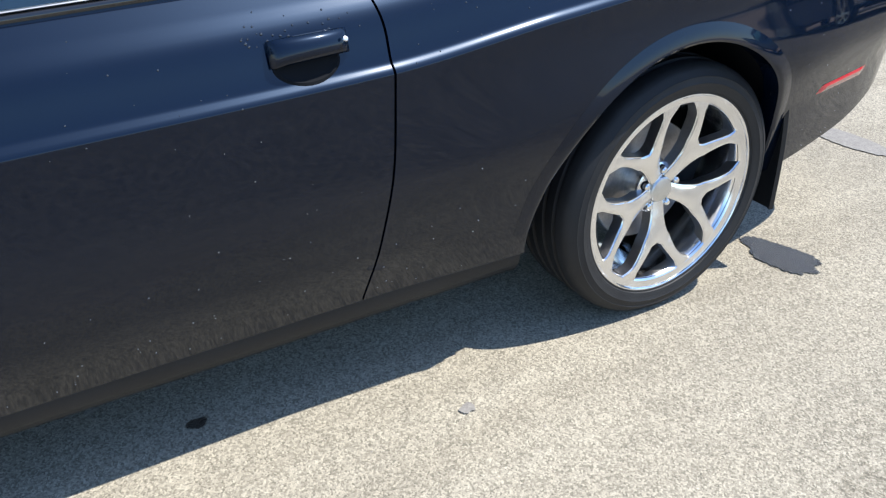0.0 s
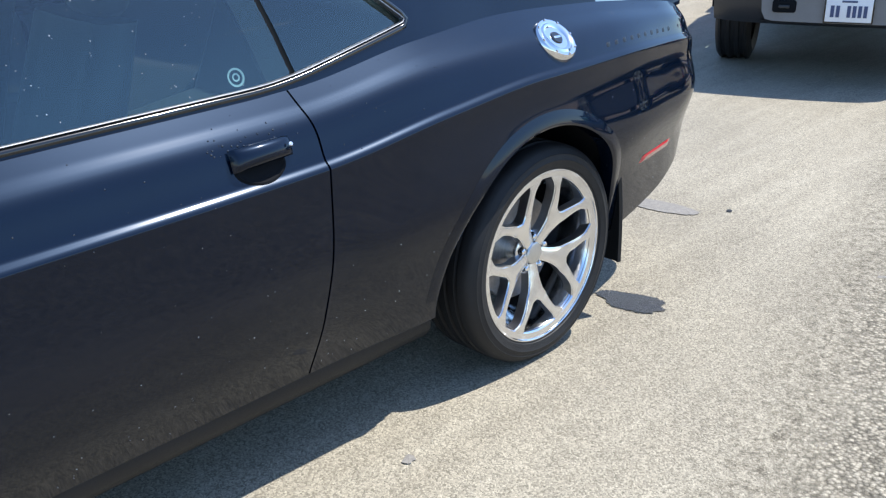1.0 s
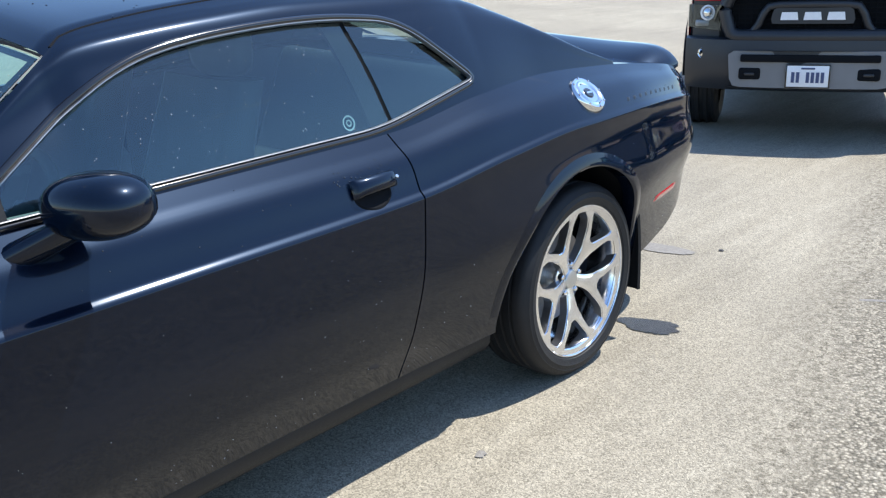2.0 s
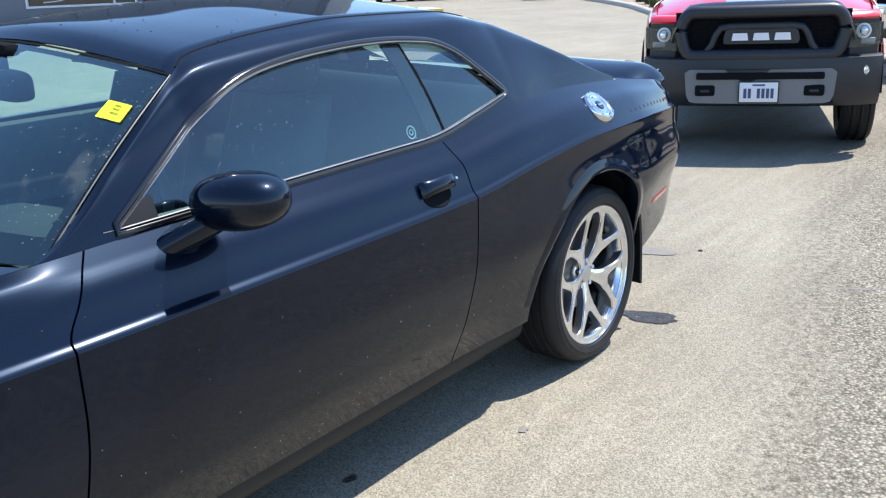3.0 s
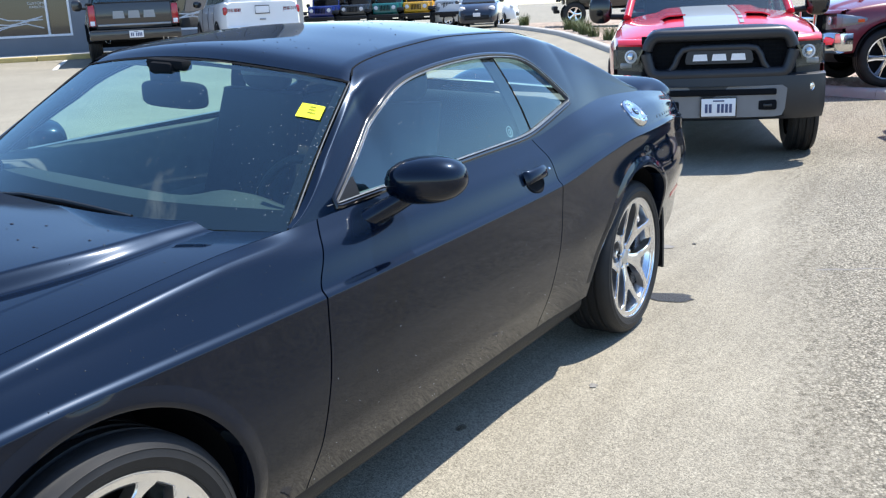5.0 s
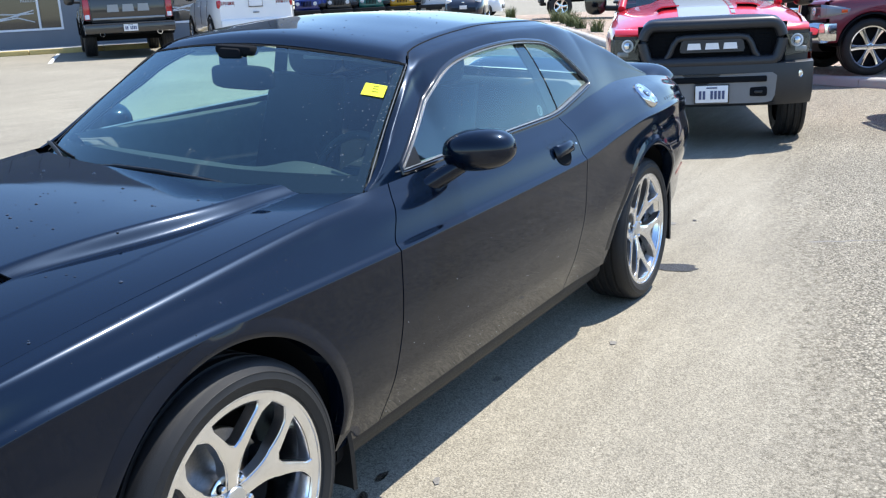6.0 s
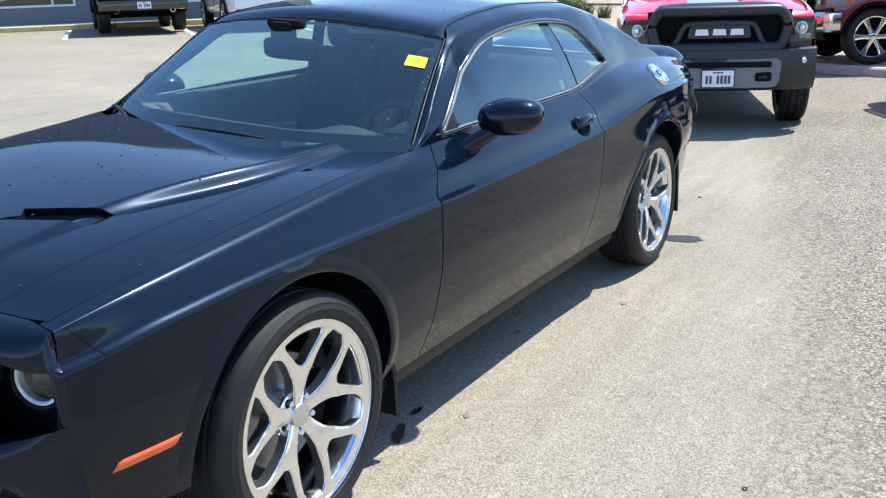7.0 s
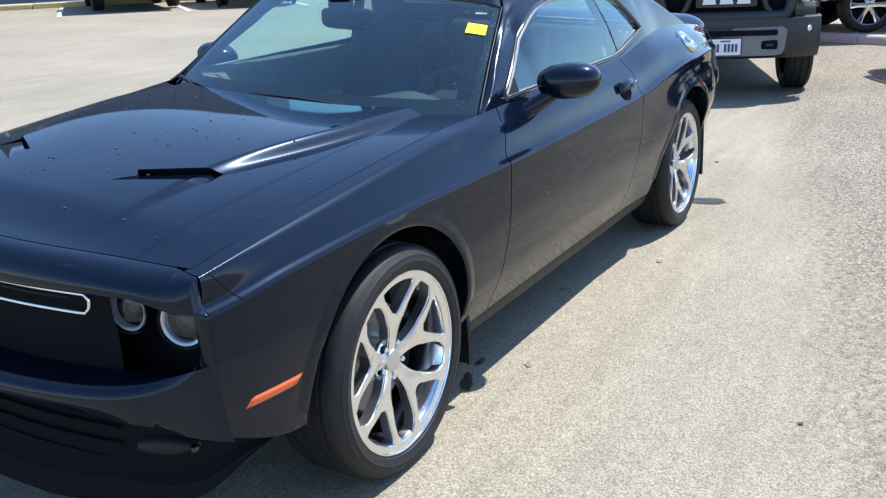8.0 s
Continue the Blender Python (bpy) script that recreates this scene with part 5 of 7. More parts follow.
    # cab
    cx = [1.72, 1.80, 2.55, 2.75, 3.55, 3.80]
    hwf = curve_fn(cx, [0.86, 0.86, 0.72, 0.70, 0.70, 0.74])
    ztf = curve_fn(cx, [1.27, 1.30, 1.86, 1.90, 1.90, 1.84])
    part("roof", grid([[(x, y, float(ztf(x)) + z0 + 0.03 * (1 - (y / 0.7) ** 2)) for y in np.linspace(-float(hwf(x)), float(hwf(x)), 20)] for x in np.linspace(2.50, 3.80, 20)]), paint, r, "", 50)
    P = [[(1.80 + u * 0.74 + 0.10 * (1 - (s * s)) * (u - 0.6), s * (0.84 - 0.13 * u), 1.28 + z0 + u * 0.585 + 0.03 * (1 - s * s) * u) for s in np.linspace(-1, 1, 20)] for u in np.linspace(0, 1, 12)]
    part("windscreen", grid(P), M_GLASS_REAR, r, "dark glossy windscreen", 0)
    part("cabin_dark", join(box(2.9, 0, 1.30 + z0, 1.7, 1.36, 0.5, 0.1), box(3.0, 0.35, 1.55 + z0, 0.25, 0.45, 0.5, 0.08), box(3.0, -0.35, 1.55 + z0, 0.25, 0.45, 0.5, 0.08)), M_INTERIOR, r)
    for s in (-1, 1):
        rails = []
        for (xa, za, ya), (xb, zb_, yb_) in ((((1.80, 1.27, 0.865)), ((2.54, 1.865, 0.715))), (((2.54, 1.865, 0.715)), ((3.60, 1.895, 0.71))), (((3.60, 1.895, 0.71)), ((3.80, 1.28, 0.89)))):
            rails.append(tube([(xa, s * ya, za + z0), ((xa + xb) / 2, s * (ya + yb_) / 2, (za + zb_) / 2 + z0), (xb, s * yb_, zb_ + z0)], 0.045, 8))
        rails.append(tube([(2.80, s * 0.875, 1.26 + z0), (2.78, s * 0.715, 1.88 + z0)], 0.04, 8))
        part("pillar", join(*rails), paint, r, "", 60)
        part("side_glass", grid([[(1.86 + 0.72 * w + u * (3.78 - 1.86 - 0.90 * w), s * (0.875 - 0.165 * w), 1.27 + z0 + 0.60 * w) for w in np.linspace(0, 1, 6)] for u in np.linspace(0, 1, 10)]), M_GLASS_REAR, r, "dark side glass", 0)
        mir = part("door_mirror", superellipsoid((2.0, s * 1.17, 1.36 + z0), 0.07, 0.13, 0.14, 0.7, 20, 12), M_GLOSSBLACK if rebel else paint, r, "", 60)
        part("mirror_arm", tube([(1.98, s * 0.90, 1.28 + z0), (2.0, s * 1.08, 1.29 + z0)], 0.03, 8), M_TRIM, mir)
    part("rear_window", grid([[(3.83 - 0.10 * u, y * (0.80 - 0.10 * u), 1.33 + z0 + 0.5 * u) for y in np.linspace(-1, 1, 8)] for u in np.linspace(0, 1, 4)]), M_GLASS_REAR, r, "", 0)
    # load bed
    part("bed", join(box(4.75, 0, 0.80 + z0, 1.90, 1.60, 0.06), box(4.75, 0.86, 1.05 + z0, 1.9, 0.10, 0.50, 0.02), box(4.75, -0.86, 1.05 + z0, 1.9, 0.10, 0.50, 0.02), box(3.86, 0, 1.05 + z0, 0.06, 1.7, 0.5, 0.02)), M_TRIM, r)
    part("bed_rail", join(box(4.75, 0.92, 1.325 + z0, 1.92, 0.14, 0.03, 0.012), box(4.75, -0.92, 1.325 + z0, 1.92, 0.14, 0.03, 0.012)), M_TRIM, r)
    if rear:
        gate = part("tailgate", grid([[(5.70 + 0.03 * math.sin(math.pi * u) - 0.02 * (y / 0.8) ** 2, y, 0.78 + z0 + 0.55 * u) for y in np.linspace(-0.80, 0.80, 20)] for u in np.linspace(0, 1, 8)]), paint, r, "tailgate with a bright lower strip", 60)
        part("gate_cap", box(5.68, 0, 1.335 + z0, 0.07, 1.62, 0.03, 0.012), M_TRIM, gate)
        part("gate_strip", box(5.722, 0, 0.85 + z0, 0.012, 1.56, 0.045, 0.005), M_BRIGHT, gate, "bright lower strip")
        letter_bars(gate, M_BRIGHT, lambda u, v, o: (5.728 + o, u, 1.07 + z0 + v), 0.95, 0.16, 0.012)
        for s in (-1, 1):
            tl = part("tail_lamp", box(5.655, s * 0.885, 1.06 + z0, 0.12, 0.15, 0.46, 0.025), M_RED_LENS, r, "tall red tail lamp with a bright rim")
            part("lamp_rim", tube([(5.72, s * 0.885 + a, 1.06 + z0 + b) for a, b in ((-0.074, -0.22), (-0.074, 0.22), (0.074, 0.22), (0.074, -0.22))], 0.007, 6, True), M_BRIGHT, tl)
            part("reversing_lens", box(5.712, s * 0.885, 0.90 + z0, 0.02, 0.10, 0.10, 0.01), M_PLATE, tl)
            part("exhaust_tip", moved(lathe([(0.045, 0.0), (0.055, -0.01), (0.058, 0.12), (0.045, 0.12), (0.043, 0.01)], "x", 20), Matrix.Translation((5.74, s * 0.62, 0.52 + z0))), M_CHROME, r, "round bright exhaust tip")
        rb = part("rear_bumper", join(box(5.78, 0.56, 0.64 + z0, 0.18, 0.84, 0.22, 0.04), box(5.78, -0.56, 0.64 + z0, 0.18, 0.84, 0.22, 0.04), box(5.76, 0, 0.60 + z0, 0.14, 0.42, 0.16, 0.03), box(5.80, 0, 0.735 + z0, 0.17, 1.90, 0.03, 0.01)), paint if not rebel else M_MATTEBLACK, r, "painted rear bumper", 40)
        plate_on(rb, Matrix.Translation((5.862, 0, 0.64 + z0)) @ TURN_180)
    if not front:
        return r
    # nose: each half-width is measured back from the middle so that it sweeps
    sw_ = lambda y: 0.10 * (abs(y) / 0.95) ** 2 + 0.10 * (abs(y) / 0.97) ** 8
    def band(rows, hw, n=40, y0=None):
        return grid([[(sw_(y) + d, y, z + z0) for z, d in rows] for y in np.linspace(-hw if y0 is None else y0, hw, n)])
    if rebel:
        bm_ = M_MATTEBLACK
        part("front_bumper", fixed(band([(0.785, 0.16), (0.79, 0.06), (0.775, 0.012), (0.70, 0.0), (0.56, 0.0), (0.46, 0.03), (0.40, 0.09), (0.39, 0.2)], 0.965, 50)), bm_, r, "satin black steel bumper", 40)
        face = prism([(p[0], p[1] + z0) for p in smooth_loop([(-0.585, 0.435, 0.06), (0.585, 0.435, 0.06), (0.61, 0.70, 0.035), (-0.61, 0.70, 0.035)], 48)], 0.0, 0.02, "x")
        face = ([(p[0] + sw_(p[1]) - 0.022 + 0.05 * max(0, (0.56 - p[2] + z0)) , p[1], p[2]) for p in face[0]], face[1])
        fp = part("bumper_face", fixed(face), M_GREY_PLASTIC, r, "grey bumper face plate", 40)
        part("bumper_slot", box(0.002, 0, 0.648 + z0, 0.05, 1.02, 0.052, 0.012), M_DARK, fp, "dark slot")
        for s in (-1, 1):
            hk = part("hook_pocket", box(0.012, s * 0.435, 0.535 + z0, 0.05, 0.165, 0.085, 0.018), M_DARK, fp, "dark tow hook pocket")
            part("tow_hook", tube([(0.03, s * 0.435 - 0.03, 0.535 + z0), (-0.018, s * 0.435 - 0.03, 0.535 + z0), (-0.018, s * 0.435 + 0.03, 0.535 + z0), (0.03, s * 0.435 + 0.03, 0.535 + z0)], 0.012, 8), M_MATTEBLACK, hk)
            part("fog_lamp", moved(lathe([(0.0, -0.006), (0.025, -0.004), (0.033, 0.004), (0.040, 0.0), (0.043, 0.015)], "x", 20), Matrix.Translation((sw_(0.82) + 0.004, s * 0.815, 0.675 + z0))), M_CHROME, r, "small round fog lamp")
        plate_on(r, Matrix.Translation((-0.030, 0, 0.525 + z0)))
        part("skid_plate", grid([[(0.06 + 0.35 * u, y, 0.43 - 0.06 * u + z0) for y in np.linspace(-0.6, 0.6, 8)] for u in (0, 0.5, 1)]), M_MATTEBLACK, r)
        # grille
        part("grille_back", band([(1.135, 0.098), (0.78, 0.115)], 0.70, 20), M_DARK, r)
        loop_o = smooth_loop([(-0.60, 0.80, 0.06), (0.60, 0.80, 0.06), (0.665, 1.00, 0.05), (0.60, 1.135, 0.07), (-0.60, 1.135, 0.07), (-0.665, 1.00, 0.05)], 90)
        gr = part("grille", tube([(sw_(p[0]) + 0.055, p[0], p[1] + z0) for p in loop_o], 0.052, 10, True), M_MATTEBLACK, r, "black grille with a broad frame and mesh", 60)
        wing = [(-0.64, 0.815), (-0.52, 0.812), (-0.44, 0.830), (-0.395, 0.885), (-0.365, 0.960), (-0.325, 1.012), (-0.25, 1.024), (0.0, 1.026)]
        wing += [(-y, z) for y, z in wing[-2::-1]]
        part("inner_frame", tube([(sw_(y) + 0.062, y, z + z0) for y, z in wing], 0.030, 10), M_MATTEBLACK, gr, "", 60)
        part("badge_panel", fixed(prism([(p[0], p[1] + z0) for p in smooth_loop([(-0.31, 0.890, 0.03), (0.31, 0.890, 0.03), (0.285, 1.005, 0.03), (-0.285, 1.005, 0.03)], 40)], 0.05, 0.10, "x")), M_MATTEBLACK, gr, "", 40)
        letter_bars(gr, M_PLATE, lambda u, v, o: (0.048 - o, u, 0.945 + z0 + v), 0.49, 0.055, 0.010)
        for k in range(9):
            zz = 0.82 + 0.035 * k
            part("mesh_wire", tube([(sw_(y) + 0.088, y, zz + z0) for y in np.linspace(-0.60, 0.60, 12)], 0.004, 5), M_DARK, gr)
        for k in range(25):
            y = -0.60 + 0.05 * k
            part("mesh_wire", tube([(sw_(y) + 0.090, y, 0.80 + z0), (sw_(y) + 0.090, y, 1.11 + z0)], 0.004, 5), M_DARK, gr)
        # bug guard along the bonnet's edge
        P = []
        for y in np.linspace(-0.74, 0.74, 60):
            t = abs(y) / 0.74
            top = 1.212 - 0.055 * t ** 4 - 0.20 * max(0.0, t - 0.80) / 0.20 * t ** 6
            hgt = 1.0 - 0.35 * t ** 8
            P.append([(sw_(y) + d, y, zz + z0) for d, zz in ((0.12, top - 0.105 * hgt), (0.050, top - 0.085 * hgt), (0.052, top - 0.035 * hgt), (0.10, top - 0.004), (0.16, top), (0.20, top - 0.025))])
        part("bonnet_deflector", fixed(grid(P)), M_GLOSSBLACK, r, "smoked black deflector along the bonnet edge", 50)
    else:
        part("front_bumper", fixed(band([(0.80, 0.16), (0.805, 0.04), (0.78, 0.0), (0.66, -0.012), (0.56, 0.0), (0.50, 0.05), (0.49, 0.16)], 0.975, 50)), M_CHROME, r, "chrome front bumper", 50)
        part("lower_valance", fixed(band([(0.52, 0.04), (0.44, 0.06), (0.38, 0.12), (0.37, 0.3)], 0.94, 30)), M_TRIM, r)
        part("grille_back", band([(1.14, 0.12), (0.80, 0.10)], 0.60, 20), M_DARK, r)
        gr = part("grille", tube([(sw_(p[0]) + 0.04, p[0], p[1] + z0) for p in smooth_loop([(-0.52, 0.82, 0.06), (0.52, 0.82, 0.06), (0.57, 1.14, 0.05), (-0.57, 1.14, 0.05)], 70)], 0.035, 8, True), M_CHROME, r, "chrome cross-bar grille", 60)
        part("grille_bar", join(tube([(0.05, 0, 0.84 + z0), (0.05, 0, 1.13 + z0)], 0.03, 8), tube([(sw_(y) + 0.05, y, 0.99 + z0) for y in np.linspace(-0.53, 0.53, 12)], 0.03, 8)), M_CHROME, gr, "", 60)
        plate_on(r, Matrix.Translation((-0.028, 0, 0.62 + z0)))
        for s in (-1, 1):
            part("bumper_return", fixed(grid([[(x, s * (float(f_half(x)) + o), z + z0) for z, o in ((0.50, -0.03), (0.54, 0.012), (0.66, 0.022), (0.78, 0.012), (0.805, -0.03))] for x in np.linspace(0.215, 0.46, 8)])), M_CHROME, r, "", 50)
            wrap = part("side_lamp", fixed(grid([[(x, s * (float(f_half(x)) + 0.012 - 0.02 * (abs(v - 0.5) > 0.45)), 0.86 + 0.20 * (1 - u * 0.55) * v + 0.05 * u + z0) for v in np.linspace(0, 1, 7)] for u, x in ((k / 9, 0.24 + 0.40 * k / 9) for k in range(10))])), M_BRIGHT, r, "bright headlamp wrapped round the wing", 50)
            part("turn_lens", box(0.56, s * (float(f_half(0.56)) + 0.012), 0.955 + z0, 0.09, 0.012, 0.05, 0.004), M_ORANGE_LENS, wrap)
    part("nose_panel", fixed(band([(1.055, 0.16), (0.78, 0.16)], 0.93, 30)), M_MATTEBLACK, r, "", 50)
    part("front_edge", fixed(band([(1.10, 0.30), (1.115, 0.22), (1.10, 0.15), (1.065, 0.125), (1.05, 0.14)], 0.925, 40)), paint, r, "", 50)
    for s in (-1, 1):
        P = []
        for u in np.linspace(0, 1, 14):
            y = 0.685 + 0.285 * u
            P.append([(sw_(y) + 0.075 + 0.03 * u, s * y, z + z0) for z in np.linspace(0.835 + 0.02 * u, 1.020, 8)])
        hl = part("headlamp", fixed(grid([[(p[0] + 0.05, p[1], p[2]) for p in row] for row in P])), M_LAMP_GREY if rebel else M_BRIGHT, r, "smoked headlamp with a ring lamp" if rebel else "clear bright headlamp", 60)
        part("lens", fixed(grid(P)), M_CLEAR, hl, "clear lens", 60)
        c = (sw_(0.80) + 0.10, s * 0.80, 0.965 + z0)
        part("ring", moved(lathe([(0.052, 0.0), (0.058, -0.010), (0.046, -0.014), (0.042, 0.0)], "x", 24), Matrix.Translation(c)), M_PLATE, hl, "pale ring", 40)
        part("projector", moved(lathe([(0.040, 0.0), (0.03, -0.012), (0.0, -0.018)], "x", 20), Matrix.Translation(c)), M_CHROME, hl, "", 60)
        part("reflector", box(sw_(0.82) + 0.135, s * 0.81, 0.885 + z0, 0.02, 0.18, 0.05, 0.010), M_BRIGHT, hl)
        part("turn_lens", box(sw_(0.93) + 0.165, s * 0.925, 0.95 + z0, 0.03, 0.05, 0.15, 0.012), M_ORANGE_LENS if not rebel else M_LAMP_BOWL, hl)
    return r


def on_lot(x, y, yaw, lift=0.0):
    return Matrix.Translation((x, y, float(ground_z(x, y)) + lift)) @ Matrix.Rotation(radians(yaw), 4, "Z")


RED_AT = Matrix.Translation((7.38, -0.055, 0.0)) @ Matrix.Rotation(radians(20), 4, "Z") @ Matrix.Diagonal((1.02, 0.975, 1.05, 1.0))
pickup("bright red lifted pickup truck with black grille and silver bonnet stripe", RED_AT, M_RAMRED, True, M_MATTEBLACK, stripe=True)
pickup("dark graphite pickup truck parked nose to the building", on_lot(16.7, 19.2, -127), M_GRAPHITE, False, M_ALLOY, front=False)
pickup("dark maroon pickup truck with chrome bumper, on the gravel", on_lot(14.05, 0.65, -60, 0.13), M_MAROON, False, M_CHROME, rear=False)
M_BLUE = mat("steel_blue_paint", (0.03, 0.05, 0.10), 0.3, coat=1.0)
pickup("steel blue pickup truck with chrome bumper on the lot", on_lot(9.65, -1.62, -60), M_BLUE, False, M_CHROME, rear=False)

# ---- far vehicles ----
def loft_body(sections, material, name, parent, label="", smooth=45):
    """sections: (x, [(half width, z), ...]) from the front to the back."""
    L = [[(x, -y, z) for y, z in pts] + [(x, y, z) for y, z in reversed(pts)] for x, pts in sections]
    v, f = grid(L)
    n = len(L[0])
    return part(name, fixed((v, f + [tuple(range(n)), tuple(range((len(L) - 1) * n, len(L) * n))])), material, parent, label, smooth)


def suv(label, at):
    r = root("suv", label, "car", at=at)
    sec = []
    for x, hw, zt in ((0.0, 0.66, 0.86), (0.12, 0.80, 0.98), (0.6, 0.88, 1.06), (1.2, 0.89, 1.12), (2.5, 0.89, 1.16), (4.0, 0.885, 1.20), (4.5, 0.86, 1.20), (4.62, 0.80, 1.16)):
        sec.append((x, [(hw - 0.10, 0.34), (hw - 0.02, 0.42), (hw, 0.70), (hw - 0.01, 0.92), (hw - 0.05, zt - 0.04), (hw - 0.14, zt)]))
    loft_body(sec, M_WHITE, "body", r, "white body")
    loft_body([(1.05, [(0.76, 1.10), (0.74, 1.12)]), (1.75, [(0.76, 1.12), (0.62, 1.56)]), (2.4, [(0.76, 1.14), (0.60, 1.66)]), (3.9, [(0.76, 1.16), (0.60, 1.66)]), (4.35, [(0.75, 1.18), (0.58, 1.60)]), (4.55, [(0.74, 1.18), (0.66, 1.30)])], M_WHITE, "cabin", r)
    for s in (-1, 1):
        for xa, xb in ((1.55, 2.45), (2.52, 3.35), (3.42, 4.15)):
            P = [[(x + 0.30 * u * (1 if xa < 2 and k < 1 else 0), s * (0.766 - 0.145 * u), 1.17 + 0.40 * u) for u in (0.02, 0.5, 0.95)] for k, x in enumerate(np.linspace(xa, xb, 4))]
            part("side_glass", grid(P), M_GLOSSBLACK, r, "", 0)
        for a in (0.85, 3.75):
            road_wheel(r, Matrix.Translation((a, s * 0.80, 0.36)) @ (Matrix.Identity(4) if s < 0 else TURN_180), 0.36, 0.235, 0.24, 6, M_ALLOY)
            part("wheel_arch", moved(lathe([(0.43, -0.02), (0.40, -0.03), (0.36, 0.0)], n=32), Matrix.Translation((a, s * 0.875, 0.37)) @ (Matrix.Identity(4) if s < 0 else TURN_180)), M_DARK, r)
        part("door_mirror", superellipsoid((1.62, s * 0.99, 1.19), 0.06, 0.10, 0.075, 0.7, 16, 10), M_GLOSSBLACK, r, "", 60)
        tl = part("tail_lamp", box(4.56, s * 0.64, 0.99, 0.12, 0.42, 0.17, 0.035), M_RED_LENS, r, "red tail lamp")
        part("lamp_band", box(4.615, s * 0.62, 0.955, 0.02, 0.30, 0.035, 0.01), M_PLATE, tl)
        for xh in (1.9, 2.95):
            part("door_handle", box(xh + 0.3, s * 0.89, 0.98, 0.16, 0.03, 0.03, 0.01), M_WHITE, r)
        for xh in (1.50, 2.48, 3.38):
            part("door_seam", tube([(xh, s * 0.893, 0.50), (xh, s * 0.893, 0.85), (xh, s * 0.85, 1.10)], 0.005, 5), M_DARK, r)
    part("rear_window", grid([[(4.565 - 0.20 * u, y * (0.64 - 0.06 * u), 1.22 + 0.34 * u) for y in np.linspace(-1, 1, 8)] for u in (0, 0.5, 1)]), M_GLOSSBLACK, r, "dark rear window", 0)
    part("rear_bumper", box(4.60, 0, 0.56, 0.16, 1.60, 0.22, 0.05), M_WHITE, r, "", 40)
    part("bumper_lower", box(4.58, 0, 0.41, 0.14, 1.5, 0.12, 0.03), M_TRIM, r)
    p = part("number_plate", box(4.635, 0, 1.00, 0.012, 0.305, 0.152, 0.003), M_PLATE, r, "white number plate")
    part("plate_frame", tube([(4.642, a, 1.0 + b) for a, b in ((-0.155, -0.08), (0.155, -0.08), (0.155, 0.08), (-0.155, 0.08))], 0.010, 6, True), M_TRIM, p)
    part("badge", box(4.63, 0, 0.80, 0.012, 0.14, 0.035, 0.006), M_BRIGHT, r)
    part("wiper", tube([(4.60, 0.05, 1.26), (4.57, 0.30, 1.30)], 0.01, 6), M_TRIM, r)
    return r


suv("white sport utility vehicle parked nose to the building", on_lot(17.9, 16.35, -126) @ Matrix.Diagonal((1.03, 1.03, 1.06, 1)))


def jeep(colour, label, at):
    m = mat(colour[0], colour[1], 0.3, coat=1.0)
    r = root("off_roader", label, "off-roader", "off-roaders in a row", at=at)
    part("tub", join(box(2.4, 0, 0.93, 3.0, 1.50, 0.62, 0.06), box(0.95, 0, 0.90, 0.9, 1.24, 0.52, 0.05)), m, r, "", 40)
    part("bonnet", join(box(0.95, 0, 1.17, 1.15, 1.22, 0.07, 0.03)), m, r, "", 40)
    fr = part("windscreen_frame", join(box(1.62, 0.66, 1.50, 0.06, 0.07, 0.62, 0.02, (0, 14, 0)), box(1.62, -0.66, 1.50, 0.06, 0.07, 0.62, 0.02, (0, 14, 0)), box(1.70, 0, 1.78, 0.08, 1.38, 0.07, 0.02)), m, r)
    part("windscreen", box(1.63, 0, 1.49, 0.02, 1.28, 0.52, 0.005, (0, 14, 0)), M_GLOSSBLACK, fr)
    part("hard_top", box(2.78, 0, 1.55, 2.2, 1.38, 0.60, 0.07), M_TRIM, r, "black top", 40)
    gr = part("grille_panel", box(0.40, 0, 0.97, 0.08, 1.22, 0.46, 0.05), m, r, "grille panel with upright slots", 40)
    for k in range(7):
        part("slot", box(0.352, -0.225 + 0.075 * k, 1.0, 0.03, 0.042, 0.26, 0.012), M_DARK, gr)
    for s in (-1, 1):
        part("headlamp", moved(lathe([(0.0, -0.02), (0.06, -0.015), (0.085, 0.0), (0.095, -0.004), (0.10, 0.01)], "x", 20), Matrix.Translation((0.355, s * 0.44, 1.02))), M_PLATE, gr, "round headlamp", 40)
        part("fender", join(box(0.72, s * 0.80, 0.97, 0.98, 0.34, 0.06, 0.025), box(0.24, s * 0.80, 0.90, 0.08, 0.34, 0.14, 0.025, (0, 25, 0))), M_TRIM, r, "black wheel-arch flare", 40)
        part("fender", box(3.35, s * 0.82, 1.0, 1.0, 0.28, 0.06, 0.025), M_TRIM, r, "black wheel-arch flare", 40)
        for a in (0.75, 3.30):
            road_wheel(r, Matrix.Translation((a, s * 0.78, 0.40)) @ (Matrix.Identity(4) if s < 0 else TURN_180), 0.40, 0.25, 0.235, 5, M_ALLOY)
        part("door_mirror", box(1.80, s * 0.98, 1.28, 0.10, 0.18, 0.18, 0.04), M_TRIM, r)
    part("front_bumper", join(box(0.10, 0, 0.62, 0.16, 1.50, 0.16, 0.04), box(0.16, 0, 0.50, 0.20, 0.8, 0.12, 0.03)), M_TRIM, r, "black bumper", 40)
    part("axle", join(box(0.75, 0, 0.40, 0.1, 1.4, 0.1, 0.02), box(3.30, 0, 0.40, 0.1, 1.4, 0.1, 0.02), box(2.0, 0, 0.58, 3.2, 1.0, 0.1)), M_DARK, r)
    return r


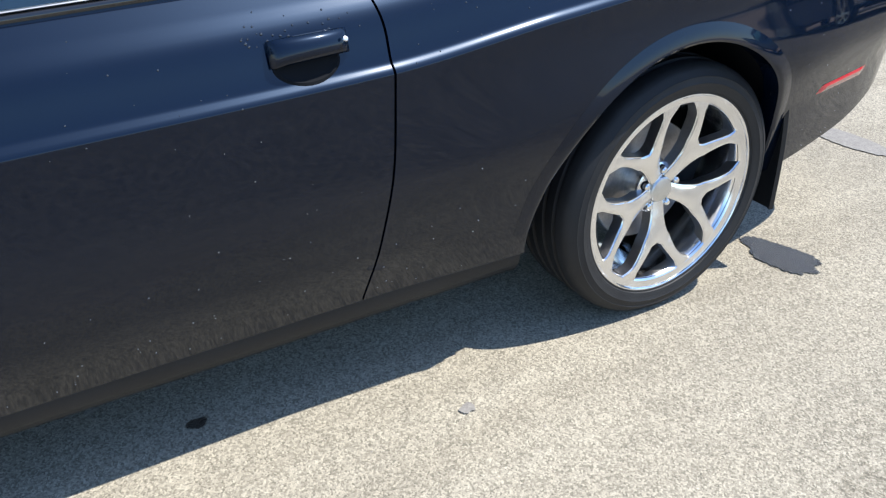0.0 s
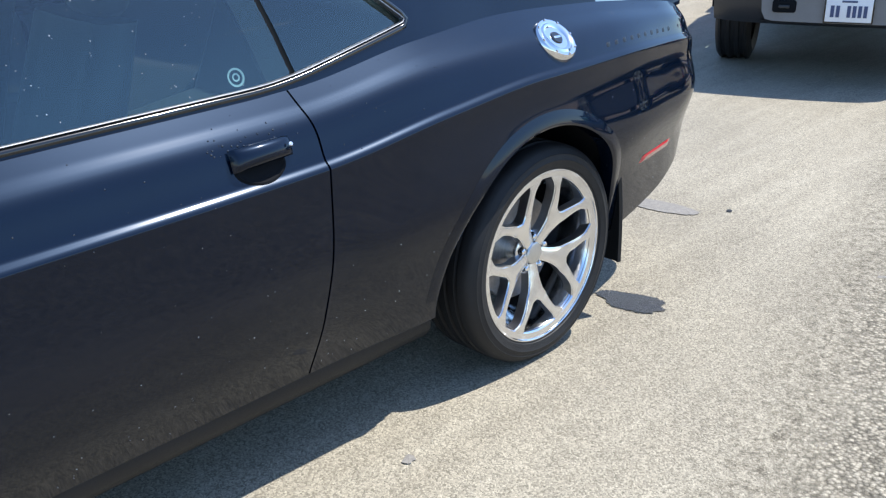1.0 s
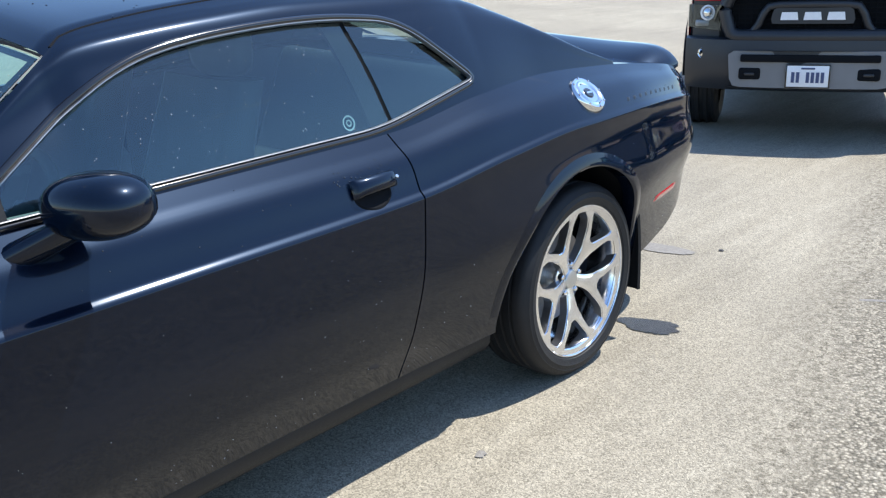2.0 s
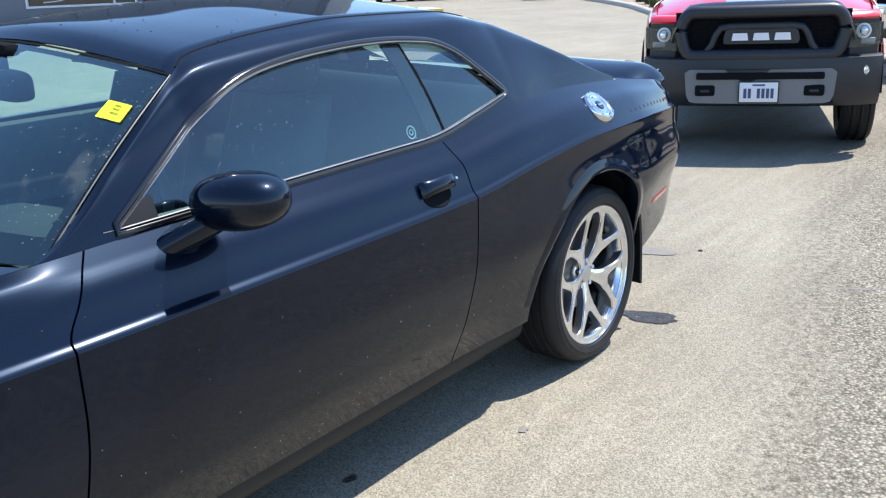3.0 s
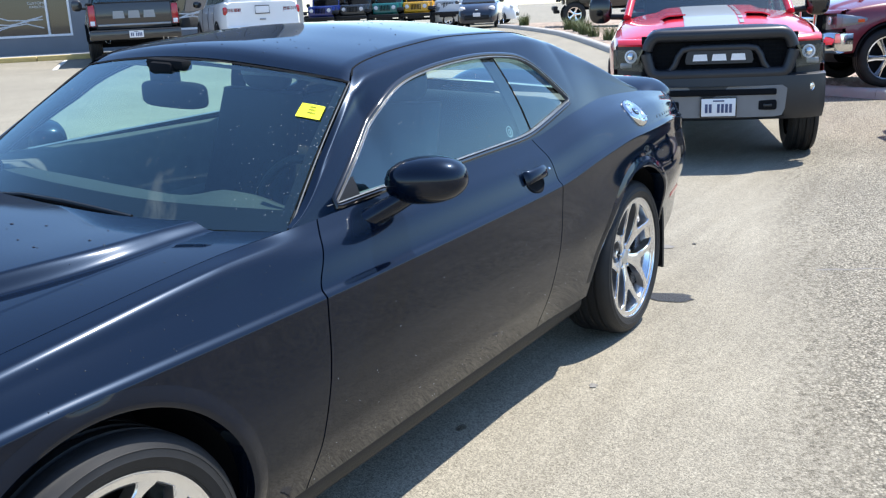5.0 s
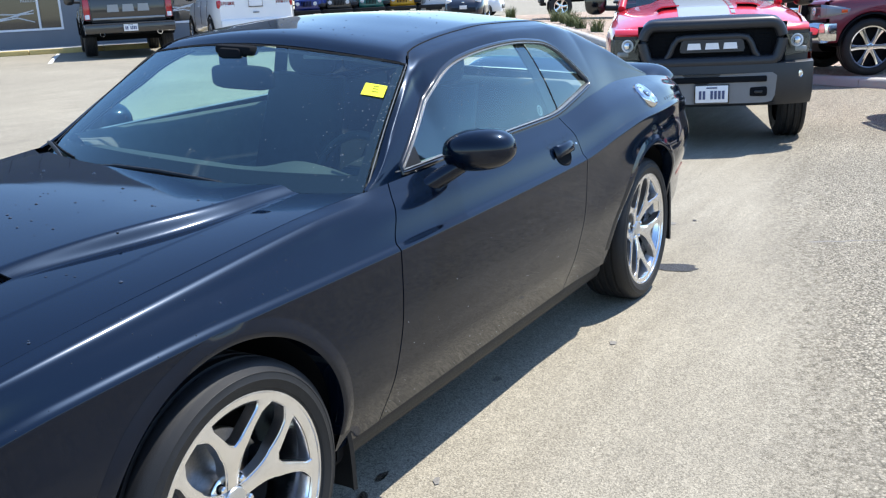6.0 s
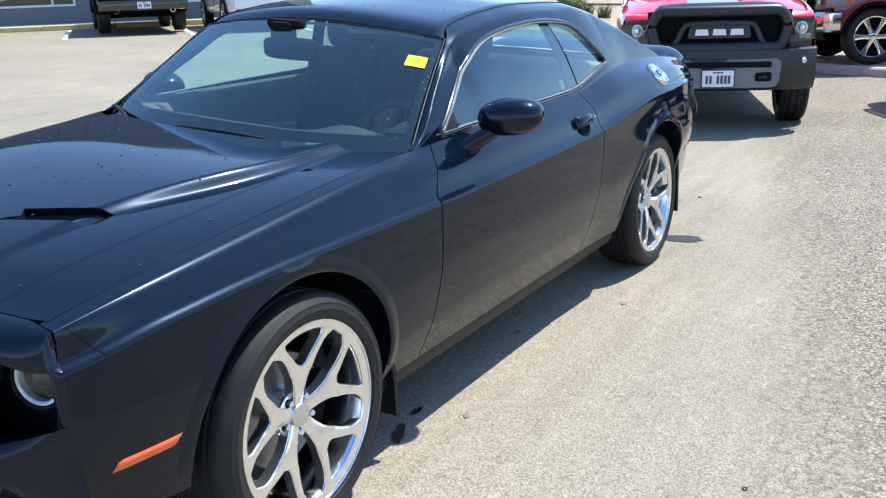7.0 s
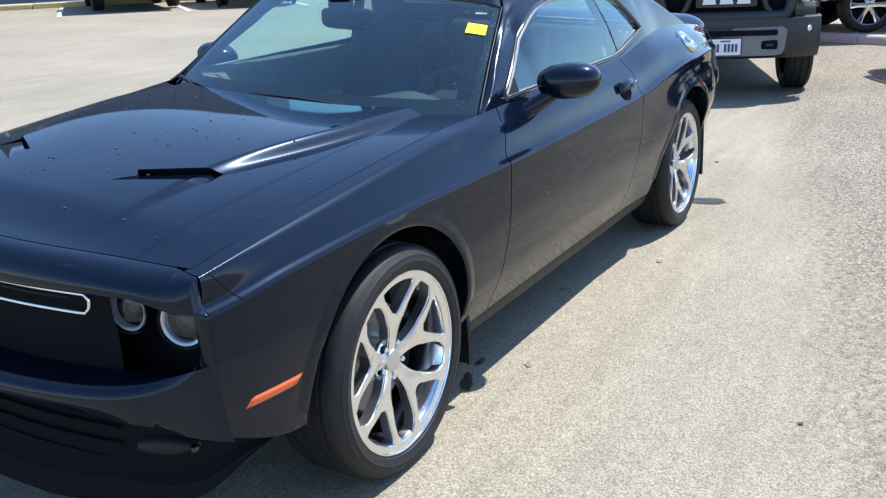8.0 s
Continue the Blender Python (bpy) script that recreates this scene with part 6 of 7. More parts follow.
for (x, y), col, lab in (((34.8, 27.1), ("navy_paint", (0.012, 0.03, 0.20)), "dark blue open off-roader in a row of others"),
                         ((35.7, 25.8), ("iron_grey_paint", (0.035, 0.042, 0.05)), "dark grey off-roader in a row of others"),
                         ((36.6, 24.5), ("teal_paint", (0.004, 0.16, 0.15)), "teal green off-roader in a row of others"),
                         ((37.4, 23.2), ("yellow_paint", (0.72, 0.38, 0.01)), "bright yellow off-roader in a row of others"),
                         ((38.3, 21.9), ("silver_paint", (0.38, 0.40, 0.42)), "silver off-roader in a row of others"),
                         ((39.1, 20.5), ("slate_paint", (0.04, 0.045, 0.055)), "slate grey off-roader in a row of others")):
    jeep(col, lab, on_lot(x, y, 24))
jeep(("jet_paint", (0.006, 0.006, 0.007)), "black off-roader standing on the gravel island", on_lot(29.9, 12.3, -62, 0.14))


def small_car(label, at, paint):
    r = root("hatchback", label, "car", at=at)
    sec = []
    for x, hw, zt in ((0.0, 0.60, 0.62), (0.10, 0.74, 0.78), (0.5, 0.82, 0.95), (1.0, 0.85, 1.06), (2.4, 0.86, 1.10), (3.7, 0.85, 1.12), (4.1, 0.76, 1.05)):
        sec.append((x, [(hw - 0.08, 0.22), (hw, 0.34), (hw, 0.62), (hw - 0.05, zt - 0.06), (hw - 0.16, zt)]))
    loft_body(sec, paint, "body", r, "", 45)
    loft_body([(0.85, [(0.72, 1.04), (0.70, 1.06)]), (1.55, [(0.74, 1.08), (0.58, 1.50)]), (2.2, [(0.74, 1.10), (0.56, 1.60)]), (3.6, [(0.74, 1.10), (0.55, 1.56)]), (4.0, [(0.70, 1.08), (0.60, 1.20)])], paint, "cabin", r, "", 45)
    part("windscreen", grid([[(0.86 + 0.70 * u, y * (0.69 - 0.12 * u), 1.075 + 0.43 * u) for y in np.linspace(-1, 1, 8)] for u in (0, 0.5, 1)]), mat("sky_glass", (0.02, 0.03, 0.04), 0.05, coat=1.0), r, "glossy windscreen", 0)
    for s in (-1, 1):
        part("headlamp", superellipsoid((0.20, s * 0.62, 0.80), 0.12, 0.13, 0.10, 0.9, 18, 10), M_PLATE, r, "pale headlamp", 60)
        part("door_mirror", superellipsoid((1.3, s * 0.95, 1.10), 0.06, 0.10, 0.07, 0.7, 14, 8), paint, r, "", 60)
        for a in (0.75, 3.3):
            road_wheel(r, Matrix.Translation((a, s * 0.76, 0.31)) @ (Matrix.Identity(4) if s < 0 else TURN_180), 0.31, 0.20, 0.20, 5, M_ALLOY)
    part("lower_grille", box(0.02, 0, 0.45, 0.10, 1.05, 0.20, 0.04), M_TRIM, r, "", 40)
    part("number_plate", box(-0.035, 0, 0.56, 0.012, 0.305, 0.152, 0.003), M_PLATE, r, "white number plate")
    part("badge", box(0.02, 0, 0.76, 0.03, 0.12, 0.05, 0.01), M_CHROME, r)
    return r


small_car("dark navy small car facing the row of trucks", on_lot(33.0, 17.2, 24), mat("midnight_paint", (0.008, 0.011, 0.022), 0.3, coat=1.0))
small_car("white car parked beyond the island", on_lot(40.5, 19.2, 110), M_WHITE)

# ---- building ----
WALL_D = Vector((0.777, -0.63, 0)).normalized()
WALL_N = Vector((-0.63, -0.777, 0)).normalized()
WZ = float(ground_z(18.0, 18.5)) + 0.13
bm4 = Matrix.Translation((21.5, 16.8, WZ)) @ Matrix(((-WALL_D.x, WALL_N.x * -1, 0, 0), (-WALL_D.y, WALL_N.y * -1, 0, 0), (0, 0, 1, 0), (0, 0, 0, 1)))
# local axes of the building: x along the wall away from its near end, y into the building, z up
M_WALL = mat("grey_panel_wall", (0.15, 0.165, 0.185), 0.6, vary=0.10, scale=2.0, bump=0.2, bump_scale=120)
M_PIER = mat("pale_block_pier", (0.36, 0.36, 0.35), 0.8, vary=0.12, scale=5, bump=0.4, bump_scale=150)
M_PANE = mat("shop_glass", (0.010, 0.014, 0.016), 0.04, coat=1.0)
M_FRAME = mat("white_frame", (0.72, 0.73, 0.74), 0.4)
house_ = root("showroom", "long grey showroom building with white-framed windows", "building", at=bm4)
H = 7.6


def lettering(word, size, m, parent):
    """A printed word as a thin mesh, reading from the lot side."""
    cu = bpy.data.curves.new("lettering", "FONT")
    cu.body, cu.size, cu.align_x, cu.extrude = word, size, "CENTER", 0.002
    tmp = new("lettering", cu)
    me = bpy.data.meshes.new_from_object(tmp)
    bpy.data.objects.remove(tmp)
    bpy.data.curves.remove(cu)
    # the wall's x axis runs to the reader's left
    me.transform(m @ Matrix(((-1, 0, 0, 0), (0, 0, -1, 0), (0, 1, 0, 0), (0, 0, 0, 1))))
    me.materials.append(bpy.data.materials["window_print"] if "window_print" in bpy.data.materials else mat("window_print", (0.5, 0.52, 0.54), 0.6))
    ob = new("lettering", me)
    ob.parent = parent
    return tagged(ob, "pale printed window lettering")


WIN = [(x0, x0 + 3.0) for x0 in (2.05, 6.65, 11.25, 15.85, 20.45)]
edges = [0.70] + [e for w in WIN for e in w] + [25.0]
for a, b in zip(edges[0::2], edges[1::2]):
    part("wall", box((a + b) / 2, 0.15, H / 2, b - a, 0.30, H), M_WALL, house_, "dark grey wall panels")
for a, b in WIN:
    part("wall", box((a + b) / 2, 0.15, 0.24, b - a, 0.30, 0.48), M_WALL, house_)
    part("wall", box((a + b) / 2, 0.15, (3.0 + H) / 2, b - a, 0.30, H - 3.0), M_WALL, house_)
    w = part("window", box((a + b) / 2, 0.16, 1.74, b - a, 0.02, 2.52), M_PANE, house_, "dark showroom window")
    for xx in (a + 0.03, a + 0.62, b - 0.03):
        part("window_frame", box(xx, 0.08, 1.74, 0.06, 0.18, 2.52, 0.008), M_FRAME, w)
    for zz in (0.51, 2.97):
        part("window_frame", box((a + b) / 2, 0.075, zz, b - a - 0.002, 0.19, 0.06, 0.008), M_FRAME, w)
    if a == WIN[1][0]:
        for k, word in enumerate(("CUSTOMER", "PARKING")):
            lettering(word, 0.105, Matrix.Translation((a + 0.84, 0.140, 1.38 - 0.105 * k)), w)
    for k in range(5):
        part("print_bar", box(b - 0.55 - 0.25 * (k % 3), 0.146, 1.18 + 0.12 * (k // 3), 0.20, 0.006, 0.06), mat("window_print", (0.5, 0.52, 0.54), 0.6) if "window_print" not in bpy.data.materials else bpy.data.materials["window_print"], w)
    rng = random.Random(int(a * 10))
    for k in range(4):
        pts = [(a + 0.75 + 0.45 * j, 0.146, 0.72 + 0.10 * k + 0.12 * math.sin(j * 1.3 + k) + 0.05 * rng.random()) for j in range(5)]
        part("print_line", tube(pts, 0.016, 5, flat=0.3), bpy.data.materials["window_print"], w)
for k in range(26):
    part("panel_joint", box(0.95 + k * 0.96, -0.003, 4.75, 0.012, 0.012, 3.4), M_DARK, house_)
part("pier", box(0.35, 0.10, H / 2, 0.72, 0.75, H, 0.02), M_PIER, house_, "pale block pier at the building's end")
part("side_wall", box(0.20, 6.5, H / 2, 0.3, 12, H), M_WALL, house_)
part("roof_slab", box(12.6, 6.3, H + 0.06, 25, 12.8, 0.12), M_WALL, house_)
part("back_room", box(12.6, 2.2, H / 2 - 0.01, 24.4, 0.1, H - 0.05), M_DARK, house_)
M_CONC = mat("pale_concrete", (0.42, 0.41, 0.385), 0.85, vary=0.12, scale=4, bump=0.4, bump_scale=180)
walkway = root("pavement", "pale concrete walk with a yellow kerb face along the building", "pavement", kind="structure", at=bm4)
M_KERBY = mat("faded_yellow_kerb", (0.52, 0.40, 0.16), 0.8, vary=0.25, scale=8)
for k in range(14):
    part("slab", box(-1.0 + 1.9 * k, -0.92, -0.06, 1.885, 1.82, 0.13, 0.008), M_CONC, walkway)
    part("kerb_stone", box(-1.0 + 1.9 * k, -1.92, -0.075, 1.885, 0.165, 0.16, 0.02), M_KERBY, walkway)
for k in range(7):
    x = 1.3 + 2.75 * k
    P = []
    for d in np.linspace(2.4, 7.6, 14):
        p0, p1 = bm4 @ Vector((x - 0.05, -d, 0)), bm4 @ Vector((x + 0.05, -d, 0))
        P.append([(q.x, q.y, float(ground_z(q.x, q.y)) + 0.010) for q in (p0, p1)])
    ln = part("parking_line", grid(P), mat("line_paint", (0.68, 0.67, 0.62), 0.7, vary=0.3, scale=14) if k == 0 else bpy.data.materials["line_paint"], None, "", 60)
    tagged(ln, "worn white painted parking line on the asphalt", "line", "parking lines", "structure")

# ---- island with kerb, gravel and plants ----
EDGE = [(33.6, 16.6), (32.4, 15.4), (26.2, 10.3), (20.0, 5.9), (16.2, 2.6), (14.3, 1.0), (13.6, -0.05), (13.1, -1.0), (12.4, -3.0), (11.6, -7.5), (11.4, -14.0)]
def edge_pts(n=140):
    seg = [math.dist(a, b) for a, b in zip(EDGE, EDGE[1:])]
    out = []
    tot = sum(seg)
    for i in range(n):
        d = tot * i / (n - 1)
        k = 0
        while d > seg[k] and k < len(seg) - 1:
            d -= seg[k]
            k += 1
        t = min(1, d / seg[k])
        out.append(Vector((EDGE[k][0] + t * (EDGE[k + 1][0] - EDGE[k][0]), EDGE[k][1] + t * (EDGE[k + 1][1] - EDGE[k][1]))))
    for _ in range(4):
        out = [out[0]] + [(out[i - 1] + 2 * out[i] + out[i + 1]) / 4 for i in range(1, n - 1)] + [out[-1]]
    return out


E_ = edge_pts()
kerb_root = root("kerb", "rounded pale concrete kerb round the gravel island", "kerb", kind="structure")
for k in range(0, len(E_) - 2, 4):
    P = []
    for i in range(k, min(k + 4, len(E_) - 1) + 1):
        a, b = E_[max(0, i - 1)], E_[min(len(E_) - 1, i + 1)]
        t = (b - a).normalized()
        n_ = Vector((-t.y, t.x))
        p = E_[i]
        if i == k:
            p = p + t * 0.006
        g = float(ground_z(p.x, p.y))
        P.append([(p.x + n_.x * o, p.y + n_.y * o, g + h) for o, h in ((0.0, -0.05), (0.005, 0.085), (0.03, 0.125), (0.07, 0.138), (0.15, 0.138), (0.16, 0.10))])
    part("kerb_stone", fixed(grid(P)), M_CONC, kerb_root, "", 50)
M_GRAVEL = mat("tan_gravel", (0.34, 0.26, 0.20), 0.95, vary=0.45, scale=3, bump=1.0, bump_scale=35)
P = []
for p, q in zip(E_, E_[1:] + E_[-1:]):
    t = (q - p) if (q - p).length > 1e-6 else (E_[-1] - E_[-2])
    t.normalize()
    n_ = Vector((-t.y, t.x))
    row = []
    for d in (0.14, 0.5, 1.2, 2.5, 4.5, 8.0, 14.0):
        x, y = p.x + n_.x * d, p.y + n_.y * d
        x, y = p.x + (0.5 * n_.x + 0.5) * d if d > 1 else x, p.y + (0.5 * n_.y - 0.35) * d if d > 1 else y
        row.append((x, y, float(ground_z(x, y)) + 0.118 + 0.02 * math.sin(3 * x + 2 * y)))
    P.append(row)
island = part("gravel_bed", grid(P), M_GRAVEL, None, "", 60)
tagged(island, "tan gravel and bark surface of the planted island", "gravel", kind="structure")
rng = random.Random(5)
V, F = [], []
for i in range(2600):
    k = rng.randrange(70, 125) if i < 1700 else rng.randrange(5, 70)
    p, q = E_[k], E_[k + 1]
    t = (q - p).normalized()
    n_ = Vector((-t.y, t.x))
    d = 0.2 + 1.6 * rng.random() ** 1.5
    c = p + n_ * d + t * rng.random() * 0.3
    g = float(ground_z(c.x, c.y)) + 0.125
    s = rng.uniform(0.012, 0.035)
    o = len(V)
    a0 = rng.random() * 6.28
    for j in range(5):
        a = a0 + j * 1.2566
        V.append((c.x + s * math.cos(a) * rng.uniform(0.7, 1.1), c.y + s * math.sin(a) * rng.uniform(0.7, 1.1), g - 0.004))
    V.append((c.x, c.y, g + s * 0.75))
    F += [(o + j, o + (j + 1) % 5, o + 5) for j in range(5)]
stones = part("gravel_stones", (V, F), mat("gravel_stone", (0.40, 0.33, 0.27), 0.9, vary=0.4, scale=60), None, "", 0)
tagged(stones, "loose tan and grey gravel stones", "gravel", kind="stuff")

M_LEAF = mat("dry_green_leaf", (0.085, 0.11, 0.035), 0.7, vary=0.4, scale=9)


def grass_clump(x, y, size, seed):
    rg = random.Random(seed)
    V, F = [], []
    g = float(ground_z(x, y)) + 0.11
    for i in range(130):
        a, lean, h = rg.random() * 6.28, rg.uniform(0.15, 0.9), size * rg.uniform(0.55, 1.0)
        bx, by = size * 0.35 * rg.random() * math.cos(a * 3), size * 0.35 * rg.random() * math.sin(a * 3)
        w = 0.012
        o = len(V)
        for t in (0, 0.4, 0.75, 1.0):
            rr = lean * h * t * t
            cx, cy = x + bx + rr * math.cos(a), y + by + rr * math.sin(a)
            ww = w * (1 - t * 0.9)
            V += [(cx - ww * math.sin(a), cy + ww * math.cos(a), g + h * t * (1 - 0.25 * lean * t)), (cx + ww * math.sin(a), cy - ww * math.cos(a), g + h * t * (1 - 0.25 * lean * t))]
        F += [(o + 2 * j, o + 2 * j + 1, o + 2 * j + 3, o + 2 * j + 2) for j in range(3)]
    ob = part("ornamental_grass", (V, F), M_LEAF, None, "", 0)
    tagged(ob, "low clump of dry green ornamental grass on the island", "plant", "island plants")


for i, (x, y, s) in enumerate(((31.8, 14.4, 0.55), (31.2, 14.1, 0.5), (27.6, 10.6, 0.55), (26.8, 9.9, 0.6), (26.0, 9.4, 0.5), (25.2, 9.0, 0.6), (24.2, 8.3, 0.5), (23.0, 7.3, 0.55))):
    grass_clump(x, y, s, 40 + i)

# ---- ground ----
def asphalt():
    m = bpy.data.materials.new("worn_asphalt")
    m.use_nodes = True
    n, l = m.node_tree.nodes, m.node_tree.links
    b = n["Principled BSDF"]
    b.inputs["Roughness"].default_value = 0.85
    b.inputs["Specular IOR Level"].default_value = 0.35
    tc = n.new("ShaderNodeTexCoord")
    def noise_(scale, detail=4, rough=0.6):
        t = n.new("ShaderNodeTexNoise")
        t.inputs["Scale"].default_value, t.inputs["Detail"].default_value, t.inputs["Roughness"].default_value = scale, detail, rough
        l.new(tc.outputs["Object"], t.inputs["Vector"])
        return t.outputs["Fac"]
    def ramp_(src, p0, c0, p1, c1):
        r = n.new("ShaderNodeValToRGB")
        e = r.color_ramp.elements
        e[0].position, e[0].color, e[1].position, e[1].color = p0, (*c0, 1), p1, (*c1, 1)
        l.new(src, r.inputs["Fac"])
        return r.outputs["Color"]
    def mul(a, c, f=1.0):
        x = n.new("ShaderNodeMixRGB")
        x.blend_type = "MULTIPLY"
        x.inputs[0].default_value = f
        l.new(a, x.inputs[1])
        l.new(c, x.inputs[2])
        return x.outputs[0]
    def math_(op, a, b_=None, c=None):
        x = n.new("ShaderNodeMath")
        x.operation = op
        for i, v in enumerate((a, b_, c)):
            if v is None:
                continue
            if isinstance(v, (int, float)):
                x.inputs[i].default_value = v
            else:
                l.new(v, x.inputs[i])
        return x.outputs[0]
    def mix(f, a, c):
        x = n.new("ShaderNodeMixRGB")
        l.new(f, x.inputs[0])
        l.new(a, x.inputs[1])
        l.new(c, x.inputs[2])
        return x.outputs[0]
    def cells(scale):
        v = n.new("ShaderNodeTexVoronoi")
        v.inputs["Scale"].default_value = scale
        l.new(tc.outputs["Object"], v.inputs["Vector"])
        return v
    # a rougher, more worn course lies beyond an old paving joint that runs along the row
    sep = n.new("ShaderNodeSeparateXYZ")
    l.new(tc.outputs["Object"], sep.inputs[0])
    side = math_("SUBTRACT", math_("MULTIPLY_ADD", sep.outputs["X"], 0.225, -2.40), sep.outputs["Y"])
    wob = math_("MULTIPLY_ADD", noise_(2.2, 7, 0.75), 0.7, -0.35)
    coarse_f = n.new("ShaderNodeMapRange")
    coarse_f.interpolation_type = "SMOOTHSTEP"
    coarse_f.inputs["From Min"].default_value, coarse_f.inputs["From Max"].default_value = -0.16, 0.30
    l.new(math_("ADD", side, wob), coarse_f.inputs["Value"])
    rough_f = coarse_f.outputs[0]
    small, large = cells(210), cells(82)
    fine = ramp_(small.outputs["Color"], 0.05, (0.140, 0.128, 0.104), 0.95, (0.430, 0.395, 0.325))
    coarse = ramp_(large.outputs["Color"], 0.05, (0.170, 0.156, 0.128), 0.95, (0.56, 0.512, 0.425))
    gaps = ramp_(large.outputs["Distance"], 0.30, (1.08, 1.08, 1.08), 0.72, (0.42, 0.41, 0.39))
    coarse = mul(coarse, gaps)
    grit = ramp_(noise_(520, 2), 0.36, (0.72, 0.72, 0.71), 0.64, (1.16, 1.16, 1.15))
    patch = ramp_(noise_(0.55, 7, 0.62), 0.34, (0.87, 0.865, 0.86), 0.66, (1.08, 1.075, 1.06))
    streak_map = n.new("ShaderNodeMapping")
    streak_map.inputs["Scale"].default_value = (0.5, 5.0, 1.0)
    streak_map.inputs["Rotation"].default_value = (0, 0, -0.22)
    l.new(tc.outputs["Object"], streak_map.inputs["Vector"])
    st = n.new("ShaderNodeTexNoise")
    st.inputs["Scale"].default_value, st.inputs["Detail"].default_value, st.inputs["Roughness"].default_value = 1.3, 8, 0.7
    l.new(streak_map.outputs["Vector"], st.inputs["Vector"])
    streaks = ramp_(st.outputs["Fac"], 0.36, (0.88, 0.87, 0.85), 0.62, (1.04, 1.04, 1.03))
    wide = ramp_(noise_(11, 6, 0.75), 0.32, (0.92, 0.92, 0.915), 0.68, (1.04, 1.04, 1.03))
    # dark ravelled spots along the joint, pale scuffs
    band = n.new("ShaderNodeMapRange")
    band.inputs["From Min"].default_value, band.inputs["From Max"].default_value = 0.30, 0.02
    l.new(math_("ABSOLUTE", side), band.inputs["Value"])
    spots = n.new("ShaderNodeMapRange")
    spots.inputs["From Min"].default_value, spots.inputs["From Max"].default_value = 0.47, 0.60
    l.new(noise_(26.0, 8, 0.85), spots.inputs["Value"])
    worn = math_("MULTIPLY", band.outputs[0], spots.outputs[0])
    c = mix(rough_f, fine, coarse)
    c = mul(mul(mul(mul(c, grit), patch), streaks), wide)
    dark = n.new("ShaderNodeMixRGB")
    dark.blend_type = "MULTIPLY"
    dark.inputs[2].default_value = (0.40, 0.385, 0.36, 1)
    l.new(worn, dark.inputs[0])
    l.new(c, dark.inputs[1])
    l.new(dark.outputs[0], b.inputs["Base Color"])
    bp = n.new("ShaderNodeBump")
    bp.inputs["Distance"].default_value = 0.005
    l.new(math_("MULTIPLY_ADD", rough_f, 0.65, 0.34), bp.inputs["Strength"])
    hsel = math_("ADD", math_("MULTIPLY", rough_f, math_("MULTIPLY", large.outputs["Distance"], -1.3)), math_("MULTIPLY", small.outputs["Distance"], -0.6))
    l.new(math_("ADD", hsel, math_("MULTIPLY", noise_(320, 3), 0.7)), bp.inputs["Height"])
    l.new(bp.outputs["Normal"], b.inputs["Normal"])
    return m


M_ASPHALT = asphalt()


def axis(near, step, far):
    a = [-near + step * i for i in range(int(2 * near / step) + 1)]
    s, x, out = step, near, []
    while x < far:
        s *= 1.28
        x += s
        out.append(x)
    return [-v for v in reversed(out)] + a + out


gx, gy = axis(12, 0.5, 1500), axis(12, 0.5, 1500)
P = [[(x + 4, y, float(ground_z(x + 4, y))) for y in gy] for x in gx]
ground = part("ground", grid(P), M_ASPHALT, None, "", 60)
tagged(ground, "sunlit pale worn asphalt of a car lot", "ground", kind="structure")

# ---- marks and wet on the asphalt ----
M_WET = mat("wet_asphalt", (0.022, 0.019, 0.017), 0.30, spec=0.5, vary=0.7, scale=60, bump=0.9, bump_scale=220)
M_STAIN = mat("damp_asphalt", (0.19, 0.18, 0.165), 0.85, vary=0.35, scale=60, bump=0.5, bump_scale=200)


def blot(name, cx, cy, rx, ry, turn, material, label, seed, h=0.004, n=56, rough_edge=0.22):
    """A flat patch with an uneven edge."""
    rg = random.Random(seed)
    ph = [rg.random() * 6.28 for _ in range(6)]
    ring = []
    for i in range(n):
        a = 2 * math.pi * i / n
        r = 1 + rough_edge * sum(math.sin((k + 2) * a + ph[k]) / (k + 1.6) for k in range(6))
        r *= 1 + 0.5 * rough_edge * (rg.random() - 0.5)
        x, y = rx * r * math.cos(a), ry * r * math.sin(a)
        c, s = math.cos(turn), math.sin(turn)
        ring.append((cx + x * c - y * s, cy + x * s + y * c))
    V = [(x, y, float(ground_z(x, y)) + h) for x, y in ring] + [(cx, cy, float(ground_z(cx, cy)) + h + 0.0005)]
    ob = part(name, (V, [(i, (i + 1) % n, n) for i in range(n)]), material, None, "", 60)
    tagged(ob, label, "puddle" if material is M_WET else "stain", kind="structure")


blot("puddle", 3.485, -0.915, 0.062, 0.150, radians(8), M_WET, "small dark wet patch beside the rear wheel", 3, n=110, rough_edge=0.24)
blot("stain", 4.45, -0.44, 0.075, 0.165, radians(6), M_STAIN, "faint damp stain behind the car", 6, rough_edge=0.16)
blot("stain", 4.60, -0.71, 0.016, 0.014, 0, M_WET, "small dark grit spot", 15)
blot("stain", 1.66, -0.735, 0.022, 0.020, 0, M_WET, "small oily spot under the sill", 8)
# these two dark blots paint a bump of the car's shadow together with drips
blot("puddle", 0.60, -0.80, 0.075, 0.022, radians(30), M_WET, "wet drip mark and painted shadow bump behind the front wheel", 9)
blot("puddle", 0.78, -0.76, 0.035, 0.014, radians(10), M_WET, "wet drip mark and painted shadow bump behind the front wheel", 10)
blot("stain", 0.835, -0.94, 0.022, 0.012, radians(40), M_STAIN, "small dark grit spot", 12)
blot("stain", 0.80, -1.95, 0.010, 0.010, 0, M_WET, "small dark grit spot", 13)
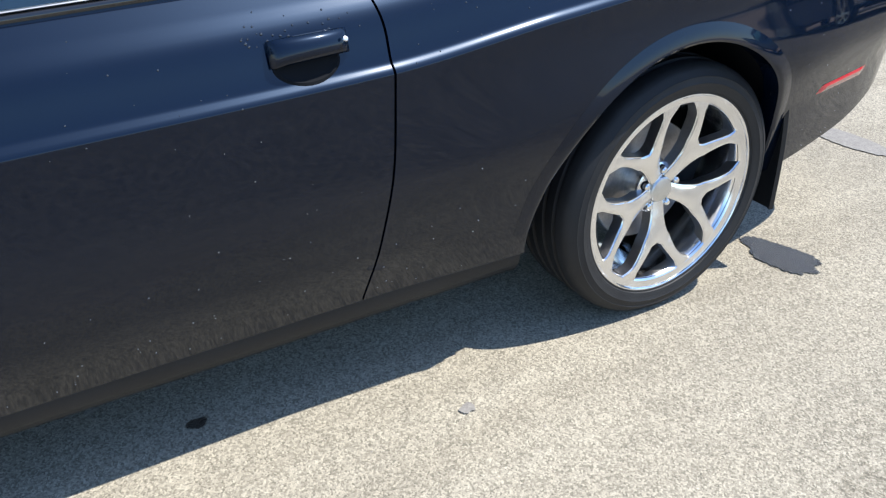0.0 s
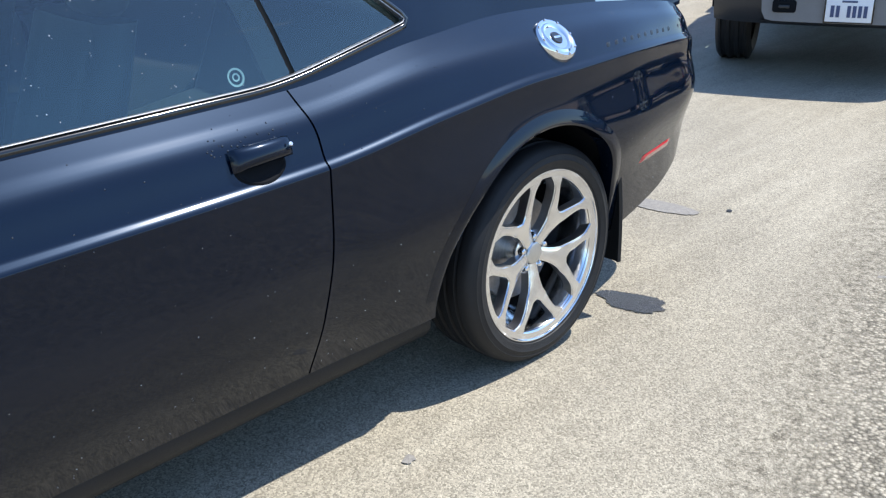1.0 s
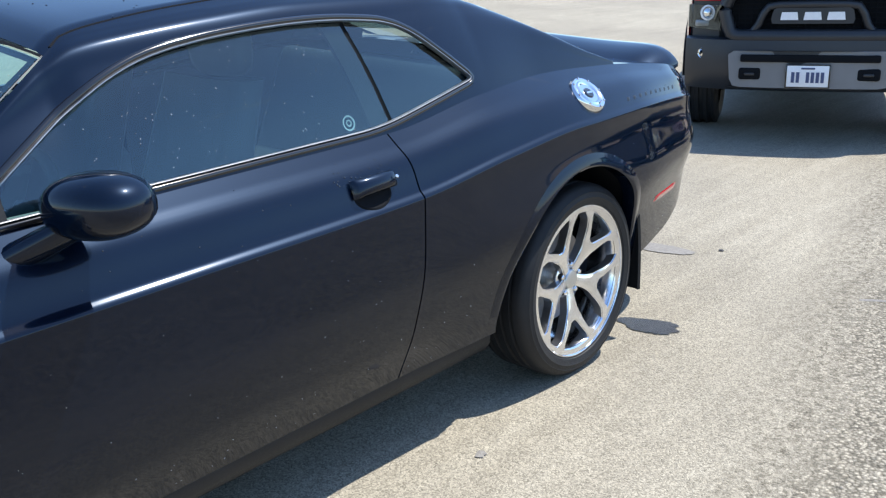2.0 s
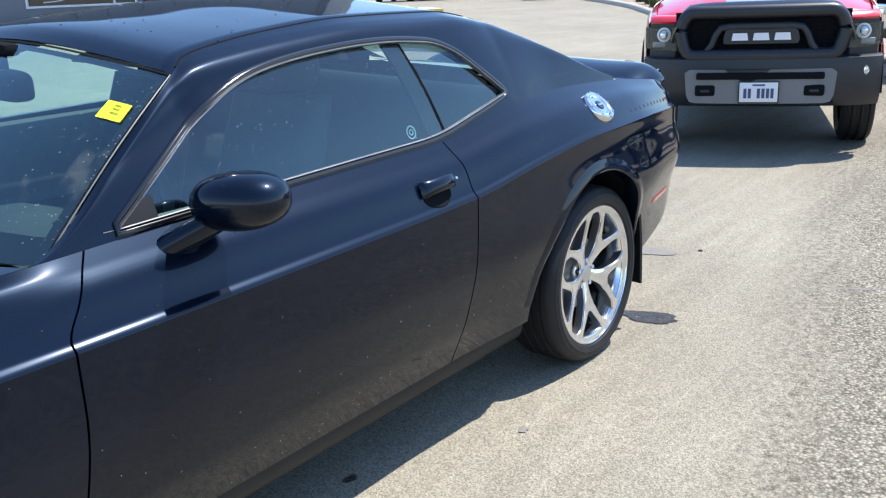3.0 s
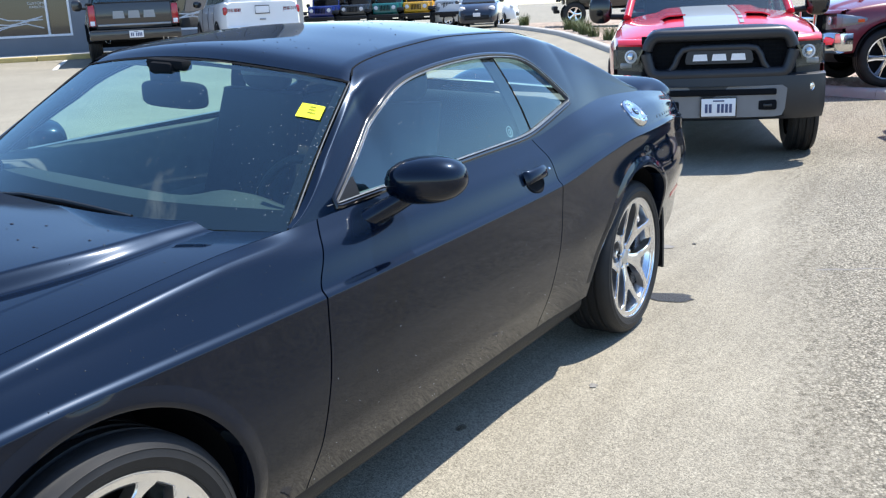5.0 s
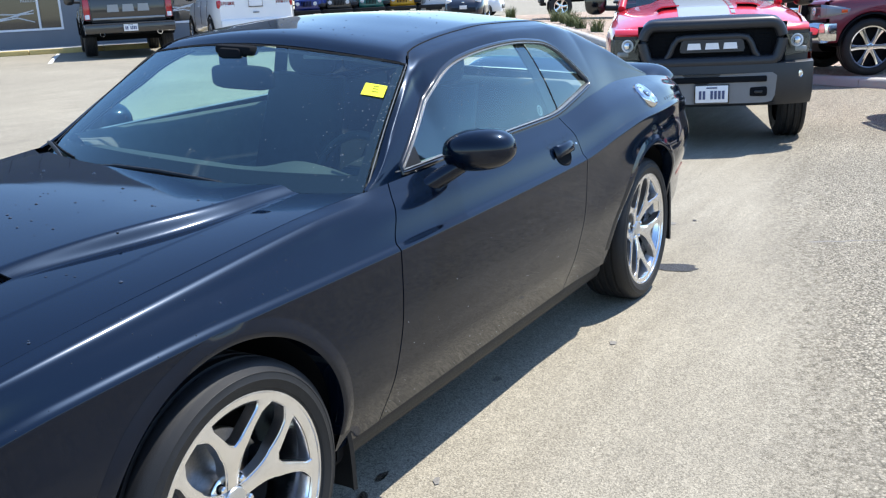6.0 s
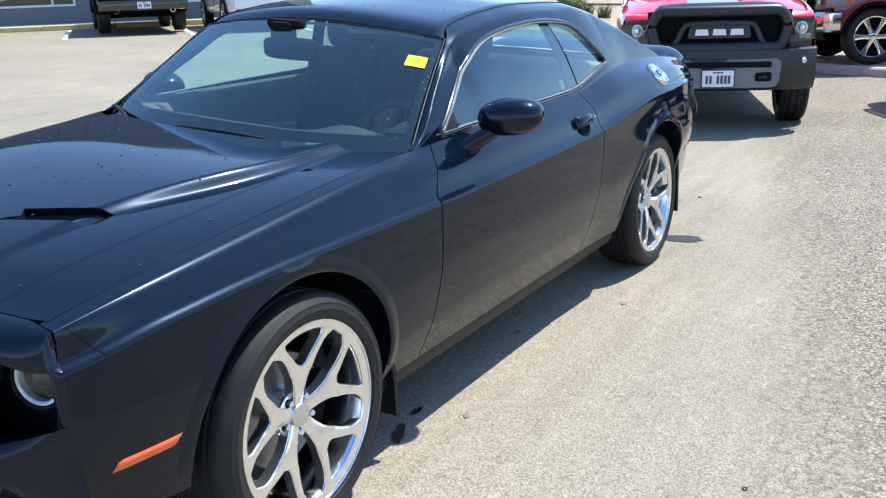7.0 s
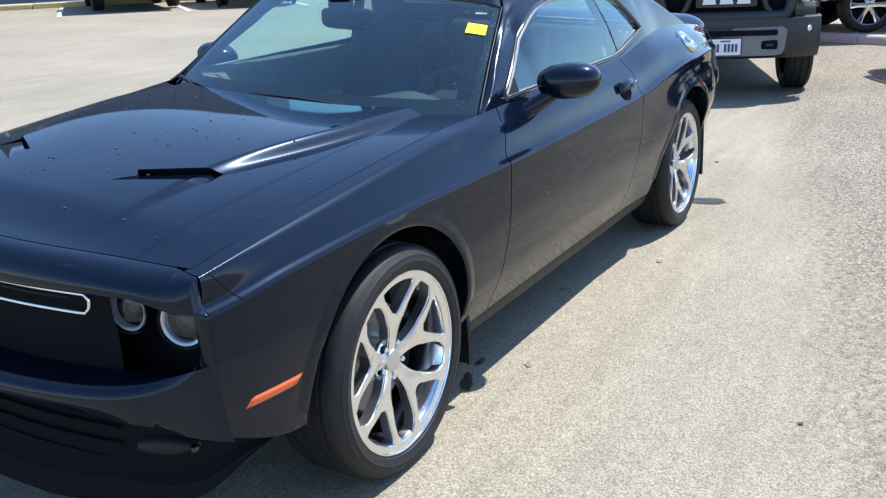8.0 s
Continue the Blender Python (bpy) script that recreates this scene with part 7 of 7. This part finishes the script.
blot("stain", 2.24, -1.02, 0.020, 0.018, 0, M_STAIN, "small brown spot", 14)
# an open joint across the rougher course
P = []
rng = random.Random(5)
for t in np.linspace(0, 1, 30):
    y = -1.50 - 1.6 * float(t)
    x = 4.30 - 0.50 * (y + 1.50) * 1.0 + rng.uniform(-0.012, 0.012)
    w = rng.uniform(0.005, 0.014)
    P.append([(x - w, y, 0.0042), (x + w, y + 0.004, 0.0042)])
crack = part("crack", grid(P), M_STAIN, None, "", 60)
tagged(crack, "dark open paving joint in the worn asphalt", "crack", kind="structure")
# loose grit
rng = random.Random(11)
V, F = [], []
for i in range(2600):
    x, y = rng.uniform(-1.5, 8.0), -0.95 - 3.0 * rng.random()
    s = rng.uniform(0.0012, 0.0034)
    if y < 0.225 * x - 2.45:
        s *= rng.uniform(1.0, 1.7)
    elif i % 4:
        continue
    o = len(V)
    for j in range(4):
        a = j * 1.5708 + i
        V.append((x + s * math.cos(a), y + s * math.sin(a), float(ground_z(x, y)) + 0.0005))
    V.append((x, y, float(ground_z(x, y)) + s * 0.9))
    F += [(o + j, o + (j + 1) % 4, o + 4) for j in range(4)]
grit = part("grit", (V, F), mat("grit_stone", (0.30, 0.28, 0.245), 0.9, vary=0.5, scale=200), None, "", 0)
tagged(grit, "loose grit and small stones on the asphalt", "grit", kind="stuff")

# ---- water drops on the coupe ----
def drops(name, label, places, sizes, material):
    """Low round beads: places are (point, normal)."""
    V, F = [], []
    for (p, n_), s in zip(places, sizes):
        p, n_ = Vector(p), Vector(n_).normalized()
        p = settle(p)
        u = n_.orthogonal().normalized()
        w = n_.cross(u)
        o = len(V)
        for r, h in ((1.0, 0.0), (0.75, 0.32), (0.35, 0.5)):
            for j in range(7):
                a = j * 2 * math.pi / 7
                V.append(tuple(p + s * r * (math.cos(a) * u + math.sin(a) * w) + n_ * s * h))
        V.append(tuple(p + n_ * s * 0.54))
        for k in range(2):
            for j in range(7):
                F.append((o + k * 7 + j, o + k * 7 + (j + 1) % 7, o + k * 7 + 7 + (j + 1) % 7, o + k * 7 + 7 + j))
        F += [(o + 14 + j, o + 14 + (j + 1) % 7, o + 21) for j in range(7)]
    ob = part(name, (V, F), material, None, "", 80)
    tagged(ob, label, "water drops", kind="stuff")


M_WATER = mat("water_bead", (0.02, 0.022, 0.026), 0.03, coat=1.0, coat_rough=0.01)
M_WATER_PALE = mat("dried_drop", (0.30, 0.32, 0.34), 0.35, coat=0.5)
rng = random.Random(21)
pl, sz = [], []
for i in range(120):
    x, y = rng.uniform(-0.66, 0.42), rng.uniform(-0.78, 0.78)
    pl.append(((x, y, hood_z(x, y) + 0.0003), (0, 0, 1)))
    sz.append(rng.choice((0.0022, 0.0028, 0.0035, 0.005)) * rng.uniform(0.8, 1.2))
for i in range(60):
    x, s = rng.uniform(1.25, 2.5), rng.uniform(-0.97, 0.97)
    y = s * float(t_y(x))
    pl.append(((x, y, roof_z(x, y) + 0.0003), (0, 0, 1)))
    sz.append(rng.uniform(0.0018, 0.0035))
for i in range(130):
    x = rng.uniform(-0.6, 3.8)
    z = rng.uniform(float(f_zc(x)) - 0.03, float(f_zb(x)) - 0.004)
    p0 = side_at(x, z, 0.0003)
    pl.append((p0, side_at(x, z, 0.1) - p0))
    sz.append(rng.uniform(0.0009, 0.0020))
for i in range(34):
    x, z = 1.80 + 0.20 * rng.random(), 0.945 + 0.045 * rng.random() ** 2
    p0 = side_at(x, z, 0.0006)
    pl.append((p0, side_at(x, z, 0.1) - p0))
    sz.append(rng.uniform(0.0012, 0.0030))
drops("water_drops", "clear water beads on the black paint", pl, sz, M_WATER)
pl, sz = [], []
for i in range(110):
    x, z = rng.uniform(1.12, 1.98), rng.uniform(1.06, 1.33)
    if z > 1.12 + 0.95 * (x - 1.02):
        continue
    p0 = cabin_xz(x, z, -0.0115)
    pl.append((p0, (0, -0.9, 0.4)))
    sz.append(rng.uniform(0.0008, 0.0017))
for i in range(190):
    k = rng.random()
    u, s = rng.uniform(0.04, 0.95), (-0.98 + 0.30 * rng.random() ** 2.0 if k < 0.6 else rng.uniform(-0.95, 0.95))
    pl.append((screen(u, s, 0.0008), (-0.5, 0, 0.85)))
    sz.append(rng.uniform(0.0008, 0.0020))
for i in range(150):
    x = rng.uniform(0.66, 3.75)
    z = float(f_zd(x)) + 0.02 + (0.5 * rng.random() ** 2.2)
    if any(math.hypot(x - a[0], z - a[1]) < a[2] + 0.03 for a in (F_ARCH, R_ARCH)):
        continue
    p0 = side_at(x, z, 0.0003)
    pl.append((p0, side_at(x, z, 0.1) - p0))
    sz.append(rng.uniform(0.0006, 0.0014))
drops("dried_drops", "pale dried drops and dust specks on glass and doors", pl, sz, M_WATER_PALE)
